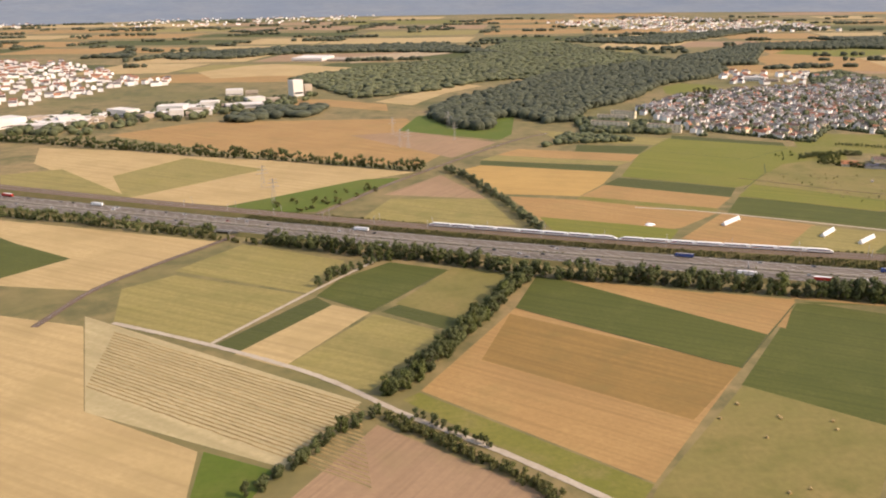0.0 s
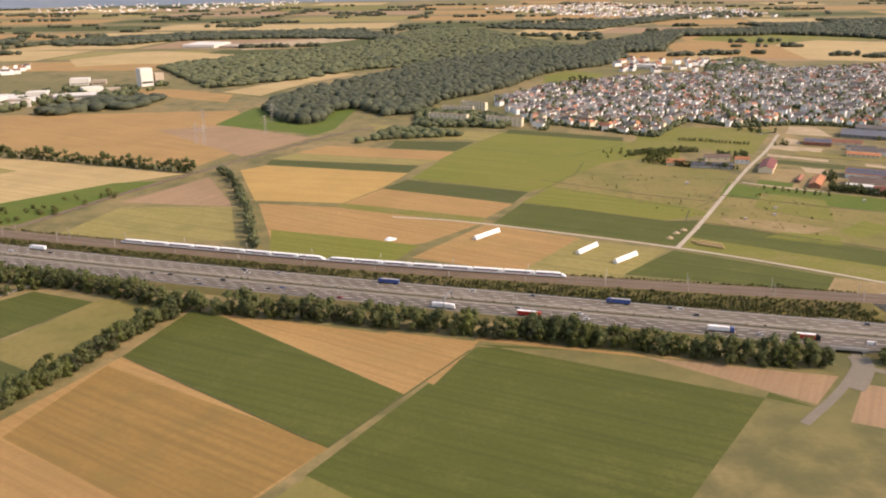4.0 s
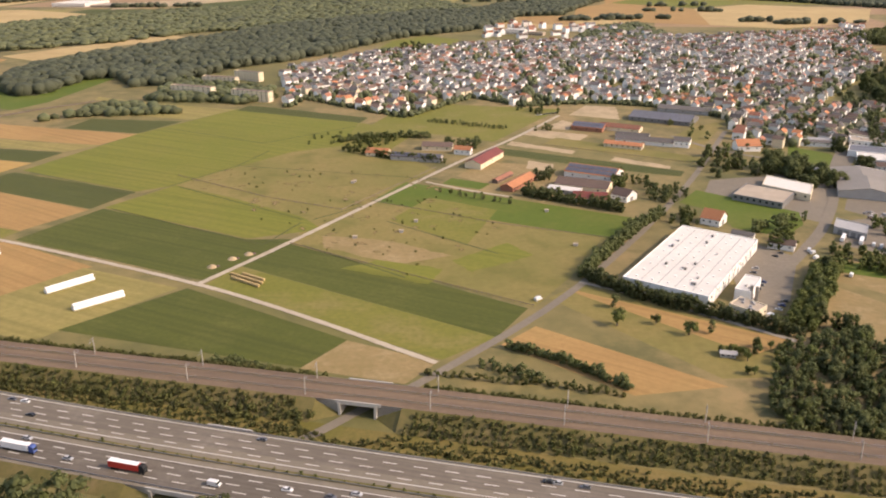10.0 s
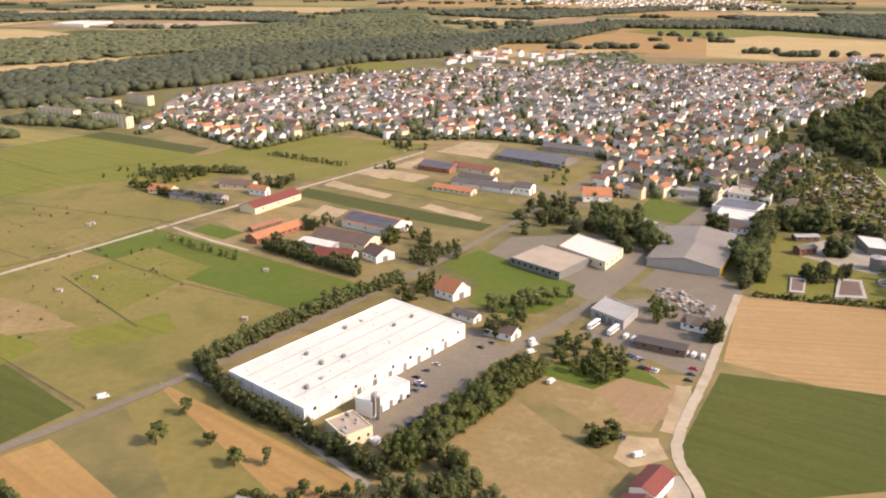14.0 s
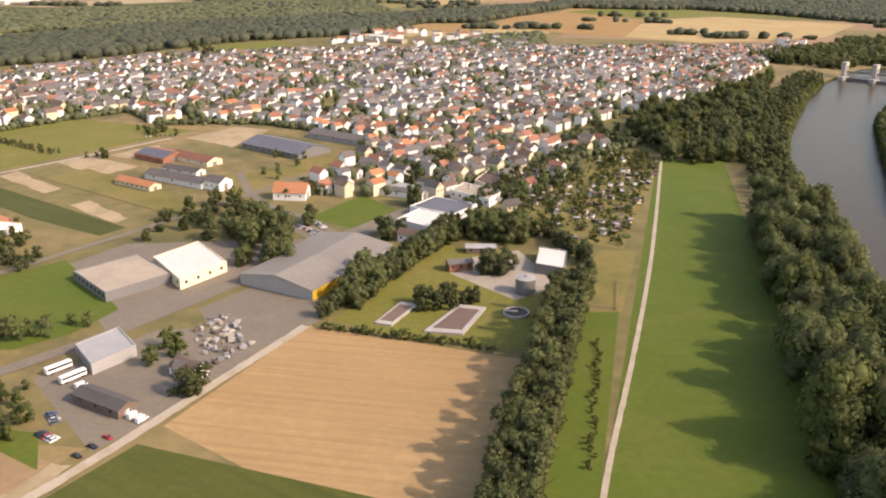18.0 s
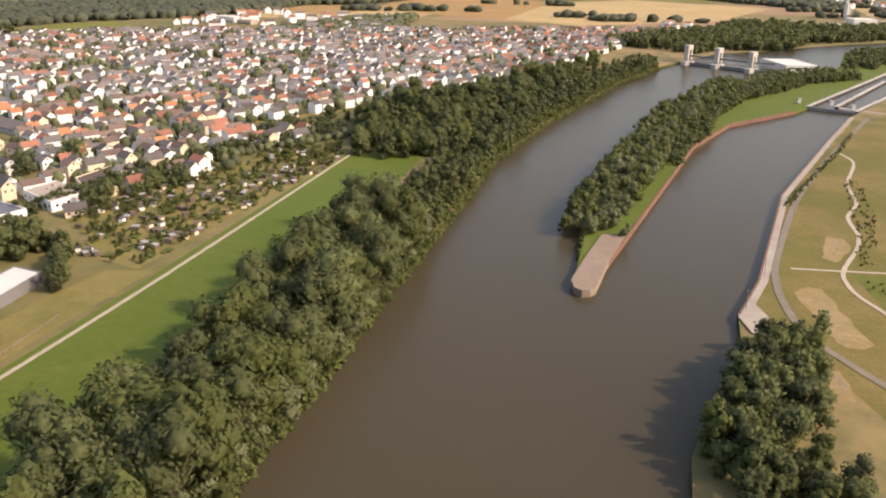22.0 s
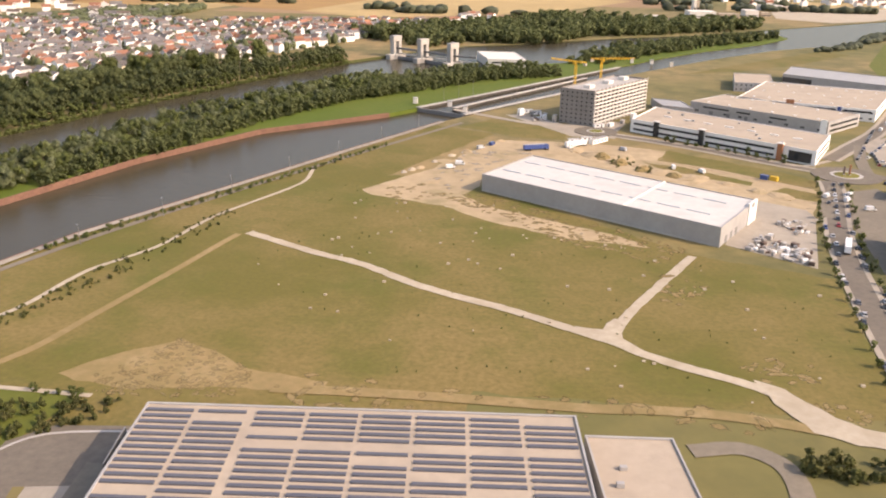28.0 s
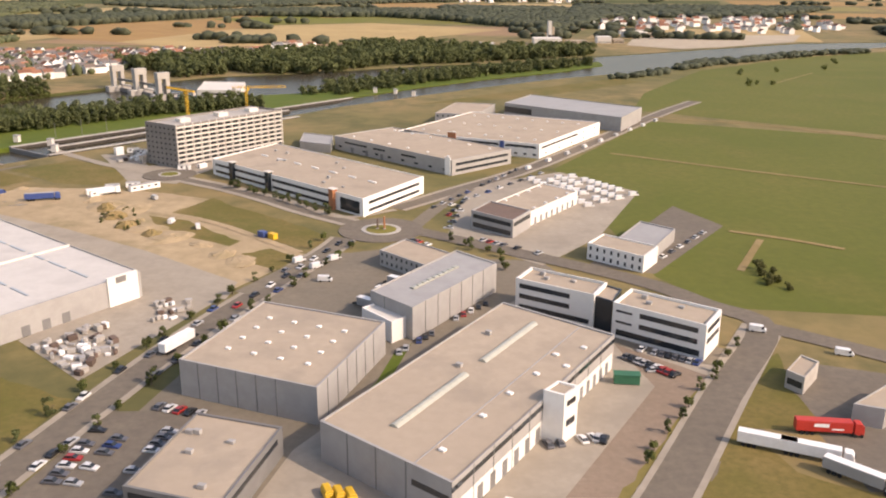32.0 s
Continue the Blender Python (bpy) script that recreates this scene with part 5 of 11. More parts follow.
crowns(MIDFAR, [q for q in row_places(isl[2:], 4.0, 1.2, 66, (-12.5, -15.5, -18.5)) if inside(q, ISLAND)], "low green trees along the island path", "island_trees", "trees", LEAF, 66, 0.7)
crowns(WILLOWS, [q for q in row_places(isl[:7], 8.0, 3.0, 67, (-7.0, -2.0, 4.0)) if inside(q, ISLAND)], "silvery willows between the island trees", "island_willows", "trees", WILLOW, 67, 0.62)
crowns(BUSH, row_places(isl[:5], 2.4, 0.8, 54, (9.0,)), "green bushes on the island edge", "bushes", "bushes", LEAFY, 54, 1.2)
tree_row(WILLOWS, isl[:5], 8.0, "silvery willow on the canal island", "island trees", 38, 1.5, 0.59, rows=(0.5, 5.0))
tree_patch(MID, [(796.9, 593.6), (808.9, 595.1), (801.1, 547.7), (778.8, 545.0), (788.0, 572.7)], 42, "dense green tree on the near river bank", "near bank trees", 39, 1.15, gap=2.2)
tree_patch(MID, [(783.4, 555.6), (796.2, 557.3), (802.1, 536.5), (795.9, 511.5), (774.3, 508.8)], 44, "dense green tree on the near river bank", "near bank trees", 49, 1.05, gap=2.4)
crowns(SMALL, patch_places([(834.5, 636.3), (849.8, 638.4), (869.6, 638.4), (848.8, 622.8), (842.8, 592.2), (829.8, 581.2), (834.1, 605.5)], 70, 40), "young green trees on the scrub meadow in clumps", "scrub", "scrub", SCRUB, 40, 0.3)
tree_row(SMALL, [(833.8, 705.1), (852.0, 742.1), (874.4, 785.5), (893.9, 827.8)], 5.0, "small round tree along the canal path", "park bushes", 41, 0.3, 0.45)
crowns(BUSH, patch_places([(984.3, 640.6), (1002.9, 644.0), (1005.4, 637.5), (987.1, 634.8)], 40, 42), "dark green bush on the slope in clumps", "scrub", "scrub", SCRUB, 42, 0.8)


# ---- far woods, which nobody could count ----
def lump_mesh(polys, spacing, hmin, hmax, seed):
    rng = random.Random(seed)
    verts, faces = [], []
    for poly in polys:
        xs, ys = [p[0] for p in poly], [p[1] for p in poly]
        area = abs(sum(a[0] * b[1] - a[1] * b[0] for a, b in zip(poly, poly[1:] + poly[:1]))) / 2
        made, want = 0, int(area / spacing ** 2 * 1.25)
        for _ in range(want * 12):
            if made >= want:
                break
            px, py = rng.uniform(min(xs), max(xs)), rng.uniform(min(ys), max(ys))
            if not inside((px, py), poly):
                continue
            made += 1
            h, r = rng.uniform(hmin, hmax), spacing * rng.uniform(0.62, 1.02)
            base, a0 = len(verts), rng.random() * 6.3
            for zf, rf, n in ((0.0, 0.7, 5), (0.45, 1.0, 6), (0.8, 0.72, 5)):
                for i in range(n):
                    a, k = a0 + 6.2832 * i / n + zf, rf * r * rng.uniform(0.7, 1.25)
                    verts.append((px + k * math.cos(a), py + k * math.sin(a), h * (zf + rng.uniform(-0.08, 0.08) * (zf > 0))))
            verts.append((px + rng.uniform(-0.2, 0.2) * r, py, h))
            b1, b2, top = base + 5, base + 11, base + 16
            for i in range(5):
                faces += [(base + i, base + (i + 1) % 5, b1 + (i + 1) % 6), (base + i, b1 + (i + 1) % 6, b1 + i)]
                faces += [(b1 + i, b1 + i + 1, b2 + i), (b1 + i + 1, b2 + (i + 1) % 5, b2 + i), (b2 + i, b2 + (i + 1) % 5, top)]
            faces += [(base + 4, b1, b1 + 5), (b1 + 5, b1, b2 + 4)]
    me = bpy.data.meshes.new("wood")
    me.from_pydata(verts, [], faces, shade_flat=False)
    me.materials.append(WOODS)
    return me


def island_vary(m, lo=0.6, hi=1.5):
    """Lets each joined piece take its own brightness."""
    n, l = m.node_tree.nodes, m.node_tree.links
    bsdf = n["Principled BSDF"]
    src = bsdf.inputs["Base Color"].links[0].from_socket
    geo, r, hsv = n.new("ShaderNodeNewGeometry"), n.new("ShaderNodeMapRange"), n.new("ShaderNodeHueSaturation")
    r.inputs[3].default_value, r.inputs[4].default_value = lo, hi
    l.new(geo.outputs["Random Per Island"], r.inputs[0])
    l.new(r.outputs[0], hsv.inputs["Value"])
    l.new(src, hsv.inputs["Color"])
    l.new(hsv.outputs[0], bsdf.inputs["Base Color"])


FARTREE = [tree_kind(90 + i, 7, 3.6, 7, 10, 0.8, LEAFDARK, 0.1) for i in range(4)]
WOODS = mat("woodland_foliage", (0.066, 0.074, 0.042), (0.058, 0.066, 0.038), (0.048, 0.055, 0.032), big=0.01, fine=0.7, rough=0.85, bump=0.5)
island_vary(WOODS, 0.84, 1.18)
YOUNGWOOD = mat("young_woodland_foliage", (0.104, 0.112, 0.05), (0.088, 0.095, 0.044), (0.07, 0.077, 0.037), big=0.008, fine=0.5, rough=0.85, bump=0.5)
island_vary(YOUNGWOOD, 0.8, 1.25)
GARDEN = mat("garden_foliage", (0.094, 0.104, 0.046), (0.076, 0.086, 0.038), (0.058, 0.066, 0.03), big=0.05, fine=0.8, rough=0.85, bump=0.4)
island_vary(GARDEN, 0.7, 1.35)


def wood(label, polys, spacing=6.0, hmin=7.0, hmax=12.0, seed=1, material=None, name="wood"):
    me = lump_mesh(polys, spacing, hmin, hmax, seed)
    me.materials[0] = material or WOODS
    return thing(name, me, None, label, "trees", kind="stuff")


DARKWOOD = [(0.0, 892.0), (26.2, 847.2), (46.8, 847.7), (55.9, 922.7), (82.0, 932.7), (103.7, 885.0), (134.8, 890.0), (163.2, 979.2), (205.3, 1025.1), (246.1, 1091.1), (287.4, 1185.1), (317.9, 1234.8), (388.3, 1290.2), (424.7, 1341.7), (442.1, 1410.0), (471.4, 1489.9), (540.4, 1510.0), (561.4, 1579.6), (663.6, 1832.1), (789.1, 1820.0), (856.6, 1850.0), (964.3, 1760.0), (1083.9, 1590.0), (1136.2, 1659.2), (1155.1, 1878.7), (888.6, 1990.0), (675.0, 1950.0), (524.5, 1741.2), (444.1, 1636.5), (420.7, 1560.0), (330.2, 1533.7), (150.3, 1321.7), (102.5, 1217.6), (71.7, 1150.5), (23.6, 1074.5), (-6.4, 986.9), (-10.0, 930.0)]
OPENWOOD = [(-226.5, 1342.1), (-101.6, 1100.0), (-55.1, 1148.0), (1.6, 1190.0), (47.0, 1275.0), (91.6, 1304.4), (148.7, 1330.0), (323.5, 1571.6), (426.8, 1595.3), (337.9, 1818.2), (292.5, 2097.2), (166.6, 2175.7), (70.9, 1837.8), (37.1, 1681.0), (-70.1, 1587.6), (-134.2, 1518.0), (-150.6, 1483.1), (-222.8, 1377.0)]
LEAFMOULD = mat("leaf_mould", (0.05, 0.05, 0.022), (0.06, 0.055, 0.026), big=0.02, fine=0.3)
for poly in (DARKWOOD, OPENWOOD):
    patch("wood_floor", "dark leafy ground under the trees", poly, LEAFMOULD, "ground", z=0.12)
wood("dense dark green deciduous wood behind the village", [DARKWOOD], 7.8, 7.0, 9.6)
wood("young open wood of mixed green trees", [OPENWOOD], 8.4, 3.0, 6.5, 7, YOUNGWOOD)
wood("woods between the farm fields and the towns", [
    [(-530.1, 1754.0), (-402.8, 1764.7), (-360.5, 1850.3), (-158.3, 1907.7), (17.6, 1860.0), (138.9, 1786.8), (-2.9, 2095.6), (-318.5, 2084.0), (-474.5, 1951.9), (-577.6, 1856.9)],
    [(-238.0, 914.6), (-202.0, 1005.9), (-131.0, 1038.6), (-137.1, 960.0), (-198.2, 923.4)],
    [(-726.3, 1815.4), (-677.3, 1961.1), (-628.2, 1815.6)],
    [(302.0, 2154.3), (713.1, 2444.1), (1078.9, 2750.0), (514.5, 2023.1)],
    [(906.7, 2186.7), (1122.8, 2141.5), (1155.1, 1878.7), (936.5, 1960.0)],
    [(1080.0, 1560.0), (1141.9, 1690.0), (1180.4, 1898.0), (1420.0, 1960.0), (1600.0, 2300.0), (1150.0, 2300.0)],
    [(1440.0, 1560.0), (1470.0, 1690.0), (1700.0, 1800.0), (1800.0, 1650.0), (1560.0, 1480.0)],
], 11.5, 5.5, 8.5, 2)
crowns(FARTREE, patch_places([(864.3, 1104.6), (893.6, 1139.6), (943.6, 1141.4), (976.5, 1198.4), (1005.4, 1214.8), (1059.3, 1244.1), (1100.5, 1277.3), (1127.7, 1310.4), (1102.2, 1341.9), (1043.5, 1310.4), (988.3, 1354.9), (934.1, 1333.5), (909.9, 1276.7), (862.3, 1231.4), (799.9, 1165.0)], 1050, 173), "riverside woods beyond the weir", "riverside_wood", "trees", LEAF, 173, 1.05)
crowns(FARTREE, patch_places([(957.7, 1049.1), (988.2, 1130.4), (1016.9, 1150.2), (1060.9, 1197.8), (1119.5, 1242.1), (1118.6, 1226.1), (1094.6, 1196.3), (1048.8, 1146.2), (1012.9, 1100.9), (978.8, 1048.0)], 420, 174), "low riverside trees on the upper island", "riverside_wood", "trees", LEAF, 174, 0.66)
wood("low bushes along the upper river bank", [
    [(1169.4, 1205.2), (1188.5, 1245.8), (1226.2, 1285.7), (1222.6, 1267.9), (1172.2, 1198.7)],
    [(1124.2, 1146.4), (1163.8, 1190.5), (1162.0, 1177.1), (1127.2, 1141.0)],
    [(1239.0, 1287.9), (1280.7, 1337.5), (1286.9, 1328.7), (1241.2, 1279.6)],
    [(1188.9, 1237.0), (1227.6, 1276.2), (1299.0, 1345.0), (1346.0, 1370.0), (1352.0, 1362.0), (1303.0, 1334.0), (1231.0, 1266.0), (1192.0, 1228.0)],
], 4.0, 2.4, 4.4, 34)
wood("hedges and gardens on the village edge", [
    [(85.5, 749.2), (120.7, 812.5), (177.3, 777.4), (113.8, 766.7)], [(134.6, 823.2), (140.4, 915.0), (222.1, 868.0), (220.8, 807.1)],
    [(501.2, 1175.5), (590.7, 1161.7), (622.8, 1237.4), (618.2, 1364.2), (551.8, 1320.7)],
], 5, 3, 6, 4, GARDEN, "garden_trees")

# ---- village ----
VILLAGE = [(240.0, 797.2), (249.1, 830.9), (324.3, 760.5), (371.8, 832.7), (406.7, 797.7), (459.1, 809.3), (517.8, 785.8), (534.4, 751.4), (560.6, 719.8), (587.7, 698.3), (664.2, 784.4), (593.5, 781.7), (635.1, 818.6), (754.7, 982.1), (762.7, 1007.7), (829.4, 1176.5), (890.1, 1314.9), (908.0, 1318.8), (873.3, 1340.1), (864.7, 1271.6), (627.4, 1214.8), (423.0, 1160.3), (293.6, 1084.2), (212.2, 963.0)]


def gable_box(verts, faces, mi, p, a, w, l, h, rh, wall, roof):
    ca, sa = math.cos(a), math.sin(a)
    n = len(verts)
    for x, y, z in ((-w, -l, 0), (w, -l, 0), (w, l, 0), (-w, l, 0), (-w, -l, h), (w, -l, h), (w, l, h), (-w, l, h), (0, -l, h + rh), (0, l, h + rh)):
        verts.append((p[0] + x * ca - y * sa, p[1] + x * sa + y * ca, z))
    o = 0.3
    for x, y, z in ((-w - o, -l - o, h - o * rh / w), (-w - o, l + o, h - o * rh / w), (0, l + o, h + rh), (0, -l - o, h + rh), (w + o, -l - o, h - o * rh / w), (w + o, l + o, h - o * rh / w)):
        verts.append((p[0] + x * ca - y * sa, p[1] + x * sa + y * ca, z + 0.08))
    for f, m in (((0, 1, 5, 8, 4), wall), ((2, 3, 7, 9, 6), wall), ((1, 2, 6, 5), wall), ((3, 0, 4, 7), wall), ((10, 11, 12, 13), roof), ((14, 13, 12, 15), roof)):
        faces.append([n + i for i in f])
        mi.append(m)


ROOFS = (TILE_GREY, TILE_BROWN, TILE_RED, TILE_ORANGE)
FARWALL = mat("far_render", (0.82, 0.8, 0.77), (0.78, 0.76, 0.72), (0.72, 0.69, 0.65), big=0.1, fine=1.0)
FARROOF = [mat("far_roof_" + n, c, big=0.1, fine=1.2) for n, c in (("grey", (0.17, 0.155, 0.15)), ("brown", (0.19, 0.145, 0.12)), ("red", (0.3, 0.14, 0.09)), ("orange", (0.4, 0.185, 0.1)))]
for m in [FARWALL] + FARROOF:
    island_vary(m, 0.75, 1.2)


def joined_houses(label, places):
    verts, faces, mi = [], [], []
    for p, a, w, l, h, rh, roof in places:
        gable_box(verts, faces, mi, p, a, w, l, h, rh, 0, 1 + roof)
    me = bpy.data.meshes.new("houses")
    me.from_pydata(verts, [], faces)
    for m in [FARWALL] + FARROOF:
        me.materials.append(m)
    me.polygons.foreach_set("material_index", mi)
    return thing("houses", me, None, label, "houses", kind="stuff")


def window_mesh(w, h):
    bm = box(-w / 2, -0.03, 0, w / 2, 0.03, h)
    return mesh_of(bm, "window", GLASS)


HWIN = window_mesh(0.62, 0.7)


def house_kind(i):
    r = random.Random(i)
    w, l, h, rh = r.uniform(1.9, 2.6), r.uniform(2.2, 3.6), r.uniform(3.5, 5.2), r.uniform(1.3, 2.0)
    bm = bmesh.new()
    add_box(bm, -w, -l, 0, w, l, h)
    for y in (-l, l):
        bm.faces.new([bm.verts.new(p) for p in ((-w, y, h), (w, y, h), (0, y, h + rh))])
    wall = mesh_of(bm, "house", CREAM if i % 6 == 5 else WHITE)
    bm = bmesh.new()
    o, t = 0.28, 0.12
    z = h - o * rh / w
    for s in (-1, 1):
        q = [bm.verts.new(p) for p in ((s * (w + o), -l - o, z + 0.04), (s * (w + o), l + o, z + 0.04), (0, l + o, h + rh + 0.04), (0, -l - o, h + rh + 0.04))]
        u = [bm.verts.new((v.co.x, v.co.y, v.co.z + t)) for v in q]
        bm.faces.new(u), bm.faces.new(q[::-1])
        for k in range(4):
            bm.faces.new((q[k], q[(k + 1) % 4], u[(k + 1) % 4], u[k]))
    kind = (0, 1, 1, 0, 2, 0, 1, 3, 0, 2)[i % 10]
    return wall, mesh_of(bm, "roof", ROOFS[kind]), ("dark grey", "brown", "red", "orange")[kind], (w, l, h, rh)


HOUSES = [house_kind(i) for i in range(20)]
CHIMNEY = mesh_of(box(-0.22, -0.22, 0, 0.22, 0.22, 1.1, 0.03), "chimney", TILE_BROWN)


def house(p, a, i, group="village houses", windows=True):
    wall, roof, colour, (w, l, h, rh) = HOUSES[i % 20]
    shade = "cream" if i % 20 % 6 == 5 else "white"
    ho = thing("house", wall, None, "%s rendered house with a %s tiled gable roof" % (shade, colour), "house", group, at=Matrix.Translation((*p, 0)) @ Matrix.Rotation(a, 4, "Z"))
    part("roof", roof, None, ho)
    if windows:
        part("chimney", CHIMNEY, None, ho).matrix_local = Matrix.Translation((w * 0.35, l * 0.3, h + rh * 0.5))
    if windows:
        for y in (-l, l):
            for x in (-w * 0.45, w * 0.45):
                part("window", HWIN, None, ho).matrix_local = Matrix.Translation((x, y, h * 0.6))
            part("window", HWIN, None, ho).matrix_local = Matrix.Translation((0, y, h + rh * 0.15))
        for x in (-w, w):
            part("window", HWIN, None, ho).matrix_local = Matrix.Translation((x, l * 0.3, h * 0.55)) @ Matrix.Rotation(math.pi / 2, 4, "Z")
    return ho


rng = random.Random(5)
street_dir = (Vector((629.4, 753.5)) - Vector((536.3, 624.8))).normalized()
cross = Vector((-street_dir.y, street_dir.x))
vc = sum((Vector(p) for p in VILLAGE), Vector((0, 0))) / len(VILLAGE)
sa = math.atan2(street_dir.y, street_dir.x)
spots = []
for row in range(-90, 90):
    for col in range(-110, 110):
        if col % 9 == 0:
            continue
        p = vc + cross * (row // 2 * 17.5 + (7.6 if row % 2 else 0)) + street_dir * (col * 7.4 + rng.uniform(-1.4, 1.4)) + cross * rng.uniform(-1, 1)
        if not inside(p, VILLAGE) or rng.random() < 0.32:
            continue
        spots.append((p, sa - math.pi / 2 + (math.pi / 2 if rng.random() < 0.4 else 0) + rng.uniform(-0.16, 0.16), rng.randrange(20)))
VILLAGE2 = [(529.0, 731.6), (550.9, 786.9), (594.5, 778.2), (637.8, 725.8), (614.0, 685.3), (587.9, 704.6), (577.5, 669.0), (541.9, 670.4), (530.6, 668.6), (519.7, 693.6)]
for _ in range(190):
    p = Vector((rng.uniform(min(q[0] for q in VILLAGE2), max(q[0] for q in VILLAGE2)), rng.uniform(min(q[1] for q in VILLAGE2), max(q[1] for q in VILLAGE2))))
    if inside(p, VILLAGE2) and not inside(p, VILLAGE) and all((p - s[0]).length > 7.5 for s in spots):
        spots.append((p, sa + rng.choice((0, math.pi / 2)), rng.randrange(20)))
edge = [Vector(p) for p in ((249.1, 830.9), (324.3, 760.5), (406.7, 797.7), (534.4, 751.4), (587.7, 698.3), (664.2, 784.4), (593.5, 781.7), (570.6, 719.3), (635.1, 818.6), (754.7, 982.1))]
spots.sort(key=lambda s: min((s[0] - e).length for e in edge) + 0.15 * (s[0].y - 600))
for n, (p, a, i) in enumerate(spots[:300]):
    house(p, a, i, windows=n < 36)
joined_houses("close-set white village houses with grey and red tiled roofs", [(p, a, HOUSES[i][3][0], HOUSES[i][3][1], HOUSES[i][3][2], HOUSES[i][3][3], rng.choice((0, 0, 0, 0, 0, 1, 1, 1, 2, 2)) if p.x < vc.x + 150 else rng.choice((0, 0, 0, 1, 1, 2, 2, 3))) for p, a, i in spots[300:]])
verge_trees = [[tuple(p + Vector((x, y))) for x, y in ((0, 0), (3.6, 0), (3.6, 3.6), (0, 3.6))] for p in (vc + cross * rng.uniform(-330, 330) + street_dir * rng.uniform(-420, 420) for _ in range(7600)) if inside(p, VILLAGE)]
wood("garden trees between the village houses", verge_trees, 3.0, 3.0, 6.4, 6, GARDEN, "garden_trees")
wood("garden trees on the village edge", [[(p[0], p[1]), (p[0] + 3.5, p[1]), (p[0] + 3.5, p[1] + 3.5), (p[0], p[1] + 3.5)] for p in patch_places(VILLAGE2, 150, 3)], 3.2, 2.5, 5.5, 9, GARDEN, "garden_trees")
patch("village_ground", "gardens and paved yards of the village", VILLAGE, DRY, "ground")
for k in range(-16, 17):
    line = [vc + cross * (k * 17.5 + 12.6) + street_dir * s for s in range(-520, 521, 8)]
    run = [p for p in line if inside(p, VILLAGE)]
    if len(run) > 3:
        road("village_street", "narrow asphalt village street", [run[0], run[-1]], 2.8, ASPHALT, k=1)


def town(label, polys, gap, seed, roofs=(0, 0, 1, 2, 2, 3)):
    r = random.Random(seed)
    out = []
    for poly in polys:
        xs, ys = [p[0] for p in poly], [p[1] for p in poly]
        area = abs(sum(a[0] * b[1] - a[1] * b[0] for a, b in zip(poly, poly[1:] + poly[:1]))) / 2
        for _ in range(min(900, int(area / gap ** 2))):
            p = (r.uniform(min(xs), max(xs)), r.uniform(min(ys), max(ys)))
            if inside(p, poly):
                out.append((p, r.choice((0.4, 1.97)) + r.uniform(-0.2, 0.2), r.uniform(2.4, 4), r.uniform(3, 5.5), r.uniform(3, 6), r.uniform(1.6, 2.6), r.choice(roofs)))
    joined_houses(label, out)


town("distant small town of white houses beyond the fields", [[(-994.6, 1592.2), (-869.6, 1753.7), (-728.3, 1708.9), (-485.5, 1405.9), (-454.9, 1289.6), (-493.1, 1060.0), (-649.5, 1024.4)], [(-496.4, 1372.9), (-419.2, 1364.3), (-396.8, 1261.7), (-447.2, 1266.9)]], 13, 1)
town("distant towns below the hills", [[(-1254.5, 3329.7), (-1499.0, 4999.6), (-967.0, 5982.6), (-171.8, 4700.9), (-417.6, 3722.6), (-787.0, 3302.6), (-998.7, 3180.5)], [(364.2, 3185.1), (886.1, 3692.0), (1197.6, 2960.2), (1139.6, 2498.4), (713.1, 2444.1)], [(-1914.4, 3914.6), (-1559.0, 3548.6), (-1522.3, 3103.5)], [(405.4, 1373.5), (606.2, 1349.5), (605.2, 1192.5), (406.3, 1213.6)], [(1162.6, 1545.9), (1141.9, 1698.6), (1180.4, 1850.0), (1440.3, 1880.0), (1438.9, 1695.4), (1354.3, 1583.6), (1225.8, 1575.2)]], 24, 2)

# ---- far country and hills ----
rng = random.Random(11)
FARMATS = [(STRAW, "distant tan stubble field"), (STUBBLE, "distant brown stubble field"), (PLOUGH, "distant bare soil field"), (HAY, "distant yellow-green meadow"), (GRASS, "distant green meadow"), (MAIZE, "distant dark green crop")]
for row in range(9):
    y0 = 1330 + row * 140 * (1 + 0.14 * row)
    y1 = y0 + 135 * (1 + 0.14 * (row + 0.5))
    x = -1500 - row * 140
    while x < 1500 + row * 260:
        wdt = rng.uniform(90, 330) * (1 + 0.1 * row)
        if rng.random() < 0.86:
            k = rng.choice((0, 0, 0, 1, 1, 1, 2, 3, 3, 4, 5))
            o = [rng.uniform(-25, 25) for _ in range(4)]
            mid = y0 + (y1 - y0) * rng.uniform(0.3, 0.7)
            q = [(x, y0 + o[0]), (x + wdt * 0.94, y0 + o[1]), (x + wdt * 0.94 + 30, y1 + o[2]), (x + 30, y1 + o[3])]
            if not any(inside(p, RIVER) for p in q):
                patch("field", FARMATS[k][1], q, FARMATS[k][0], z=0.02 + 0.05 * (row % 2) + 0.04 * rng.random())
        x += wdt
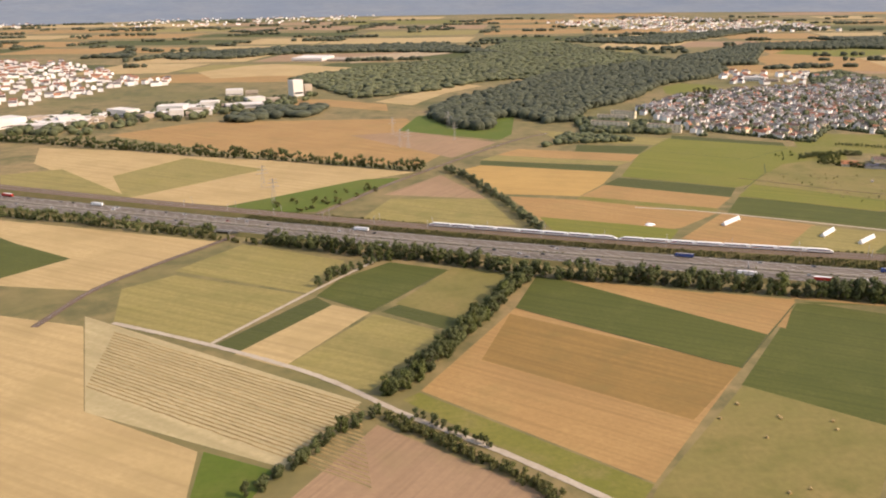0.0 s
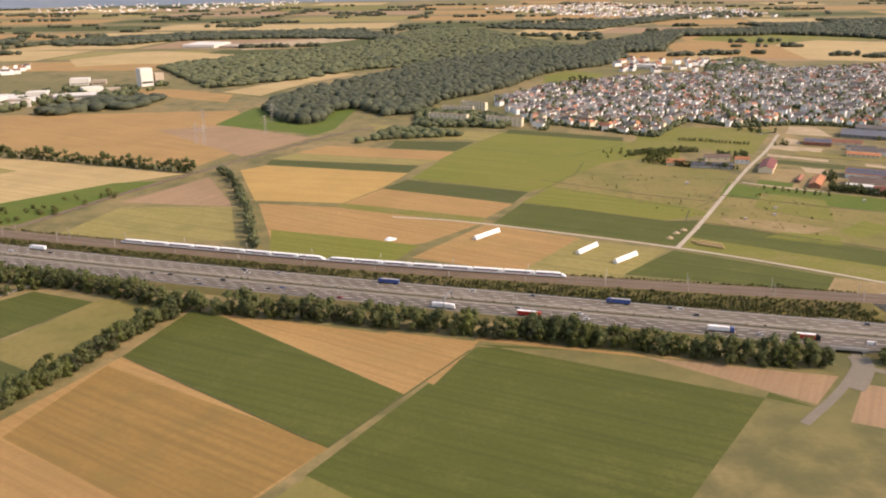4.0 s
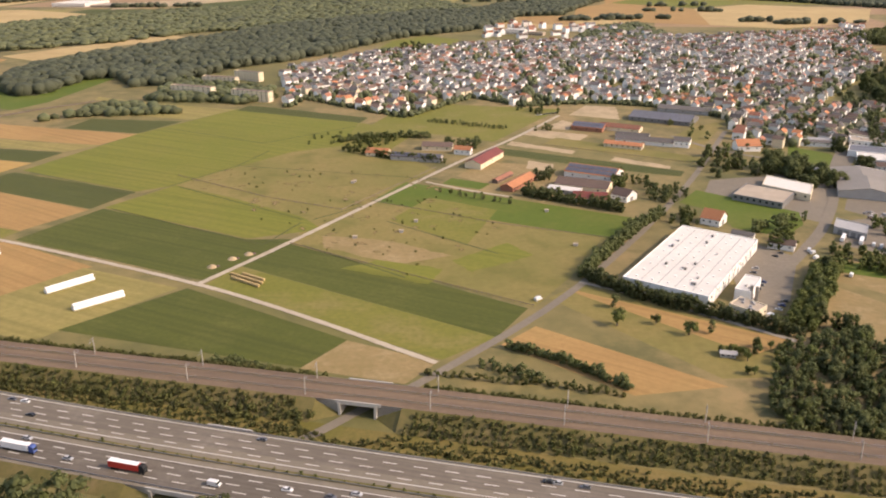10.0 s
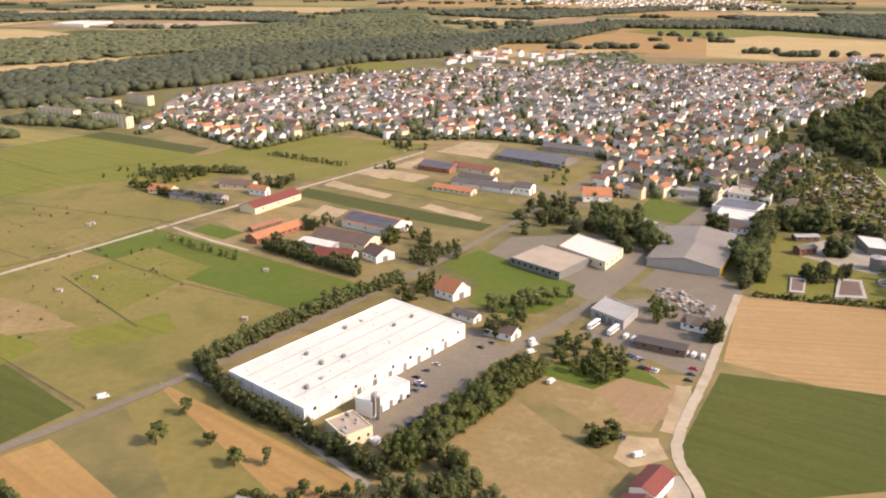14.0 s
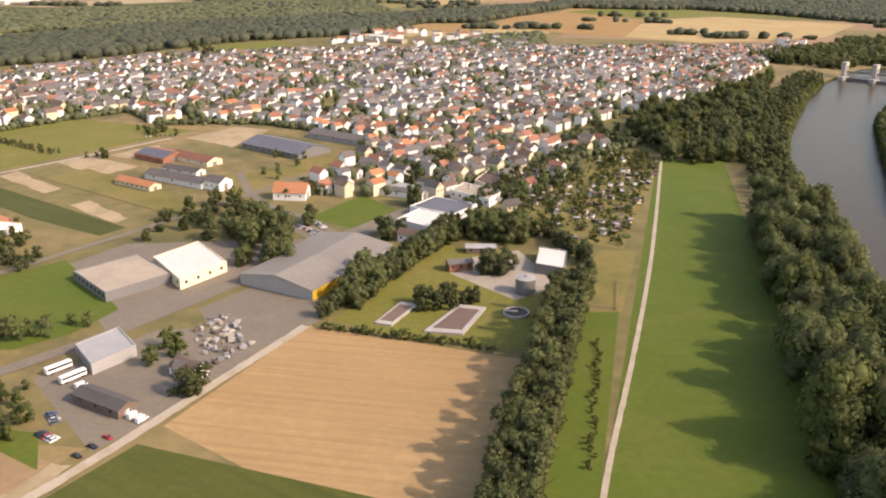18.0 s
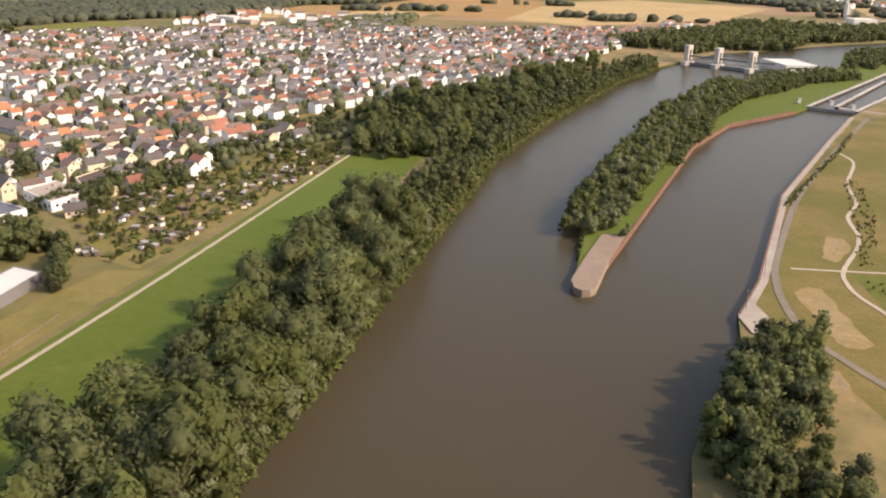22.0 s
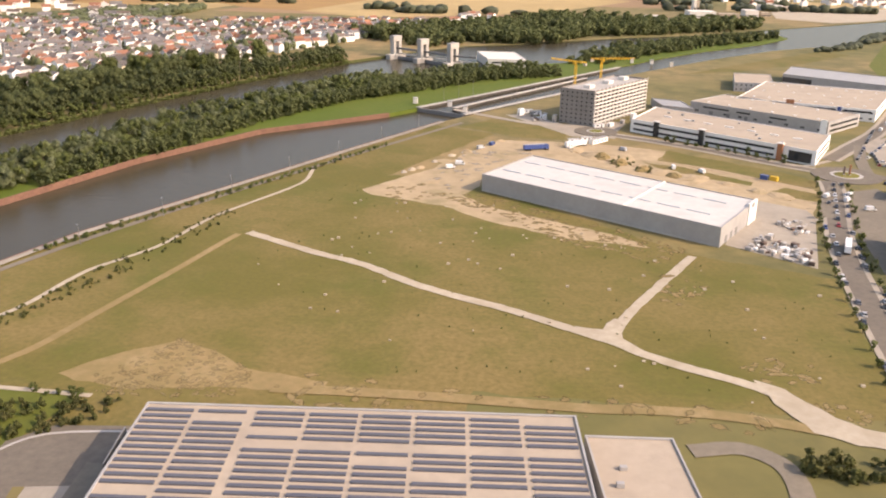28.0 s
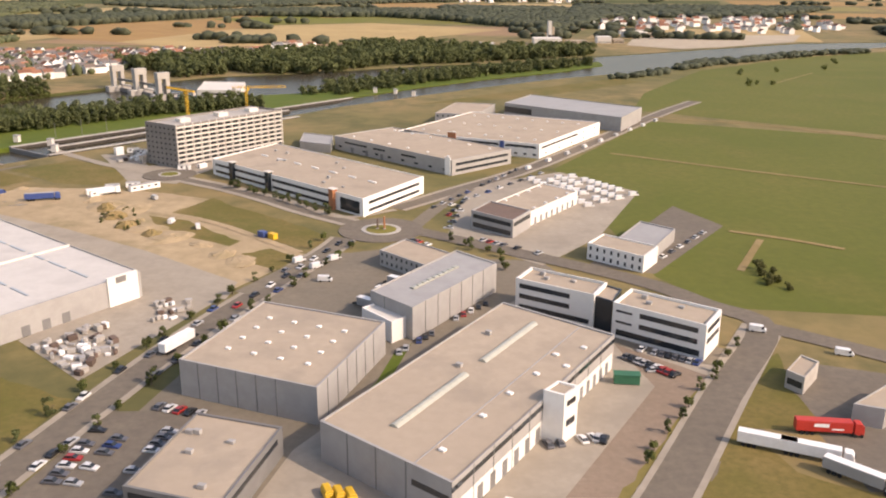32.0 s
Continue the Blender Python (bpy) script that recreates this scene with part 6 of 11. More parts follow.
for lab, m, poly in (("tan stubble wedge between the woods", STRAW, [(-81.2, 1071.1), (-32.1, 1035.1), (-24.0, 1066.0), (8.0, 1155.2), (58.3, 1231.9), (31.1, 1262.0), (-4.6, 1196.0), (-52.2, 1124.7)]),
                     ("tan stubble field before the halls", STUBBLE, [(-197.3, 1031.7), (-136.1, 1036.1), (-59.7, 988.0), (-64.8, 1047.6), (-140.0, 1100.0), (-195.8, 1108.9)]),
                     ("yellow-green meadow behind the village", MEAD, [(287.6, 1118.7), (300.5, 1190.9), (338.7, 1235.5), (376.3, 1204.9), (364.8, 1129.4), (329.5, 1083.9)]),
                     ("tan stubble field behind the village", STUBBLE, [(446.0, 1400.0), (475.3, 1485.0), (543.4, 1500.0), (552.8, 1493.8), (534.2, 1361.5)]),
                     ("tan stubble field behind the village", STUBBLE, [(552.0, 1485.4), (576.6, 1623.3), (653.0, 1739.0), (762.8, 1613.2), (710.8, 1357.7), (647.1, 1382.7)]),
                     ("wide tan stubble field beyond the village", STRAW, [(710.8, 1357.7), (762.8, 1613.2), (874.9, 1695.7), (1040.0, 1600.0), (940.0, 1398.5), (786.1, 1307.4)]),
                     ("green strip before the far wood", MEAD, [(653.0, 1739.0), (722.9, 1842.9), (875.6, 1765.9), (847.8, 1691.1), (767.1, 1634.4)]),
                     ("tan field beyond the dark wood", STRAW, [(345.2, 1955.5), (440.5, 2249.4), (619.0, 2157.9), (532.1, 1991.8), (448.3, 1864.2)]),
                     ("pale sand of a gravel pit", SAND, [(-198.0, 1759.3), (-110.5, 1832.7), (-3.9, 1957.6), (26.9, 1843.9), (-94.1, 1700.9), (-162.9, 1624.8)]),
                     ("light green clearing in the wood", HAY, [(-174.3, 1369.5), (-165.1, 1471.7), (-101.0, 1435.1), (-133.3, 1362.7)]),
                     ("tan stubble field beside the pit", STRAW, [(-408.7, 1489.0), (-349.2, 1598.7), (-310.7, 1632.5), (-150.5, 1540.1), (-162.4, 1490.7), (-234.1, 1405.1), (-284.1, 1410.6), (-357.2, 1377.6)])):
    patch("field", lab, poly, m, z=0.16)
tr_ = random.Random(93)
for k in range(6):
    tree(POPLAR, (314.0 + 5.5 * k + tr_.uniform(-1, 1), 1087.0 - 2.4 * k + tr_.uniform(-2, 2)), "tall dark poplar behind the village houses", "village poplars", tr_, 0.95)
hedges = []
for _ in range(260):
    x, y = rng.uniform(-1700, 2600), rng.uniform(1350, 3600)
    ln, th, a = rng.uniform(30, 160), rng.uniform(4, 14), rng.choice((0.1, 0.1, -0.1, 1.2))
    u, v = Vector((math.cos(a), math.sin(a))), Vector((-math.sin(a), math.cos(a)))
    c = Vector((x, y))
    q = [tuple(c), tuple(c + u * ln), tuple(c + u * ln + v * th), tuple(c + v * th)]
    if not any(inside(p, RIVER) for p in q):
        hedges.append(q)
wood("distant hedges and copses between the fields", hedges, 9, 5, 9, 12)


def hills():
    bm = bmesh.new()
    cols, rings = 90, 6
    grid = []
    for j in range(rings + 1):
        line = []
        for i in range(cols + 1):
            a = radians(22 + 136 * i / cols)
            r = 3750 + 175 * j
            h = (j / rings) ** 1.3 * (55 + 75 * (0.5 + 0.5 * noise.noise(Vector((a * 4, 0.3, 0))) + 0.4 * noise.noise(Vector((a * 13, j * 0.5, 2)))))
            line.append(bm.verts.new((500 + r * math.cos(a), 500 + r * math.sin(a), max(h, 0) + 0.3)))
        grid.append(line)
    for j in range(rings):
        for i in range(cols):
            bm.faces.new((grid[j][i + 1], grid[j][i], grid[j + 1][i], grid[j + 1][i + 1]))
    return thing("backdrop", bm, HAZY_HILLS, "wooded hills on the horizon with blue-grey haze in their colour", "hills", kind="structure")


# the blue-grey of distance haze is put into the hills' base colour
HAZY_HILLS = mat("hazy_hills", (0.15, 0.19, 0.23), (0.19, 0.22, 0.24), (0.13, 0.16, 0.2), big=0.003, fine=0.02)
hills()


SHEETRED = mat("dark_red_roof_sheeting", (0.2, 0.055, 0.042), (0.17, 0.048, 0.038), (0.14, 0.04, 0.032), big=0.1, fine=1.2, rough=0.6, vary=0.1)
WEATHERED = mat("weathered_roof_sheeting", (0.25, 0.22, 0.185), (0.22, 0.195, 0.165), (0.19, 0.165, 0.14), big=0.06, fine=0.8, rough=0.6, d=(0.29, 0.26, 0.22), mid=0.1, much=0.6)
SHEETBLUE = mat("blue_grey_roof_sheeting", (0.15, 0.15, 0.165), (0.13, 0.13, 0.145), (0.11, 0.11, 0.12), big=0.08, fine=1.0, rough=0.55, stripe=1.2, angle=60)


# ---- halls and barns ----
def frame_at(o, u, n, z):
    """A pose at o whose x runs along u and whose y points out along n."""
    return Matrix(((u.x, n.x, 0, o.x), (u.y, n.y, 0, o.y), (0, 0, 1, z), (0, 0, 0, 1)))


def square(n_u, n_v):
    return Vector((-n_u.y, n_u.x)) if Vector((-n_u.y, n_u.x)).dot(n_v) > 0 else Vector((n_u.y, -n_u.x))


def hall(name, label, a, b, c, h, wall, roof, category="hall", parapet=0.25, skylights=(), sky_size=(0.9, 0.6), bands=(), windows=(), doors=(), ribs=0.0, units=0, seed=1, sky_mat=None, sky_h=0.32):
    """A flat-roofed building on the roof corners a, b, c. Edges 0: a-b, 1: b-c, 2: c-d, 3: d-a.
    windows: (edge, count, rows, width, height, sill); bands: (edge, from, to, z, height); doors: (edge, count, from, to, width, height)."""
    a, b, c = Vector(a), Vector(b), Vector(c)
    d = a + c - b
    q = [Vector((0, 0)), b - a, c - a, d - a]
    if (b - a).cross(c - b) < 0:
        flip = True
    else:
        flip = False
    mid = (q[0] + q[2]) / 2
    ob = empty(name, label, category, at=Matrix.Translation((a.x, a.y, 0)))
    inner = [p + (mid - p).normalized() * 0.45 for p in q]
    for i in range(4):
        j = (i + 1) % 4
        part("wall", prism([tuple(q[i]), tuple(q[j]), tuple(inner[j]), tuple(inner[i])], -0.1, h), wall, ob)
    part("roof", prism([tuple(p) for p in inner], h - parapet - 0.25, h - parapet), roof, ob)
    rng = random.Random(seed)
    u, v = q[1], q[3]

    def edge(i):
        p0, p1 = q[i], q[(i + 1) % 4]
        t = (p1 - p0).normalized()
        n = Vector((t.y, -t.x))
        if n.dot((p0 + p1) / 2 - mid) < 0:
            n = -n
        return p0, t, n, (p1 - p0).length

    if skylights:
        me = mesh_of(box(-sky_size[0] / 2, -sky_size[1] / 2, 0, sky_size[0] / 2, sky_size[1] / 2, sky_h, 0.06), "skylight", sky_mat or FILM)
        for s, t in skylights:
            p = u * s + v * t
            part("skylight", me, None, ob, "white domed skylight").matrix_local = frame_at(p, u.normalized(), square(u.normalized(), v), h - parapet)
    for i, n, rows, w, hh, sill in windows:
        p0, t, nn, ln = edge(i)
        me = mesh_of(box(-w / 2, -0.05, 0, w / 2, 0.04, hh), "window", GLASS)
        for r in range(rows):
            for k in range(n):
                part("window", me, None, ob).matrix_local = frame_at(p0 + t * ln * (k + 0.5) / n, t, nn, sill + r * (h - parapet) / max(rows, 1))
    for i, f0, f1, z, hh in bands:
        p0, t, nn, ln = edge(i)
        part("window_band", box(0, -0.05, 0, ln * (f1 - f0), 0.05, hh), GLASS, ob, "dark ribbon window").matrix_local = frame_at(p0 + t * ln * f0, t, nn, z)
    for i, n, f0, f1, w, hh in doors:
        p0, t, nn, ln = edge(i)
        me = mesh_of(box(-w / 2, -0.05, 0, w / 2, 0.06, hh, 0.03), "loading_door", SHEET_DARK)
        for k in range(n):
            part("loading_door", me, None, ob, "dark loading door").matrix_local = frame_at(p0 + t * ln * (f0 + (f1 - f0) * (k + 0.5) / n), t, nn, 0.0)
    if ribs:
        me = mesh_of(box(-0.07, -0.03, 0, 0.07, 0.06, h), "cladding_joint", SHEET_DARK if wall is SHEET else SHEET)
        for i in range(4):
            p0, t, nn, ln = edge(i)
            for k in range(1, int(ln / ribs)):
                part("cladding_joint", me, None, ob).matrix_local = frame_at(p0 + t * k * ribs, t, nn, 0)
    for _ in range(units):
        p = u * rng.uniform(0.1, 0.9) + v * rng.uniform(0.15, 0.85)
        part("roof_unit", box(-0.5, -0.35, 0, 0.5, 0.35, rng.uniform(0.4, 0.8), 0.04), SHEET, ob, "grey roof ventilation unit").matrix_local = frame_at(p, u.normalized(), square(u.normalized(), v), h - parapet)
    return ob, u, v, h - parapet


def barn(label, a, b, depth, h, rh, wall, roof, name="barn", category="barn", panels=False, windows=3, group="", front=None):
    """A gabled building with its near side from a to b and its ridge along it."""
    a, b = Vector(a), Vector(b)
    u = (b - a).normalized()
    n = Vector((-u.y, u.x))
    ln = (b - a).length
    ob = empty(name, label, category, group, at=frame_at(a, u, n, 0))
    bm = bmesh.new()
    v = [bm.verts.new(p) for p in ((0, 0, -0.1), (ln, 0, -0.1), (ln, depth, -0.1), (0, depth, -0.1), (0, 0, h), (ln, 0, h), (ln, depth, h), (0, depth, h), (0, depth / 2, h + rh), (ln, depth / 2, h + rh))]
    for f in ((0, 1, 5, 4), (1, 2, 6, 9, 5), (2, 3, 7, 6), (3, 0, 4, 8, 7)):
        bm.faces.new([v[i] for i in f])
    part("wall", bm, wall, ob)
    o, t = 0.35, 0.14
    z = h - o * rh / (depth / 2)
    for s in (0, 1):
        y0 = -o if s == 0 else depth + o
        bm = bmesh.new()
        lo = [bm.verts.new(p) for p in ((-o, y0, z), (ln + o, y0, z), (ln + o, depth / 2, h + rh), (-o, depth / 2, h + rh))]
        hi = [bm.verts.new((p.co.x, p.co.y, p.co.z + t)) for p in lo]
        bm.faces.new(hi), bm.faces.new(lo[::-1])
        for k in range(4):
            bm.faces.new((lo[k], lo[(k + 1) % 4], hi[(k + 1) % 4], hi[k]))
        bmesh.ops.recalc_face_normals(bm, faces=bm.faces)
        part("roof_slope", bm, roof, ob)
    if front:
        part("front_cladding", box(0.1, -0.06, 0, ln - 0.1, -0.01, h * 0.92), front, ob)
    if panels:
        tilt = math.atan2(rh, depth / 2)
        sl = math.hypot(rh, depth / 2)
        me = mesh_of(box(0, 0, 0, ln / 7 - 0.12, sl * 0.4, 0.08), "solar_panel", PANEL)
        for k in range(7):
            for r in range(2):
                part("solar_panel", me, None, ob, "dark blue solar panels").matrix_local = Matrix.Translation((k * ln / 7 + 0.06, 0, h + t)) @ Matrix.Rotation(tilt, 4, "X") @ Matrix.Translation((0, sl * (0.06 + 0.45 * r), 0.05))
    if windows:
        me = mesh_of(box(-0.4, -0.05, 0, 0.4, 0.05, 0.7), "window", GLASS)
        for k in range(windows):
            part("window", me, None, ob).matrix_local = Matrix.Translation((ln * (k + 0.5) / windows, 0, h * 0.45))
        part("door", box(-0.05, depth * 0.35, 0, 0.06, depth * 0.62, h * 0.75), SHEET_DARK, ob).matrix_local = Matrix.Translation((ln, 0, 0))
    return ob


# ---- farms and works on the village edge ----
g = "farm buildings"
barn("low farmhouse with a bright orange tiled roof", (306.9, 654.8), (318.5, 651.8), 7.5, 2.0, 2.0, CREAM, TILE_ORANGE, group=g)
barn("long farm shed with dark solar roof", (320.8, 645.8), (346.9, 638.5), 8, 2.2, 1.5, SHEET, TILE_GREY, panels=True, group=g)
barn("grey farm shed with open front", (337.5, 666.9), (354.0, 664.4), 8, 2.6, 1.6, CREAM, TILE_BROWN, group=g)
barn("white farmhouse with an orange roof", (355.1, 657.8), (363.9, 654.5), 4, 3.0, 1.6, WHITE, TILE_ORANGE, "house", "house", group=g)
barn("large stable with a dark red sheet roof", (367.9, 623.8), (381.8, 651.2), 9, 3.0, 1.9, CREAM, SHEETRED, group=g)
barn("long narrow stable with an orange tiled roof", (380.6, 582.3), (393.9, 604.3), 6.5, 2.2, 1.5, TILE_RED, TILE_ORANGE, windows=8, group=g)
barn("low red-brown shed in the farm yard", (374.6, 597.5), (383.2, 611.4), 3, 1.6, 0.7, TILE_BROWN, TILE_RED, group=g)
barn("big white barn covered with solar panels", (408.9, 609.9), (430.9, 597.1), 15, 3.0, 2.6, WHITE, TILE_ORANGE, panels=True, group=g)
barn("broad barn with a brown tiled roof", (401.1, 588.1), (423.8, 577.6), 13, 2.6, 2.2, CREAM, TILE_BROWN, group=g)
barn("low shed with a white sheet roof", (397.2, 583.2), (410.6, 576.3), 6, 1.9, 0.7, SHEET, ROOF_WHITE, "shed", "shed", group=g)
barn("shed with a dark red tiled roof", (406.3, 565.7), (421.1, 562.7), 8.0, 2.3, 2.0, WHITE, SHEETRED, group=g)
barn("white house with a brown tiled roof", (424.3, 570.4), (430.4, 564.5), 8.6, 2.8, 2.3, WHITE, TILE_BROWN, "house", "house", group=g)
barn("riding stable with solar roof and red sides", (429.2, 719.0), (446.6, 710.3), 15, 2.4, 1.8, TILE_RED, TILE_RED, panels=True, group=g)
barn("riding stable under an orange tiled roof", (446.4, 719.3), (468.4, 707.3), 9, 2.4, 1.6, CREAM, TILE_RED, group=g)
barn("long low stable with an orange roof and open bays", (441.0, 674.6), (460.2, 664.8), 6.0, 2.0, 1.3, CREAM, TILE_ORANGE, windows=7, group=g)
barn("long stable wing with a grey roof", (449.4, 684.5), (479.4, 671.0), 8, 2.4, 1.6, WHITE, TILE_GREY, group=g)
barn("white shed between the stable wings", (452.0, 697.0), (470.0, 690.0), 6, 2.2, 1.0, WHITE, TILE_GREY, "shed", "shed", group=g)
barn("white house beside the stables", (480.2, 672.3), (488.0, 668.9), 7.5, 3.6, 1.8, WHITE, TILE_GREY, "house", "house", group=g)
barn("large riding hall with a blue-grey sheet roof", (471.1, 747.4), (504.9, 727.0), 21, 2.6, 2.6, SHEET_DARK, SHEETBLUE, group=g, windows=9)
barn("grey sheet-roofed hall on the village edge", (496.8, 776.3), (527.3, 759.9), 12, 2.6, 1.6, SHEET, TILE_GREY, group=g)
g = "works buildings"
barn("white house with a bright orange tiled roof", (454.7, 534.1), (461.1, 529.1), 8.6, 3.0, 3.0, WHITE, TILE_ORANGE, "house", "house", group=g)
barn("white house with an orange roof and dormers", (512.7, 660.1), (525.7, 660.4), 9, 3.2, 3.0, WHITE, TILE_ORANGE, "house", "house", group=g)
hall("workshop", "low flat-roofed workshop with dark walls", (479.4, 568.2), (496.6, 553.3), (508.9, 570.5), 3.0, SHEET_DARK, ROOF_PALE, "workshop", windows=((0, 8, 1, 1.1, 1.0, 1.2),))
hall("workshop", "cream flat-roofed workshop beside the street", (497.9, 582.3), (513.6, 564.7), (521.8, 581.2), 3.4, CREAM, ROOF_WHITE, "workshop", windows=((0, 5, 1, 1.0, 0.9, 1.4), (1, 4, 1, 1.0, 0.9, 1.4)))
barn("large hall with a grey pitched roof and yellow walls", (553.4, 561.7), (562.5, 584.1), (Vector((553.4, 561.7)) - Vector((535.4, 580.5))).length, 3.2, 2.2, SHEET, WEATHERED, "works_hall", "hall", group=g, windows=6, front=YELLOW)
barn("grey pitched wing of the yellow hall", (562.6, 586.1), (569.1, 604.8), (Vector((562.6, 586.1)) - Vector((543.5, 605.9))).length, 3.0, 1.9, SHEET, WEATHERED, "works_hall", "hall", group=g, windows=3)
hall("workshop", "white workshop with a bright flat roof", (566.4, 632.5), (582.5, 622.1), (589.0, 637.0), 3.2, WHITE, ROOF_WHITE, "workshop", windows=((1, 4, 1, 0.9, 0.8, 1.2),))
hall("workshop", "flat workshop roof covered with blue solar panels", (568.7, 648.5), (585.8, 640.0), (593.5, 654.5), 3.4, WHITE, SHEETBLUE, "workshop", windows=((1, 4, 1, 0.9, 0.8, 1.2),))
barn("long grey workshop beside the sports green", (549.5, 674.2), (570.5, 668.1), 5, 2.6, 0.9, WHITE, TILE_GREY, "works_hall", "hall", group=g)
hall("garage", "grey flat-roofed coach garage", (504.9, 521.0), (513.9, 511.4), (519.7, 522.4), 3.0, SHEET, SHEET, "garage", doors=((0, 4, 0.1, 0.9, 1.8, 2.2),))
barn("dark brown workshop with a lean roof", (516.0, 498.7), (529.0, 493.0), 5, 2.2, 0.9, TILE_BROWN, TILE_GREY, "works_hall", "hall", group=g)
barn("small grey house in the yard", (533.0, 512.5), (539.1, 512.2), 4, 2.4, 1.4, WHITE, TILE_GREY, "house", "house", group=g)
barn("farm building with a dark red roof", (510.1, 431.7), (504.8, 423.3), 5.6, 2.8, 1.0, WHITE, SHEETRED, group=g)
barn("long farm building with a red-brown roof", (503.3, 420.3), (489.3, 396.3), 9.6, 2.8, 1.7, WHITE, SHEETRED, group=g, windows=6)
patch("yard", "pale concrete yard beside the farm building", [(513.0, 418.0), (517.5, 419.0), (518.2, 427.3), (517.0, 432.5), (513.0, 432.0)], PAVING, "yard")
barn("small white-roofed shed in the meadow", (475.6, 412.9), (483.1, 409.3), 3, 1.6, 0.5, SHEET, ROOF_WHITE, "shed", "shed", group=g)
barn("weathered grey shed in the orchard", (424.8, 412.9), (428.9, 411.8), 2.2, 1.3, 0.5, SHEET, SHEET, "shed", "shed", group=g)
barn("red wooden works house", (589.4, 589.5), (596.5, 592.5), 4, 2.6, 0.8, TILE_RED, TILE_GREY, "works_house", "house", group=g)
barn("low grey works house", (593.2, 607.4), (602.7, 608.7), 4, 2.0, 0.5, TILE_BROWN, SHEET, "works_house", "house", group=g)
hall("works_shed", "open works shed with a pale flat roof", (615.6, 592.5), (624.5, 589.5), (625.8, 606.0), 3.2, SHEET_DARK, ROOF_WHITE, "shed")
tank = empty("storage_tank", "dark cylindrical digester tank with a metal top", "tank", at=Matrix.Translation((*(612.9, 576.0), 0)))
part("tank_wall", cyl(2.9, 0, 4.6, 24), SHEET_DARK, tank)
part("tank_lid", cyl(2.95, 4.6, 5.1, 24, 1.8), SHEET, tank)
part("hatch", cyl(0.5, 5.1, 5.6, 10), SHEET, tank)
part("railing", cyl(2.98, 4.55, 4.75, 24), CONCRETE, tank)
basin = empty("settling_basin", "round concrete settling basin filled with dark water", "basin", at=Matrix.Translation((*(610.8, 560.1), 0)))
bm = bmesh.new()
for i in range(32):
    a0, a1 = 6.2832 * i / 32, 6.2832 * (i + 1) / 32
    add = [(3.6, 0.0), (3.6, 0.7), (3.2, 0.7), (3.2, 0.1)]
    for (r0, z0), (r1, z1) in zip(add, add[1:]):
        bm.faces.new([bm.verts.new(p) for p in ((r0 * math.cos(a0), r0 * math.sin(a0), z0), (r0 * math.cos(a1), r0 * math.sin(a1), z0), (r1 * math.cos(a1), r1 * math.sin(a1), z1), (r1 * math.cos(a0), r1 * math.sin(a0), z1))])
part("rim", bm, CONCRETE, basin)
part("water", cyl(3.25, 0.05, 0.35, 32), WATER, basin)
part("scraper_bridge", box(-3.3, -0.25, 0.75, 0.4, 0.25, 0.95), SHEET, basin)
for i, (pts) in enumerate(([(587.2, 544.6), (597.5, 544.1), (602.4, 562.3), (594.8, 563.5)], [(573.5, 548.2), (578.2, 547.3), (583.4, 562.0), (578.4, 563.5)])):
    bt = empty("settling_tank", "rectangular concrete settling tank", "basin", at=Matrix.Identity(4))
    part("tank_wall", prism(pts, 0, 0.6), CONCRETE, bt)
    cx = sum((Vector(p) for p in pts), Vector((0, 0))) / 4
    part("sludge", prism([tuple(Vector(p) + (cx - Vector(p)) * 0.25) for p in pts], 0.5, 0.64), TILE_BROWN, bt)
patch("works_lawn", "mown lawn of the sewage works", [(561.6, 549.0), (584.8, 615.9), (623.2, 587.8), (615.0, 537.5), (585.6, 540.8)], GRASS, "lawn")
patch("yard", "pale works yard", [(592.0, 602.2), (610.0, 613.2), (622.8, 582.9), (610.3, 569.8), (589.8, 588.5)], PAVING, "yard")
patch("yard", "grey asphalt works yard", [(523.8, 552.3), (533.9, 571.4), (554.1, 564.8), (558.5, 548.6), (550.8, 532.9), (532.8, 537.8)], ASPHALT, "yard")
patch("yard", "asphalt yard with parked vans", [(501.3, 507.8), (518.2, 537.2), (553.1, 545.8), (539.3, 499.3), (529.3, 480.4)], ASPHALT, "yard")
patch("yard", "loading yard beside the white warehouse", [(444.4, 438.2), (450.5, 490.9), (469.1, 508.9), (479.5, 493.6), (460.6, 452.7)], ASPHALT, "yard")
patch("yard", "asphalt forecourt between the workshops", [(470.2, 579.5), (479.7, 602.1), (543.9, 616.5), (569.7, 664.0), (577.9, 655.0), (540.2, 593.5), (508.4, 531.2)], ASPHALT, "yard")
patch("yard", "sandy riding arena", [(434.9, 766.6), (452.5, 799.4), (471.9, 792.7), (465.3, 749.7)], SAND, "arena")
patch("yard", "sandy riding arena", [(397.7, 707.2), (406.0, 721.5), (437.4, 703.9), (427.8, 685.8)], SAND, "arena")
patch("yard", "small sandy riding arena", [(413.6, 722.4), (427.8, 748.5), (433.4, 740.2), (427.8, 718.5)], SAND, "arena")
patch("yard", "bare farm yard", [(355.0, 611.9), (362.0, 625.0), (376.2, 638.7), (392.4, 635.6), (407.5, 610.6), (402.4, 590.4), (383.7, 583.4)], WORN, "yard")
patch("yard", "small sandy paddock behind the stables", [(391.5, 626.3), (394.8, 642.6), (407.3, 635.3), (403.2, 620.4)], SAND, "arena")
patch("garden", "small green paddock beside the farm lane", [(347.7, 598.0), (352.5, 608.3), (371.0, 597.2), (365.4, 587.4)], LUSH, "garden")
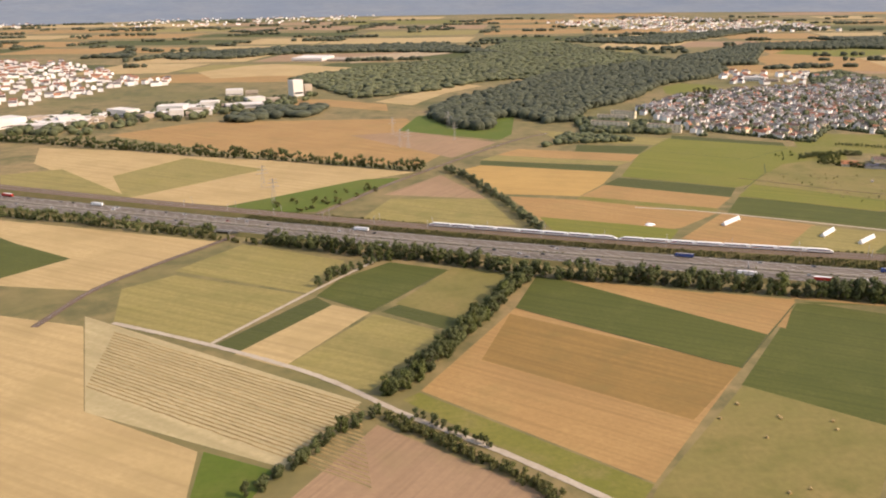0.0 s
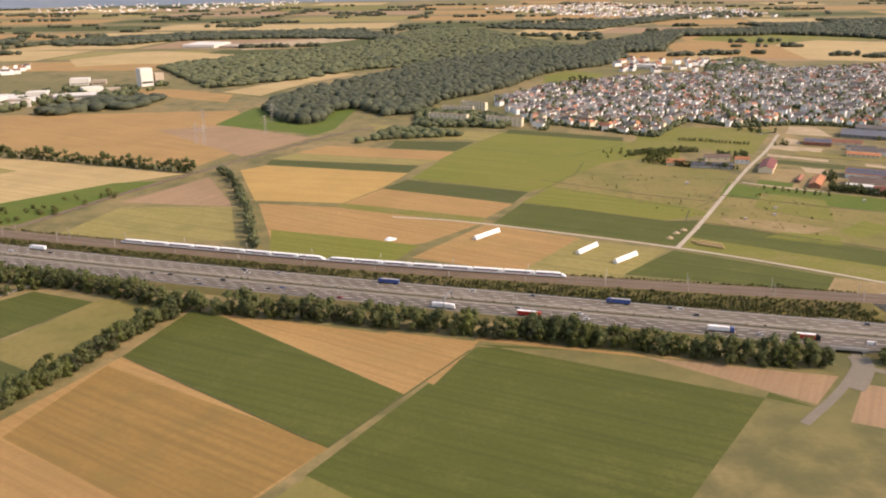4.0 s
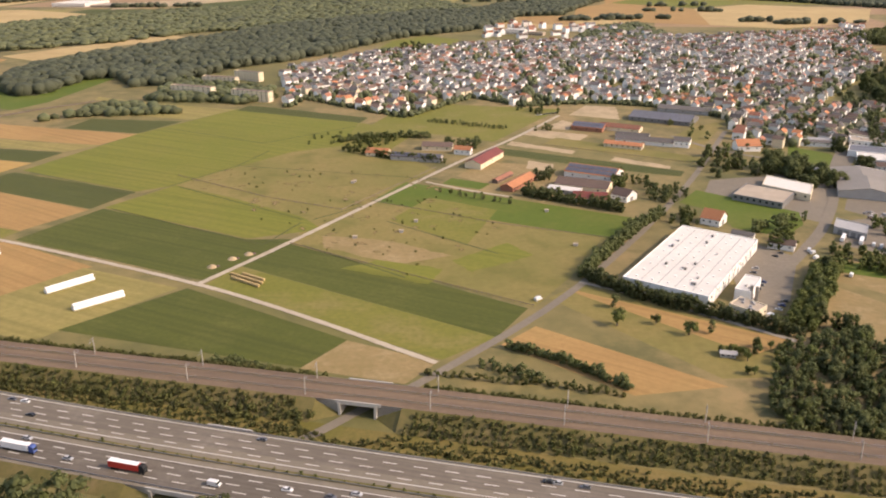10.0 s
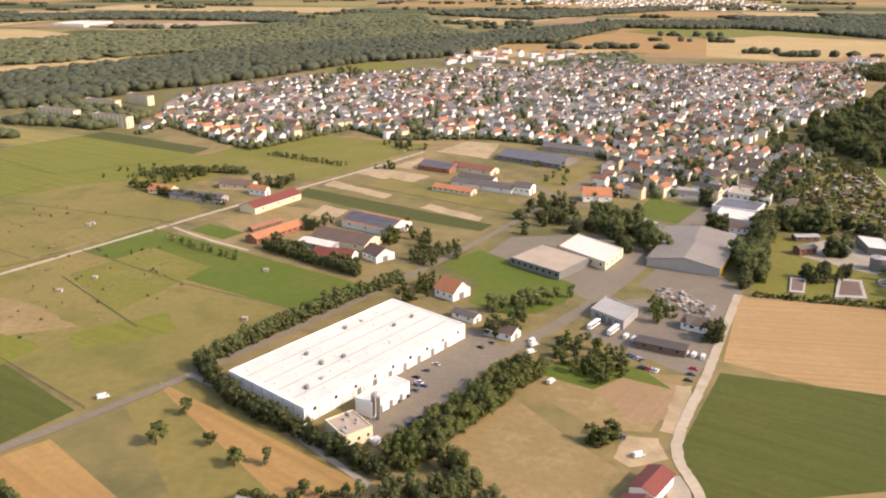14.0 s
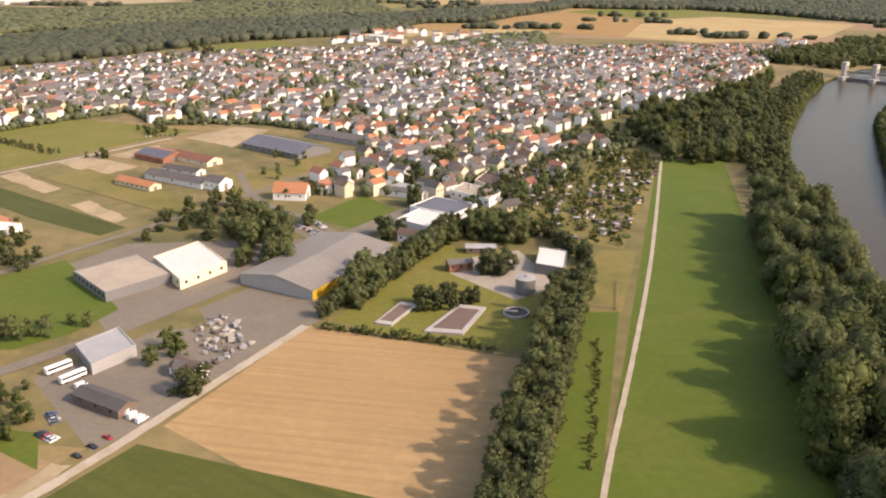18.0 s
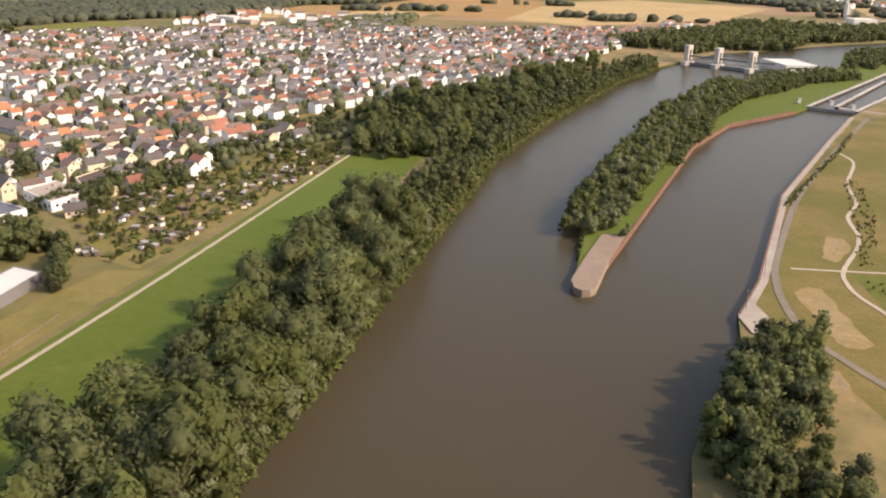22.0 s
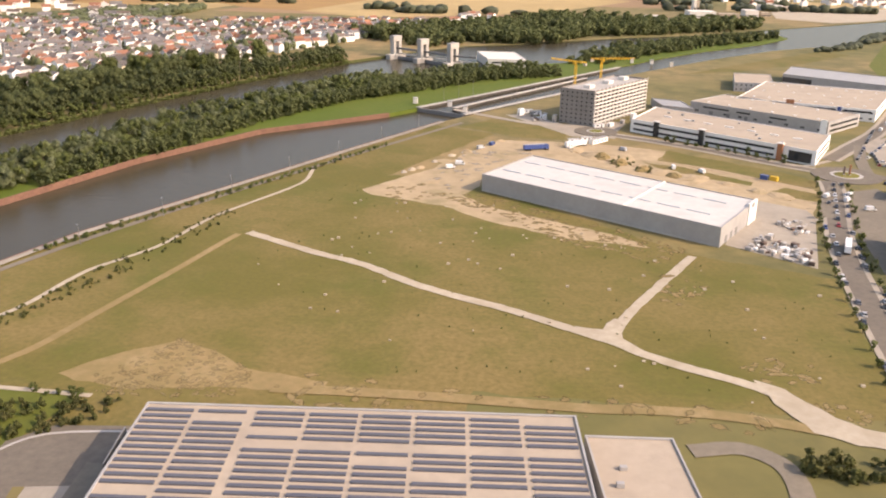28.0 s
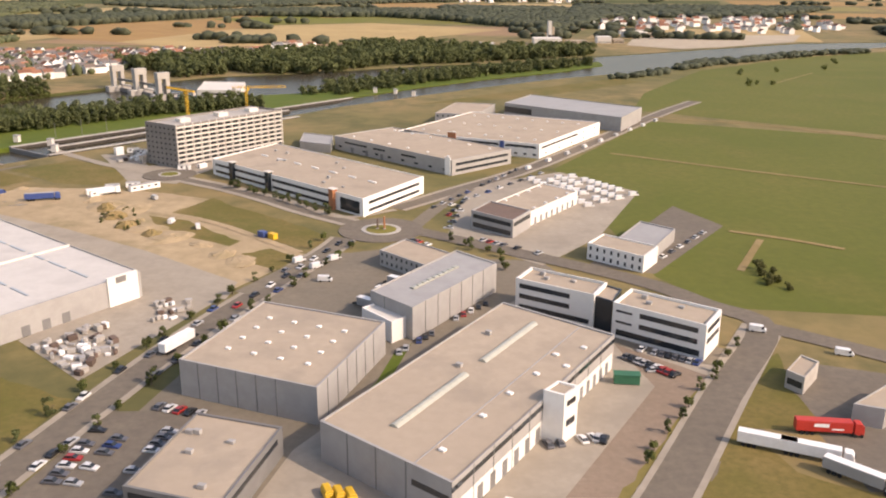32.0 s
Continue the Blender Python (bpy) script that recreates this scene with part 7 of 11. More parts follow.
patch("yard", "long sandy strip beside the maize", [(386.0, 680.1), (389.4, 688.8), (423.0, 664.0), (420.1, 656.3)], SAND, "arena")
patch("yard", "long sandy strip beside the pasture", [(438.0, 642.3), (442.0, 649.5), (467.3, 629.7), (465.1, 623.3)], SAND, "arena")
road("farm_track", "pale gravel farm lane", [(339.8, 601.2), (360.1, 586.1), (379.6, 574.5)], 1.8, GRAVEL)
patch("garden", "mown green lawn beside the orange-roofed house", [(454.0, 564.4), (467.8, 584.2), (479.9, 572.5), (498.8, 553.0), (502.3, 549.0), (497.5, 532.2), (488.1, 521.7), (477.5, 520.7), (466.6, 529.0), (468.3, 548.4)], LUSH, "garden")
patch("field", "green maize strip between the stables", [(376.4, 659.0), (380.1, 672.6), (471.8, 618.9), (466.9, 608.6), (434.6, 623.6)], MAIZE)
patch("field", "pasture beside the stables", [(405.6, 678.7), (417.0, 697.9), (493.5, 646.2), (485.7, 631.6)], DRY)
patch("field", "pasture behind the riding hall", [(477.9, 686.5), (507.9, 727.3), (533.7, 744.0), (494.1, 666.2)], DRY)

# the white warehouse
wob, wu, wv, wz = hall("warehouse", "large white flat-roofed warehouse beside a hedge", (407.3, 464.4), (442.7, 518.9), (466.6, 501.0), 4.6, WHITE, ROOF_WHITE, "warehouse", skylights=[(0.06 + 0.11 * i, 0.12 + 0.19 * j) for i in range(9) for j in range(5)], sky_size=(0.8, 0.8), windows=((2, 9, 1, 1.0, 0.9, 2.6),), doors=((2, 7, 0.1, 0.75, 1.5, 2.2),), ribs=4.0, units=5)
hall("annex", "white office annex with roof ventilators", (436.9, 443.4), (442.9, 436.0), (448.5, 441.5), 3.6, CREAM, ROOF_PALE, "annex", windows=((1, 3, 1, 0.7, 0.8, 1.4),), units=8)
hall("loading_bay", "white loading bay on the warehouse side", (442.2, 454.0), (450.0, 466.5), (454.5, 463.5), 4.2, WHITE, ROOF_WHITE, "loading bay", doors=((2, 3, 0.1, 0.9, 1.3, 2.0),), units=2)
for k, p in enumerate(((447.0, 452.0), (448.4, 450.8))):
    si = empty("silo", "tall shiny metal silo beside the warehouse", "silo", "silos", at=Matrix.Translation((*p, 0)))
    part("body", cyl(0.55, 0.6, 6.0, 14), STEEL, si)
    part("cone", cyl(0.2, 0.0, 0.6, 14, 0.55), STEEL, si)
    part("cap", cyl(0.55, 6.0, 6.3, 14, 0.1), STEEL, si)

seam = mesh_of(box(0, -0.12, 0, wu.length * 0.94, 0.12, 0.07), "roof_seam", SHEET)
for f in (0.2, 0.4, 0.6, 0.8):
    part("roof_seam", seam, None, wob, "grey gutter seam in the roof").matrix_local = frame_at(wu * 0.03 + wv * f, wu.normalized(), square(wu.normalized(), wv), wz)
rr = random.Random(3)
for k in range(7):
    p = wu * rr.uniform(0.1, 0.9) + wv * rr.uniform(0.1, 0.9)
    part("roof_vent", box(-0.5, -0.4, 0, 0.5, 0.4, 0.9, 0.08), SHEET_DARK, wob, "dark roof ventilator").matrix_local = frame_at(p, wu.normalized(), square(wu.normalized(), wv), wz)

# apartment blocks on the village edge
for a, b in (((147.0, 850.3), (180.5, 835.9)), ((196.9, 829.0), (226.4, 815.6)), ((160.4, 892.1), (188.7, 882.5)), ((179.8, 922.3), (202.4, 908.2))):
    a, b = Vector(a), Vector(b)
    u = (b - a).normalized()
    hall("apartment_block", "four-storey cream apartment block with balconies", a, b, b + Vector((-u.y, u.x)) * 6, 7.5, CREAM, TILE_BROWN, "apartments", windows=((0, 8, 4, 0.9, 0.8, 0.9), (1, 2, 4, 0.8, 0.8, 0.9)))

# allotment gardens
rng = random.Random(21)
plot = [(622.1, 628.0), (644.9, 618.9), (653.2, 661.1), (669.2, 728.3), (642.1, 731.5), (621.5, 680.0)]
patch("garden", "allotment gardens with beds and paths", plot, DRY, "gardens")
xs, ys = [p[0] for p in plot], [p[1] for p in plot]
HUT = [(mesh_of(box(-0.9, -0.7, 0, 0.9, 0.7, 1.2), "garden_hut", m), mesh_of(prism([(-1.1, -0.85), (1.1, -0.85), (1.1, 0.85), (-1.1, 0.85)], 1.2, 1.42), "roof", r)) for m, r in ((BARK, TILE_BROWN), (WHITE, TILE_GREY), (TILE_BROWN, SHEET), (CREAM, TILE_BROWN))]
made = 0
while made < 85:
    p = (rng.uniform(min(xs), max(xs)), rng.uniform(min(ys), max(ys)))
    if inside(p, plot):
        made += 1
        body, roof = HUT[made % 4]
        ob = thing("garden_hut", body, None, "small garden hut in an allotment", "hut", "allotment huts", at=Matrix.Translation((*p, 0)) @ Matrix.Rotation(rng.random() * 3, 4, "Z"))
        part("roof", roof, None, ob)
crowns(SMALL, patch_places(plot, 230, 51), "fruit trees and bushes of the allotments", "garden_bushes", "bushes", LEAFY, 51, 0.6)
beds = bmesh.new()
for _ in range(260):
    p = (rng.uniform(min(xs), max(xs)), rng.uniform(min(ys), max(ys)))
    if inside(p, plot):
        w_, l_ = rng.uniform(0.4, 1.2), rng.uniform(0.6, 2.2)
        add_box(beds, p[0] - w_, p[1] - l_, 0, p[0] + w_, p[1] + l_, rng.uniform(0.25, 0.6))
thing("garden_beds", beds, LEAFY, "vegetable beds and low hedges of the allotments", "garden beds", kind="stuff")


plot2 = [(642.1, 731.5), (669.2, 728.3), (672.0, 750.0), (668.0, 766.0), (650.0, 762.0), (636.0, 742.0)]
patch("garden", "allotment gardens beside the riverside wood", plot2, DRY, "gardens")
for k, p in enumerate(patch_places(plot2, 16, 54)):
    body, roof = HUT[k % 4]
    ob = thing("garden_hut", body, None, "small garden hut in an allotment", "hut", "allotment huts", at=Matrix.Translation((*p, 0)) @ Matrix.Rotation(0.4 * k, 4, "Z"))
    part("roof", roof, None, ob)
crowns(SMALL, patch_places(plot2, 110, 55), "fruit trees and bushes of the allotments", "garden_bushes", "bushes", LEAFY, 55, 0.75)
crowns(MIDFAR, patch_places([(632.0, 745.0), (648.0, 770.0), (664.0, 775.0), (662.0, 812.0), (652.0, 830.0), (628.0, 790.0)], 42, 56), "dark trees between the village and the gardens", "garden_trees", "trees", LEAFDARK, 56, 0.75)

# ---- business park: ground ----
patch("yard", "grey asphalt ground between the business park halls", [(1032.4, 791.3), (1044.3, 791.0), (1082.3, 790.6), (1100.0, 753.3), (1113.7, 746.8), (1113.8, 715.3), (1087.5, 671.7), (1028.4, 663.5), (1020.7, 678.8), (1024.2, 718.0)], ASPHALT, "yard")
patch("yard", "asphalt car park beside the street", [(1016.1, 672.1), (1019.5, 712.9), (1034.2, 715.2), (1033.3, 693.2), (1046.9, 690.7), (1048.1, 670.1), (1018.1, 666.0)], TARMAC, "car park")
patch("yard", "asphalt car park with many cars", [(1019.7, 713.5), (1046.3, 706.6), (1039.3, 647.1), (1025.0, 622.0), (1005.5, 619.4), (1015.9, 672.3)], TARMAC, "car park")
patch("yard", "pale paved loading yard of the big hall", [(1074.4, 695.1), (1091.9, 738.9), (1094.8, 746.2), (1111.2, 739.1), (1095.4, 697.6)], PAVING, "yard")
patch("yard", "paved yard between the halls", [(1049.3, 679.1), (1047.3, 690.7), (1049.1, 705.6), (1056.6, 723.0), (1079.4, 769.9), (1070.4, 682.1)], PAVING, "yard")
patch("yard", "concrete vehicle yard with parked vans", [(1059.5, 806.2), (1060.8, 859.3), (1088.3, 882.5), (1110.9, 858.8), (1096.4, 810.9), (1082.7, 787.6)], PAVING, "yard")
patch("yard", "dark asphalt yard beside the small office", [(1092.6, 788.9), (1118.6, 843.5), (1128.7, 825.0), (1106.8, 785.0)], TARMAC, "yard")
patch("yard", "asphalt yard between hall and offices", [(1026.8, 769.7), (1036.6, 789.9), (1047.4, 795.6), (1051.7, 762.9), (1045.1, 762.1)], ASPHALT, "yard")
patch("yard", "truck park with dark asphalt", [(1119.2, 731.9), (1124.7, 742.9), (1148.2, 737.3), (1134.0, 704.5), (1123.2, 704.4)], TARMAC, "truck park")
patch("yard", "pale hard standing full of building material", [(992.0, 735.4), (1004.3, 768.5), (1020.7, 762.9), (1010.3, 721.8)], PAVING, "yard")
patch("grass_plot", "dry grass plot beside the lock", [(913.8, 861.4), (925.4, 878.9), (949.4, 867.9), (957.1, 862.3), (953.4, 845.6), (936.0, 847.6)], ROUGH, "lawn")
blotches("sandy worn strip along the hall", [(913.6, 769.4), (933.2, 767.4), (983.1, 730.4), (974.9, 718.1), (954.3, 730.4)], 330, 0.75, WORN, 3)
road("dirt_road", "sandy worn track beside the distribution hall", [(904.7, 650.2), (925.2, 651.2), (943.5, 651.3), (956.9, 651.2), (964.3, 652.0), (974.2, 652.2), (981.3, 651.5), (987.3, 650.6), (990.8, 649.6)], 2.8, WORN)
blotches("sandy worn ground beside the distribution hall", [(901.8, 656.3), (924.5, 654.7), (979.1, 654.0), (990.8, 652.8), (989.1, 646.1), (969.6, 648.5), (906.2, 645.5)], 60, 1.0, WORN, 4)
patch("bare_patch", "wide gravel mouth of the site road", [(984.1, 665.0), (988.6, 662.4), (994.5, 653.8), (997.9, 651.0), (1007.4, 650.1), (1005.5, 645.3), (995.2, 645.6), (989.8, 648.8), (985.9, 657.1)], GRAVEL, "road", z=0.17)
for k, (oval, core) in enumerate((([(815.3, 627.1), (819.8, 631.4), (823.1, 630.3), (823.6, 606.9), (824.7, 598.0), (820.9, 594.7), (816.3, 598.4)], [(818.0, 625.1), (821.5, 627.7), (821.8, 606.7), (821.6, 598.4), (818.4, 598.7)]), ([(829.7, 654.6), (837.2, 674.9), (841.9, 672.5), (840.5, 662.7), (832.7, 651.3)], [(832.4, 657.7), (837.4, 671.0), (840.5, 670.2), (838.7, 662.5), (833.9, 655.2)]), ([(808.4, 582.7), (812.2, 584.5), (813.1, 578.7), (812.1, 570.8), (809.0, 571.5)], [(809.8, 581.6), (812.0, 582.6), (812.3, 578.6), (810.7, 573.8)]))):
    patch("bare_patch", "bare worn oval in the park meadow", oval, WORN, "bare ground")
    blotches("pale rubble lying on the bare oval", core, 45, 0.28, PAVING, 50 + k, "rubble")
patch("bare_patch", "bare sandy ground behind the cross path", [(867.6, 650.2), (876.5, 660.0), (883.1, 665.2), (890.3, 661.9), (896.8, 656.6), (913.8, 653.7), (913.0, 650.4), (895.6, 649.2), (879.2, 646.6)], WORN, "bare ground")
blotches("worn sandy ground beside the cross path", [(873.8, 650.0), (883.3, 666.0), (891.1, 662.2), (901.5, 653.8), (898.8, 646.4), (877.4, 644.4)], 260, 0.55, WORN, 54)
road("dirt_road", "worn earth track across the meadow", [(873.3, 723.9), (871.3, 715.0), (868.8, 702.4), (866.0, 689.9), (862.2, 673.1), (859.0, 658.8), (854.7, 649.6)], 1.9, WORN)
patch("truck_lane", "dark asphalt access lane of the distribution hall", [(871.5, 629.4), (876.2, 634.5), (894.0, 636.9), (891.1, 620.9), (878.9, 619.3), (887.3, 574.7), (876.2, 573.3), (872.3, 610.4)], TARMAC, "road")
patch("truck_dock", "pale concrete loading dock", [(880.5, 619.5), (890.7, 621.3), (896.3, 590.8), (898.1, 570.8), (887.5, 569.5)], PAVING, "yard")
patch("truck_park", "asphalt truck park with white bays", [(854.9, 599.2), (864.6, 610.4), (868.1, 612.2), (865.9, 572.0), (848.3, 569.7)], TARMAC, "truck park")
patch("grass_plot", "grass oval inside the orange stack", [(854.7, 602.6), (854.2, 614.9), (859.7, 617.8), (864.2, 615.2), (863.6, 610.2)], LUSH, "lawn")
thing("bay_lines", ribbon_bm([Vector((853.1, 588.8)), Vector((863.4, 598.7))], -0.08, 0.08, 0.16), LINE, "white parking bay line", "road marking", kind="structure")
for p, q in (((851.9, 584.4), (863.3, 593.9)), ((854.7, 592.0), (864.0, 603.0)), ((876.8, 618.0), (878.9, 585.8))):
    thing("bay_lines", ribbon_bm([Vector(p), Vector(q)], -0.08, 0.08, 0.16), LINE, "white parking bay line", "road marking", kind="structure")

# ---- business park: buildings ----
ROOF_GREY = mat("grey_roof_sheeting", (0.56, 0.53, 0.49), (0.52, 0.49, 0.455), (0.48, 0.455, 0.42), big=0.05, fine=0.5, d=(0.44, 0.415, 0.385), mid=0.1, much=0.7)
grid = lambda n, m, s0=0.1, s1=0.9: [(s0 + (s1 - s0) * i / max(n - 1, 1), 0.15 + 0.7 * j / max(m - 1, 1)) for i in range(n) for j in range(m)]
ROOFLIGHT_ = mat("blue_grey_rooflight", (0.36, 0.4, 0.43), (0.32, 0.36, 0.39), (0.3, 0.33, 0.36), big=0.3, fine=1.0, rough=0.35)
LONG = hall("warehouse", "long grey warehouse with a white ribbed roof", (929.5, 772.7), (990.2, 733.1), (1004.0, 758.8), 5.2, SHEET, ROOF_GREY, "warehouse", skylights=[(0.07 + 0.115 * i, f) for i in range(8) for f in (0.3, 0.72)], sky_size=(6.4, 0.55), sky_mat=ROOFLIGHT_, sky_h=0.16, doors=((1, 3, 0.1, 0.5, 1.6, 2.0),))
lh, lu, lv, lz = LONG
part("fire_wall", box(0, -0.25, 0, lv.length, 0.25, 0.4), ROOF_WHITE, lh, "white fire wall across the roof").matrix_local = frame_at(lu * 0.63, lv.normalized(), square(lv.normalized(), lu), lz)
fp = part("sign_wall", box(lv.length * 0.74, -0.3, 0, lv.length * 0.97, 0.3, 5.8), WHITE, lh, "white end wall with a dark sign")
fp.matrix_local = frame_at(lu, lv.normalized(), square(lv.normalized(), lu), 0)
part("sign", box(lv.length * 0.8, 0.3, 4.4, lv.length * 0.88, 0.36, 5.6), SHEET_DARK, fp, "dark square sign")
part("base_course", box(0, 0.0, 0, lu.length, 0.05, 0.5), CONCRETE, lh, "pale concrete base course").matrix_local = frame_at(Vector((0, 0)), lu.normalized(), -square(lu.normalized(), lv), 0)
ob, u, v, z = hall("warehouse", "grey distribution hall with rows of solar panels", (892.7, 631.9), (953.4, 637.0), tuple(Vector((953.4, 637.0)) + 2.4 * (Vector((956.3, 610.0)) - Vector((953.4, 637.0)))), 7.0, SHEET, ROOF_PALE, "warehouse", ribs=6.0, bands=((3, 0.0, 0.95, 0.2, 2.0),))
corner = Vector((892.7, 631.9))
un, vn = u.normalized(), v.normalized()
patch("yard", "grey concrete loading yard along the hall front", [tuple((corner + p)[:2]) for p in (vn * 5.5 - un * 0.5, v - un * 0.5, v - un * 7.5, vn * 5.5 - un * 7.5)], ASPHALT, "yard", z=0.19)
strip = mesh_of(box(0, 0, 0, u.length / 8 - 0.9, 0.62, 0.24), "solar_panel", PANEL)
nrows = max(4, int(v.length / 1.55))
for i in range(8):
    for j in range(1, nrows - 1):
        if (i * 7 + j * 3) % 13 and j < 42 and (i < 2 or j % 12 != 6):
            part("solar_panel", strip, None, ob, "row of dark solar panels").matrix_local = frame_at(u * ((i + (0.06 if i < 2 else 0.16)) / 8.15) + v * (j / nrows), u.normalized(), square(u.normalized(), v), z)
sign = empty("roof_sign", "dark fascia sign on the hall", "sign", at=Matrix.Translation((0, 0, 0)))
a, b = Vector((892.3, 626.0)), Vector((893.6, 617.3))
t = (b - a).normalized()
n = Vector((t.y, -t.x)) if Vector((t.y, -t.x)).dot(Vector((-1, -0.5))) > 0 else Vector((-t.y, t.x))
part("panel", box(0, 0.1, 4.6, (b - a).length, 0.3, 6.4), SHEET_DARK, sign).matrix_local = frame_at(a, t, n, 0)
for k in range(4):
    part("bar", box(0.25 * (b - a).length * k + 0.25, 0.3, 5.0, 0.25 * (b - a).length * k + 0.8, 0.36, 6.0), FILM, sign, "pale plain bar").matrix_local = frame_at(a, t, n, 0)
hall("warehouse", "lower white-roofed wing of the distribution hall", (954.7, 635.3), (966.9, 636.3), (969.0, 620.7), 5.0, SHEET, ROOF_PALE, "warehouse", units=2)
# the hall with loading doors
ob, u, v, z = hall("warehouse", "large hall with pale roof and loading doors", (1053.6, 703.3), (1072.0, 691.0), (1093.9, 736.6), 6.0, SHEET, ROOF_PALE, "warehouse", doors=((1, 6, 0.1, 0.48, 1.4, 2.3), (1, 7, 0.62, 0.97, 1.2, 2.1)), skylights=[(0.78, 0.1), (0.78, 0.3), (0.78, 0.45), (0.8, 0.6), (0.78, 0.75), (0.92, 0.7), (0.9, 0.85)], sky_size=(0.9, 0.7), bands=((0, 0.72, 0.98, 3.2, 0.8), (1, 0.0, 1.0, 4.6, 0.7)), ribs=5.0, units=2)
part("dock_front", box(0.5, -0.02, 0, v.length - 0.5, 0.035, 2.9), WHITE, ob, "white dock front between the loading doors").matrix_local = frame_at(u, v.normalized(), square(v.normalized(), u), 0)
part("roof_seam", box(0.5, -0.1, 0, v.length - 0.8, 0.1, 0.06), SHEET, ob, "grey seam in the roofing").matrix_local = frame_at(u * 0.72, v.normalized(), square(v.normalized(), u), z)
ROOFLIGHT = mat("milky_rooflight", (0.42, 0.42, 0.36), (0.38, 0.38, 0.33), (0.33, 0.33, 0.28), big=0.3, fine=1.0, rough=0.35)
dome = cyl(0.8, -0.74, 0.74, 12)
bmesh.ops.rotate(dome, verts=dome.verts, cent=(0, 0, 0), matrix=Matrix.Rotation(math.pi / 2, 3, "Y"))
dome = mesh_of(dome, "skylight", ROOFLIGHT)
for t0, t1 in ((0.12, 0.45), (0.58, 0.9)):
    for k in range(12):
        part("skylight", dome, None, ob, "curved translucent skylight").matrix_local = frame_at(u * 0.4 + v * (t0 + (t1 - t0) * k / 11), v.normalized(), square(v.normalized(), u), z - 0.35)
hall("stair_tower", "white stair tower on the hall", (1082.4, 712.6), (1085.2, 711.3), (1087.2, 714.4), 7.5, WHITE, ROOF_PALE, "tower", bands=((1, 0.2, 0.8, 5.5, 0.8), (1, 0.2, 0.8, 2.4, 1.0)))
hall("warehouse", "grey hall with small domed skylights", (1028.1, 719.2), (1050.9, 712.5), (1056.3, 737.5), 6.0, SHEET, ROOF_PALE, "warehouse", skylights=[(0.2 + 0.2 * i, 0.25 + 0.17 * j) for i in range(4) for j in range(4)], sky_size=(0.8, 0.6), ribs=3.4)
hall("warehouse", "grey high-bay hall with a roof light strip", (1051.2, 751.2), (1060.0, 743.8), (1073.3, 769.8), 6.2, SHEET, SHEET, "warehouse", skylights=[(0.5, 0.25 + 0.06 * k) for k in range(9)], sky_mat=ROOFLIGHT, sky_size=(1.0, 1.3), ribs=4.0)
hall("link_building", "low white-roofed link between the halls", (1050.2, 748.2), (1056.6, 742.1), (1061.8, 749.1), 4.0, WHITE, ROOF_WHITE, "hall")
hall("office_building", "low grey office with a strip of windows", (1047.2, 783.3), (1059.4, 773.3), (1063.8, 782.2), 3.6, SHEET, ROOF_PALE, "office", windows=((0, 10, 2, 0.45, 0.7, 0.7),))
hall("office_building", "white three-storey office with dark ribbon windows", (1077.4, 760.4), (1091.6, 753.1), (1094.4, 760.0), 6.5, WHITE, ROOF_PALE, "office", parapet=0.5, bands=((0, 0.05, 0.95, 0.6, 0.9), (0, 0.05, 0.7, 2.7, 0.9), (0, 0.05, 0.7, 4.7, 0.9), (1, 0.1, 0.9, 2.7, 0.8)), units=3)
hall("stairwell", "dark glass stairwell between the office wings", (1091.7, 753.8), (1094.8, 751.4), (1096.9, 758.0), 6.0, GLASS, ROOF_PALE, "office")
hall("office_building", "white three-storey office with dark ribbon windows", (1094.7, 749.8), (1109.2, 741.0), (1113.0, 748.5), 6.5, WHITE, ROOF_PALE, "office", parapet=0.5, bands=((0, 0.05, 0.95, 0.6, 1.1), (0, 0.3, 0.92, 2.7, 0.9), (0, 0.3, 0.92, 4.7, 0.9), (0, 0.04, 0.22, 2.9, 0.4), (0, 0.04, 0.22, 4.9, 0.4), (1, 0.1, 0.9, 2.7, 0.9), (1, 0.1, 0.9, 4.7, 0.9)), units=3)
hall("office_building", "small white office with tall windows", (1092.6, 793.5), (1104.1, 785.1), (1108.1, 792.9), 3.8, WHITE, ROOF_PALE, "office", windows=((0, 8, 2, 0.5, 0.9, 0.5),))
hall("workshop", "grey workshop behind the small office", (1100.1, 800.8), (1107.7, 794.8), (1114.2, 809.6), 3.2, SHEET, SHEET, "workshop")
hall("showroom", "grey two-storey showroom with a brown roof", (1064.8, 815.2), (1075.5, 807.1), (1079.7, 817.1), 4.6, SHEET, TILE_BROWN, "showroom", bands=((0, 0.05, 0.95, 0.5, 1.2), (0, 0.05, 0.95, 2.8, 1.0), (1, 0.05, 0.95, 2.8, 1.0)))
hall("workshop", "white workshop with a pale roof behind the showroom", (1070.0, 826.9), (1079.5, 818.4), (1092.3, 842.3), 3.8, WHITE, ROOF_PALE, "workshop", doors=((1, 8, 0.05, 0.95, 1.0, 1.8),), skylights=grid(2, 4))
hall("office_hall", "long white hall with office windows and glass stairs", (979.4, 865.0), (1036.1, 821.2), (1048.4, 849.1), 5.0, WHITE, ROOF_PALE, "hall", bands=((0, 0.02, 0.4, 0.9, 0.8), (0, 0.44, 0.8, 0.9, 0.8), (0, 0.02, 0.4, 3.0, 0.8), (0, 0.44, 0.8, 3.0, 0.8), (0, 0.87, 0.98, 0.5, 3.4), (1, 0.08, 0.92, 0.9, 0.8), (1, 0.08, 0.92, 3.0, 0.8)), units=9, skylights=[(0.15 + 0.12 * k, 0.5) for k in range(7)], sky_size=(3.2, 0.5))
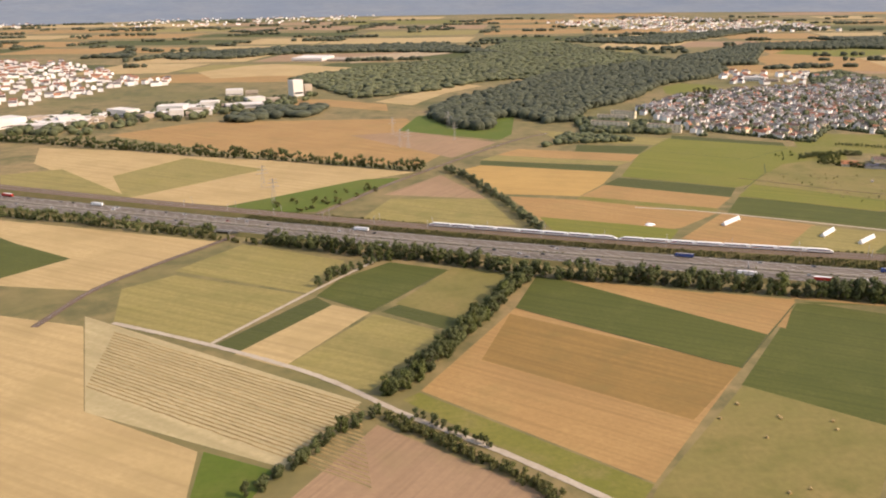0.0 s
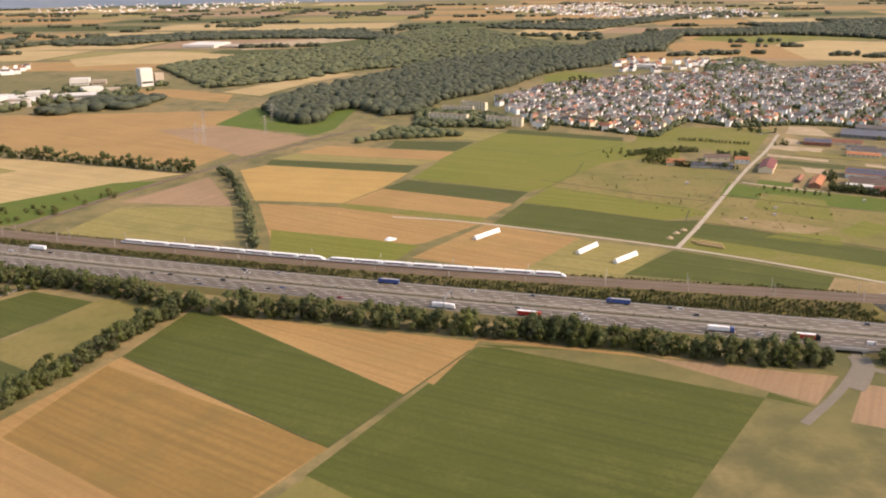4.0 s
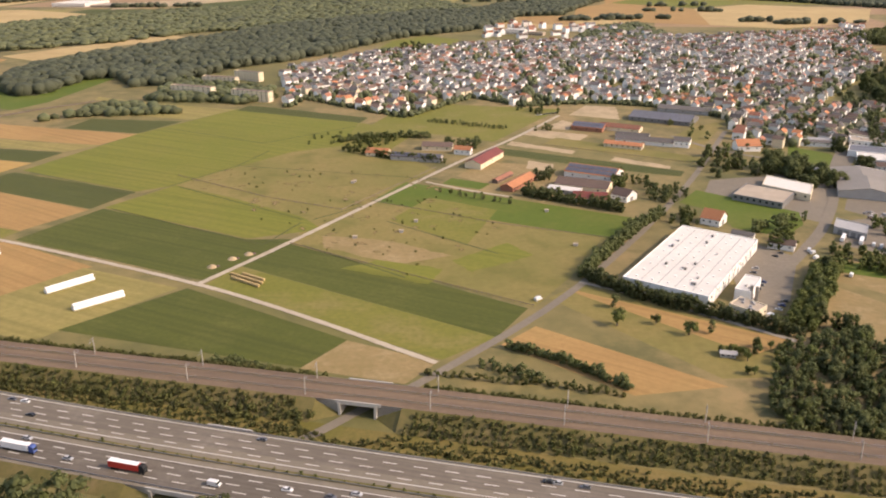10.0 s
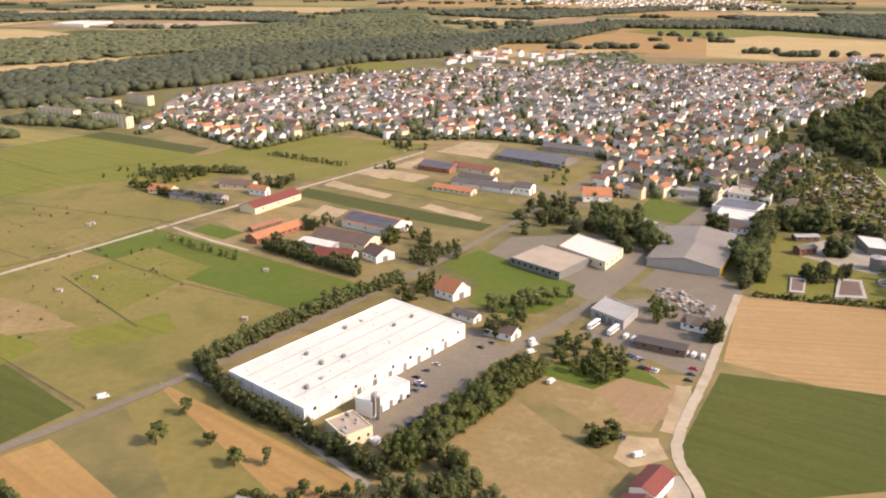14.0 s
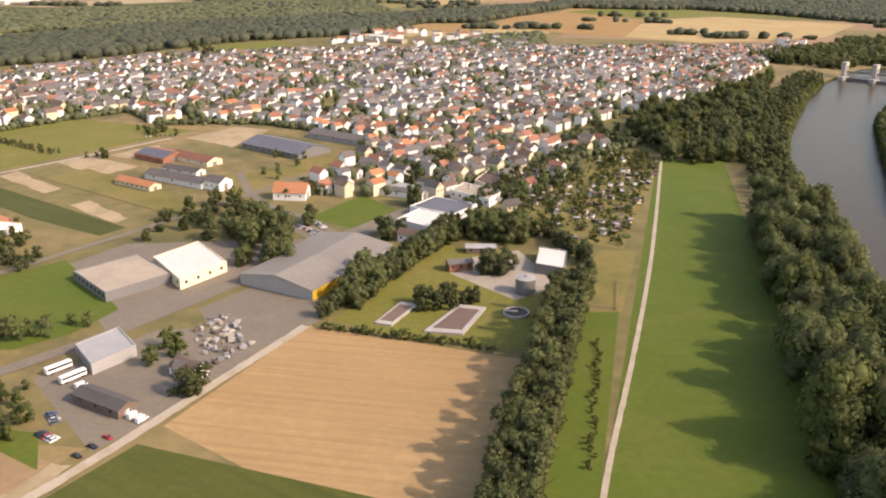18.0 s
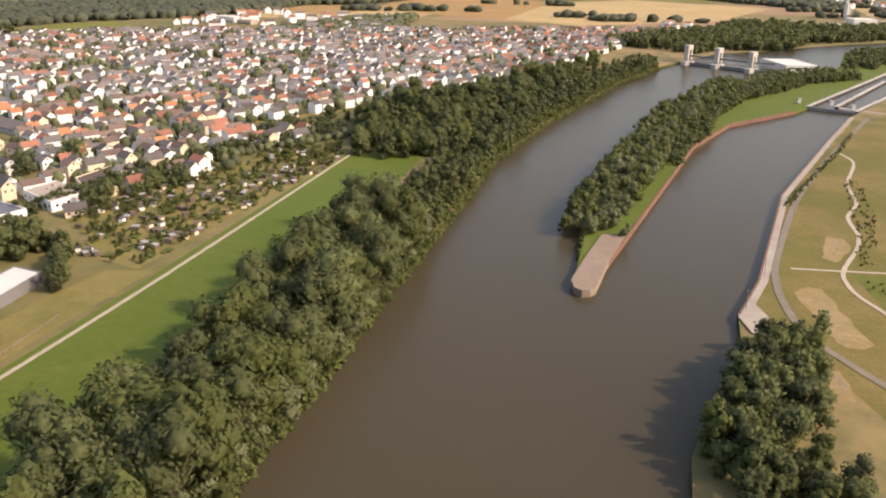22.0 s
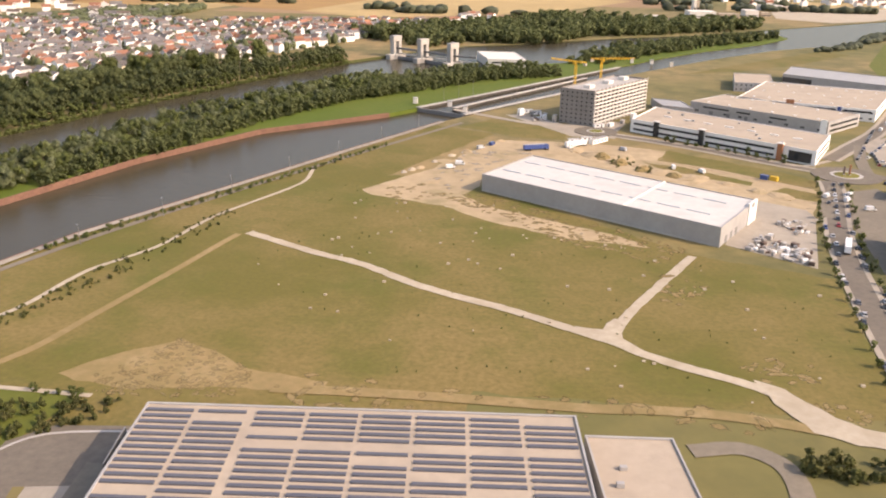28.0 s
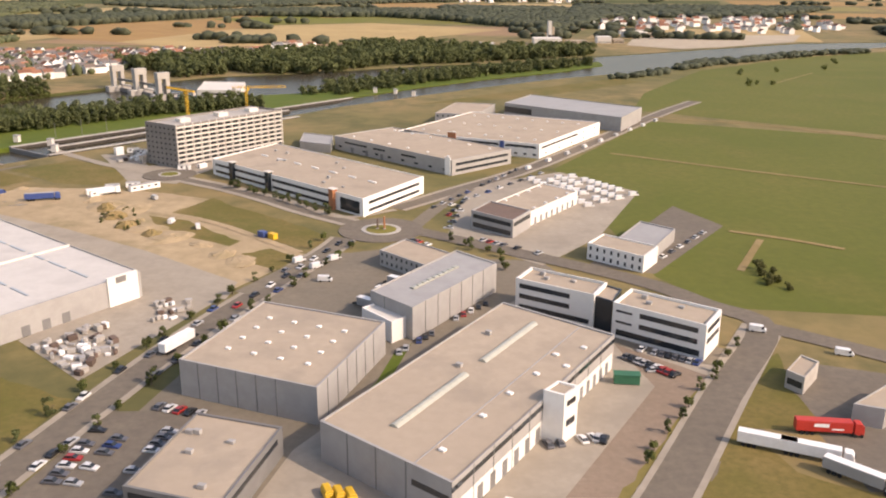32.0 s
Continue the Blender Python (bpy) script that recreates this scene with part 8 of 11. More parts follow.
for f, m in ((0.16, GLASS), (0.42, GLASS), (0.83, TILE_ORANGE)):
    a, b = Vector((979.4, 865.0)), Vector((1036.1, 821.2))
    t = (b - a).normalized()
    st = empty("stair_tower", "projecting stair tower on the office hall", "tower", at=frame_at(a + (b - a) * f, t, Vector((t.y, -t.x)), 0))
    part("body", box(-0.9, -0.5, 0, 0.9, 1.0, 5.6), m, st)
    part("roof", box(-1.2, -0.8, 5.6, 1.2, 1.2, 5.8), ROOF_WHITE, st)
for p, q, f, w, h, m, lab in (((1029.3, 922.3), (1081.7, 902.8), 0.4, 1.6, 6.4, TILE_ORANGE, "orange panel on the production hall"), ((1029.3, 922.3), (1081.7, 902.8), 0.75, 0.8, 5.2, BLUE, "blue panel on the production hall"), ((1008.2, 909.9), (1054.4, 872.6), 0.97, 1.2, 5.6, WHITE, "white corner panel on the grey hall")):
    a, b = Vector(p), Vector(q)
    t = (b - a).normalized()
    fpn = empty("facade_panel", lab, "panel", at=frame_at(a + (b - a) * f, t, Vector((t.y, -t.x)), 0))
    part("panel", box(-w, 0.0, 0, w, 0.35, h, 0.03), m, fpn)
    part("cap", box(-w - 0.1, -0.05, h, w + 0.1, 0.45, h + 0.12), ROOF_WHITE, fpn)
hall("warehouse", "grey hall behind the office hall", (1008.2, 909.9), (1054.4, 872.6), (1072.3, 893.4), 5.0, SHEET, ROOF_PALE, "hall", bands=((0, 0.1, 0.3, 3.0, 0.6), (0, 0.36, 0.46, 3.0, 0.6), (0, 0.6, 0.72, 3.0, 0.6), (1, 0.06, 0.94, 1.0, 0.8), (1, 0.06, 0.94, 3.0, 0.8)), windows=((0, 9, 1, 1.6, 0.6, 1.2),), skylights=grid(6, 2), doors=((0, 3, 0.1, 0.5, 1.4, 2.0),))
hall("warehouse", "long white production hall with blue and orange panels", (1029.3, 922.3), (1081.7, 902.8), (1105.5, 953.8), 5.0, WHITE, ROOF_PALE, "hall", bands=((0, 0.02, 0.36, 3.4, 0.8), (0, 0.45, 0.72, 3.4, 0.8), (0, 0.78, 0.97, 3.4, 0.8), (1, 0.03, 0.6, 3.2, 0.7)), windows=((0, 16, 2, 1.2, 0.6, 0.9), (1, 5, 2, 1.0, 0.6, 0.9)), skylights=grid(8, 3))
hall("warehouse", "grey hall at the end of the street", (1066.1, 994.4), (1114.4, 960.2), (1125.7, 989.6), 6.0, SHEET, SHEET, "hall", bands=((0, 0.0, 0.25, 2.0, 2.5),))
hall("office_building", "small grey office near the canal", (1037.7, 970.5), (1055.8, 968.5), (1061.5, 1000.7), 4.5, SHEET, ROOF_PALE, "office", windows=((0, 8, 2, 0.6, 0.8, 0.8),))
hall("container_block", "grey plant containers beside the high-rise", (996.1, 906.8), (1008.5, 902.1), (1005.5, 919.5), 3.2, SHEET, SHEET, "container")
hall("office_building", "grey flat office beside the car park", (1033.6, 688.7), (1046.2, 686.2), (1048.2, 704.4), 4.2, SHEET_DARK, ROOF_PALE, "office", bands=((0, 0.05, 0.95, 2.6, 0.9), (0, 0.35, 0.95, 0.4, 1.3), (1, 0.1, 0.9, 2.6, 0.7)), units=5)
hall("warehouse", "grey hall with four domed skylights", (1054.4, 684.6), (1065.2, 683.8), (1063.9, 668.7), 5.0, SHEET, ROOF_PALE, "warehouse", skylights=[(0.28, 0.22), (0.7, 0.25), (0.28, 0.75), (0.7, 0.78)], sky_size=(1.0, 1.0), ribs=4.0)
hall("workshop", "low workshop with a pale roof", (1038.1, 668.3), (1048.9, 666.5), (1047.4, 655.4), 3.4, SHEET, ROOF_PALE, "workshop", skylights=[(0.3, 0.5)], sky_size=(4.0, 0.9))
hall("gatehouse", "small concrete gatehouse of the truck park", (1120.1, 732.8), (1122.2, 730.4), (1126.1, 736.6), 3.0, CONCRETE, ROOF_PALE, "gatehouse", bands=((0, 0.1, 0.9, 0.9, 1.0),))
hall("workshop", "low pale-roofed depot beside the truck park", (1126.5, 722.0), (1130.5, 720.8), (1139.6, 729.8), 3.2, SHEET, ROOF_PALE, "workshop")
# the unfinished high-rise
NETTING = mat("scaffold_netting", (0.225, 0.205, 0.185), (0.19, 0.172, 0.155), (0.26, 0.236, 0.212), big=0.15, fine=1.5)
hr, u, v, z = hall("high_rise", "unfinished grey-brown high-rise with pale scaffold bands", (952.2, 878.1), (965.3, 871.4), (988.8, 909.6), 14.0, NETTING, CONCRETE, "high-rise", windows=((0, 7, 8, 0.6, 0.55, 0.6),), parapet=0.6)
p0, p1 = u, u + v
tv = v.normalized()
nv = square(tv, u)
slab = mesh_of(box(0, -0.1, 0, v.length, 0.55, 0.42), "balcony", ROOF_WHITE)
for k in range(9):
    part("balcony", slab, None, hr, "pale balcony band").matrix_local = frame_at(u, tv, nv, 0.9 + k * 1.5)
me = mesh_of(box(-v.length / 40, -0.05, 0, v.length / 40, 0.06, 0.95), "window", GLASS)
post = mesh_of(box(-0.09, 0.35, 0, 0.09, 0.6, 14.2), "scaffold_pole", ROOF_WHITE)
for i in range(15):
    part("scaffold_pole", post, None, hr, "pale scaffold pole").matrix_local = frame_at(u + v * (i / 14), tv, nv, 0.1)
for k in range(8):
    for i in range(14):
        part("window", me, None, hr).matrix_local = frame_at(u + v * ((i + 0.5) / 14), tv, nv, 1.5 + k * 1.5)
for f in (0.2, 0.55, 0.85):
    part("roof_house", box(-2.0, -1.5, 0, 2.0, 1.5, 1.3), ROOF_WHITE, hr).matrix_local = frame_at(u * 0.5 + v * f, tv, nv, z)


def crane(p, h, jib, angle, label):
    ob = empty("tower_crane", label, "crane", "tower cranes", at=Matrix.Translation((*p, 0)) @ Matrix.Rotation(angle, 4, "Z"))
    bm = bmesh.new()
    for x in (-0.35, 0.35):
        for y in (-0.35, 0.35):
            add_box(bm, x - 0.07, y - 0.07, 0, x + 0.07, y + 0.07, h)
    for k in range(int(h / 0.8)):
        add_box(bm, -0.4, -0.4, k * 0.8, 0.4, -0.3, k * 0.8 + 0.1)
        add_box(bm, -0.4, 0.3, k * 0.8 + 0.4, 0.4, 0.4, k * 0.8 + 0.5)
        add_box(bm, -0.4, -0.4, k * 0.8 + 0.2, -0.3, 0.4, k * 0.8 + 0.3)
    part("mast", bm, YELLOW, ob)
    bm = bmesh.new()
    for y, zz in ((-0.3, 0), (0.3, 0), (0, 0.6)):
        add_box(bm, -5, y - 0.08, h + zz, jib, y + 0.08, h + zz + 0.14)
    for k in range(int((jib + 5) / 0.9)):
        add_box(bm, -5 + k * 0.9, -0.3, h, -4.88 + k * 0.9, 0.3, h + 0.65)
    part("jib", bm, YELLOW, ob)
    part("counterweight", box(-5.2, -0.5, h - 1.0, -3.9, 0.5, h + 0.1), CONCRETE, ob)
    part("cab", box(0.3, -0.45, h - 1.0, 1.2, 0.45, h), YELLOW, ob)


crane((958.2, 899.9), 21, 13, math.pi * 0.8, "yellow tower crane over the high-rise")
crane((970.4, 927.7), 19, 15, 0.25, "yellow tower crane behind the high-rise")

# ---- weir and lock ----
weir = [Vector((854.2, 1060.2)), Vector((872.7, 1047.1)), Vector((892.2, 1030.7)), Vector((906.2, 1026.7))]
wt = (weir[2] - weir[0]).normalized()
wn_ = Vector((-wt.y, wt.x))
for p in weir[:3]:
    tw = empty("weir_tower", "tall concrete weir tower standing in the river", "tower", "weir towers", at=frame_at(p, wt, wn_, WATER_Z - 0.4))
    for s in (-1, 1):
        part("leg", box(-1.6, 2.2 * s - 1.0, 0, 1.6, 2.2 * s + 1.0, 12.5), CONCRETE, tw)
    part("head", box(-1.8, -3.4, 11.0, 1.8, 3.4, 14.2, 0.1), CONCRETE, tw)
    part("pier", box(-2.1, -6.5, 0, 2.1, 6.5, 3.4, 0.3), CONCRETE, tw)
for a, b in ((weir[0], weir[1]), (weir[1], weir[2]), (weir[2], weir[3])):
    ln = (b - a).length
    gate = empty("weir_gate", "steel weir gate with a footbridge", "weir", "weir gates", at=frame_at(a, (b - a).normalized(), Vector((-(b - a).y, (b - a).x)).normalized(), 0))
    part("gate_leaf", box(1.8, -0.6, WATER_Z - 0.3, ln - 1.8, 0.6, 0.4), SHEET_DARK, gate)
    part("footbridge", box(0, 1.0, 1.6, ln, 2.0, 2.1), CONCRETE, gate)
    part("girder", box(0, -0.6, 4.4, ln, 0.2, 5.6), SHEET_DARK, gate)
hall("power_house", "white power house beside the weir", (904.2, 1056.4), (912.8, 1023.5), (935.0, 1024.0), 5.0, ROOF_WHITE, ROOF_WHITE, "power house", bands=((1, 0.1, 0.9, 2.6, 0.8),))
lines = tuple((a, tuple(Vector(a).lerp(Vector(b), f))) for a, b, f in (((892.2, 896.2), (950.8, 985.5), 1.62), ((907.7, 898.0), (944.2, 958.2), 1.62), ((913.2, 884.6), (946.4, 934.0), 1.9)))
# much darker concrete for the lock walls below the pale coping
DARKWALL = mat("dark_concrete", (0.065, 0.057, 0.048), (0.05, 0.045, 0.038), (0.04, 0.036, 0.03), big=0.1, fine=0.8)
for a, b in lines:
    strip = lambda w: [tuple(p) for p in offset([Vector(a), Vector(b)], w)] + [tuple(p) for p in offset([Vector(a), Vector(b)], -w)][::-1]
    lw = thing("lock_wall", prism(strip(0.9), WATER_Z - 0.4, 0.2), DARKWALL, "long dark lock wall with a pale coping", "lock", kind="structure")
    part("coping", prism(strip(1.0), 0.2, 0.45), CONCRETE, lw, "pale concrete coping")
thing("lock_water", prism([lines[0][0], lines[0][1], lines[2][1], lines[2][0]], WATER_Z - 0.3, -0.8), WATER, "calm brown water in the lock chambers", "river", kind="structure")
thing("water", prism([tuple(north_w)] + RIVER_WEST[:10] + [ISLAND[7], lines[0][1], lines[2][1]] + CANAL_NORTH[2:] + [tuple(north_e)], WATER_Z - 1, -0.35), WATER, "calm brown-green river above the weir and lock", "river", kind="structure")
gate_line = [Vector(lines[0][0]), Vector(lines[2][0])]
thing("lock_gate", prism([tuple(p) for p in offset(gate_line, 0.4)] + [tuple(p) for p in offset(gate_line, -0.4)][::-1], WATER_Z - 0.4, 0.15), SHEET_DARK, "dark steel lock gates", "lock gate", kind="structure")
for f in (0.1, 0.16, 0.22):
    q = Vector(lines[0][0]) * (1 - f) + Vector(lines[0][1]) * f
    mp_ = empty("flag_pole", "tall slim grey pole on the lock wall", "pole", "lock poles", at=Matrix.Translation((*q, 0.45)))
    part("pole", cyl(0.1, 0, 6.5, 7, 0.05), STEEL, mp_)
    part("foot", cyl(0.25, 0, 0.2, 8), CONCRETE, mp_)
for k, p in enumerate(((889.9, 904.7), (905.6, 900.1), (913.2, 889.3), (995.7, 1059.4), (1006.9, 1056.7), (1017.4, 1049.7))):
    gh = empty("lock_house", "small white lock control house", "lock house", "lock houses", at=Matrix.Translation((*p, 0.5)))
    part("body", box(-0.9, -0.9, 0, 0.9, 0.9, 2.4), ROOF_WHITE, gh)
    part("roof", box(-1.1, -1.1, 2.4, 1.1, 1.1, 2.6), SHEET, gh)
    part("window", box(-0.92, -0.7, 1.2, -0.9, 0.7, 1.9), GLASS, gh)


# ---- vehicles ----
def profile(pts, w, bevel=0.06):
    bm = bmesh.new()
    l = [bm.verts.new((x, -w / 2, z)) for x, z in pts]
    r = [bm.verts.new((x, w / 2, z)) for x, z in pts]
    n = len(pts)
    for i in range(n):
        bm.faces.new((l[i], l[(i + 1) % n], r[(i + 1) % n], r[i]))
    bm.faces.new(l[::-1]), bm.faces.new(r)
    bmesh.ops.recalc_face_normals(bm, faces=bm.faces)
    if bevel:
        bmesh.ops.bevel(bm, geom=bm.edges[:], offset=bevel, segments=1, affect="EDGES")
    return bm


def wheel_mesh(r, w):
    bm = cyl(r, -w / 2, w / 2, 10)
    bmesh.ops.rotate(bm, verts=bm.verts, cent=(0, 0, 0), matrix=Matrix.Rotation(math.pi / 2, 3, "X"))
    return mesh_of(bm, "wheel", BLACK)


WHEEL, BIGWHEEL = wheel_mesh(0.19, 0.13), wheel_mesh(0.28, 0.2)
def car_body(m):
    bm = profile([(-1.22, 0.14), (1.2, 0.14), (1.24, 0.4), (0.62, 0.5), (-0.86, 0.53), (-1.22, 0.46)], 1.02, 0.05)
    add_box(bm, -0.7, -0.37, 0.8, 0.16, 0.37, 0.85)
    return mesh_of(bm, "car", m)


CAR_BODIES = [car_body(m) for m in CARPAINT]
VAN_BODIES = [mesh_of(profile([(-1.5, 0.15), (1.45, 0.15), (1.5, 0.55), (1.15, 0.7), (0.85, 1.25), (-1.45, 1.3)], 1.12), "van", CARPAINT[i]) for i in (0, 0, 1, 4)]
CAR_GLASS = mesh_of(profile([(0.6, 0.5), (0.18, 0.81), (-0.72, 0.81), (-1.02, 0.52)], 0.84, 0.0), "cabin_glass", GLASS)
VAN_GLASS = mesh_of(profile([(1.15, 0.72), (0.92, 1.15), (0.62, 1.15), (0.62, 0.72)], 1.14, 0.0), "cabin_glass", GLASS)
PAINT_NAMES = ("white", "silver-grey", "black", "dark grey", "dark blue", "red")
vr = random.Random(77)


def car(p, a, z=None, wheels=False, colour=None, group="parked cars", where="parked"):
    z = (rest(p) if z is None else z) - (0 if wheels else 0.11)
    i = colour if colour is not None else vr.choice((0, 0, 0, 1, 1, 1, 2, 2, 2, 2, 3, 3, 3, 3, 4, 5))
    ob = thing("car", CAR_BODIES[i], None, "small %s car %s" % (PAINT_NAMES[i], where), "car", group, at=Matrix.Translation((p[0], p[1], z)) @ Matrix.Rotation(a, 4, "Z"))
    part("cabin_glass", CAR_GLASS, None, ob)
    if wheels:
        for x in (-0.72, 0.75):
            for y in (-0.46, 0.46):
                part("wheel", WHEEL, None, ob).matrix_local = Matrix.Translation((x, y, 0.19))
    return ob


def van(p, a, z=None, i=0, where="parked beside the street"):
    z = (rest(p) if z is None else z) - (0.14 if "rows" in where or "kerb" in where else 0)
    ob = thing("van", VAN_BODIES[i % 4], None, "%s delivery van %s" % (("white", "white", "silver", "blue")[i % 4], where), "van", "vans", at=Matrix.Translation((p[0], p[1], z)) @ Matrix.Rotation(a, 4, "Z"))
    part("cabin_glass", VAN_GLASS, None, ob)
    for x in (-0.9, 0.95) if "rows" not in where and "kerb" not in where else ():
        for y in (-0.5, 0.5):
            part("wheel", WHEEL, None, ob).matrix_local = Matrix.Translation((x, y, 0.19))
    return ob


def truck(p, a, z, cab, box_m, top_m, label, cab_on=True):
    """A tractor with its trailer, nose along +x."""
    ob = empty("truck", label, "truck", "trucks", at=Matrix.Translation((p[0], p[1], z)) @ Matrix.Rotation(a, 4, "Z"))
    part("trailer", box(-5.0, -0.72, 0.62, 2.6, 0.72, 2.15, 0.04), box_m, ob)
    part("trailer_roof", box(-4.98, -0.7, 2.15, 2.58, 0.7, 2.2), top_m, ob)
    part("chassis", box(-4.8, -0.4, 0.4, 4.0, 0.4, 0.62), BLACK, ob)
    if cab_on:
        c = part("cab", profile([(2.85, 0.35), (4.2, 0.35), (4.25, 1.0), (4.1, 1.75), (3.8, 2.1), (2.9, 2.15)], 1.36), cab, ob)
        part("windscreen", box(4.1, -0.58, 1.05, 4.24, 0.58, 1.6), GLASS, c)
    for x in (-4.1, -3.4, -2.7) + ((3.0, 3.9) if cab_on else ()):
        for y in (-0.6, 0.6):
            part("wheel", BIGWHEEL, None, ob).matrix_local = Matrix.Translation((x, y, 0.28))
    return ob


def heading(p, q):
    return math.atan2(q[1] - p[1], q[0] - p[0])


def lane_pose(at, d):
    """The place and heading on the motorway lane d metres left of its middle, nearest to a point."""
    p, t = min(along(MW, 1.0), key=lambda s: (s[0] - Vector(at)).length)
    return p + Vector((-t.y, t.x)) * d, math.atan2(t.y, t.x)


for at, d, cab, bx, tp, lab in (((247.2, 368.7), -8.6, BLUE, FILM, FILM, "white lorry with a blue cab on the motorway"), ((275.0, 359.9), -8.6, BLACK, RED, FILM, "red lorry with a white top on the motorway"), ((215.1, 395.9), 10.4, BLUE, BLUE, SHEET, "dark blue lorry on the motorway"), ((-45.0, 486.8), 10.4, FILM, FILM, FILM, "white lorry on the motorway"), ((-222.1, 552.4), 10.4, FILM, FILM, FILM, "white lorry driving on the motorway"), ((125.6, 429.1), 10.4, BLUE, BLUE, SHEET, "blue lorry driving on the motorway"), ((182.6, 395.7), -11.0, RED, RED, FILM, "red lorry driving on the motorway"), ((150.7, 405.7), -11.0, FILM, FILM, FILM, "white lorry driving on the motorway"), ((-294.8, 581.5), 10.4, RED, RED, FILM, "red lorry far along the motorway")):
    p, a = lane_pose(at, d)
    truck(p, a if d < 0 else a + math.pi, MZ + 0.05, cab, bx, tp, lab)
p, a = lane_pose((295.4, 355.4), -8.6)
van(p, a, MZ + 0.05, 0, "with a red cab on the motorway")
for k in range(64):
    s = vr.uniform(-330, 430)
    d = vr.choice((-11.0, -8.6, -6.2, -4.0, 5.2, 7.7, 10.4))
    p, a = lane_pose((s, 450 - 0.3 * s), d)
    car(p, a if d < 0 else a + math.pi, MZ + 0.05, k % 6 == 0, group="cars on the motorway", where="driving on the motorway")

# sign gantry over the carriageway
p, a = lane_pose((149.3, 402.5), -6.5)
gy = empty("sign_gantry", "grey steel sign gantry over the carriageway", "gantry", at=Matrix.Translation((*p, MZ)) @ Matrix.Rotation(a, 4, "Z"))
for y in (-5.6, 5.6):
    part("post", box(-0.15, y - 0.15, 0, 0.15, y + 0.15, 4.0), STEEL, gy)
part("beam", box(-0.2, -5.8, 3.7, 0.2, 5.8, 4.1), STEEL, gy)
part("sign_panel", box(-0.3, -4.5, 3.4, -0.22, 2.0, 4.8), SHEET_DARK, gy, "dark back of a sign panel")

# high-speed train
line = [(q, t) for q, t in along(offset(RAIL, 2.3), 0.5)]
i0 = min(range(len(line)), key=lambda i: (line[i][0] - Vector((199.8, 423.6))).length)
tr = empty("train", "long white high-speed train on the railway", "train", at=Matrix.Identity(4))
COACH = profile([(-6.6, 0.25), (6.6, 0.25), (6.6, 1.7), (6.2, 2.05), (-6.2, 2.05), (-6.6, 1.7)], 1.6, 0.12)
COACH = mesh_of(COACH, "coach", FILM)
NOSE = mesh_of(profile([(-6.6, 0.25), (6.2, 0.25), (6.6, 0.6), (5.2, 1.3), (3.6, 1.95), (3.0, 2.05), (-6.2, 2.05), (-6.6, 1.7)], 1.6, 0.12), "power_car", FILM)
BAND = mesh_of(box(-6.0, -0.83, 1.15, 5.2 - 0.6, 0.83, 1.6), "window_band", GLASS)
SKIRT = mesh_of(box(-6.5, -0.7, 0.0, 6.4, 0.7, 0.28), "bogie_skirt", SHEET_DARK)
STRIPE = mesh_of(box(-6.4, -0.815, 0.72, 5.6, 0.815, 0.84), "red_stripe", RED)
for k in range(16):
    q, t = line[max(i0 - 14 - k * 27, 2)]
    end = k in (0, 7, 8, 15)
    back = k in (7, 15)
    c = part("power_car" if end else "coach", NOSE if end else COACH, None, tr)
    c.matrix_local = Matrix.Translation((*q, RZ + 0.3)) @ Matrix.Rotation(math.atan2(t.y, t.x) + (math.pi if back else 0), 4, "Z")
    part("window_band", BAND, None, c)
    part("bogie_skirt", SKIRT, None, c)
    part("red_stripe", STRIPE, None, c)

# catenary masts
for k, (q, t) in enumerate(along(RAIL[16:46], 33.0)):
    n = Vector((-t.y, t.x))
    for s in (-1, 1):
        ms = empty("catenary_mast", "grey catenary mast beside the railway", "mast", "catenary masts", at=Matrix.Translation((*(q + n * 4.3 * s), RZ - 0.1)) @ Matrix.Rotation(math.atan2(-s * n.y, -s * n.x), 4, "Z"))
        part("pole", cyl(0.13, 0, 5.0, 7, 0.09), CONCRETE, ms)
        part("bracket", box(0, -0.04, 4.0, 2.0, 0.04, 4.1), STEEL, ms)
        part("stay", box(0, -0.03, 4.7, 1.6, 0.03, 4.76), STEEL, ms)


def pylon(p, h, a):
    ob = empty("power_pylon", "grey steel lattice power pylon in the fields", "pylon", "power pylons", at=Matrix.Translation((*p, 0)) @ Matrix.Rotation(a, 4, "Z"))
    bm = bmesh.new()
    r = 1.3
    for x in (-1, 1):
        for y in (-1, 1):
            v = [bm.verts.new(q) for q in ((x * r - 0.1, y * r, 0), (x * r + 0.1, y * r, 0), (x * 0.2 + 0.08, y * 0.2, h), (x * 0.2 - 0.08, y * 0.2, h))]
            bm.faces.new(v)
    for k in range(1, 10):
        s = r + (0.2 - r) * k / 10
        add_box(bm, -s, -s - 0.05, h * k / 10, s, -s + 0.05, h * k / 10 + 0.12)
        add_box(bm, -s, s - 0.05, h * k / 10, s, s + 0.05, h * k / 10 + 0.12)
    part("lattice", bm, STEEL, ob)
    for zz, wdt in ((0.66, 4.5), (0.8, 3.6), (0.93, 2.6)):
        part("cross_arm", box(-wdt, -0.12, h * zz, wdt, 0.12, h * zz + 0.25), STEEL, ob)


for p in ((-125.9, 599.8), (-110.6, 557.7), (-36.1, 756.0), (-46.1, 825.9), (-28.7, 750.7), (12.2, 791.5), (7.1, 859.1)):
    pylon(p, 17, 0.6)

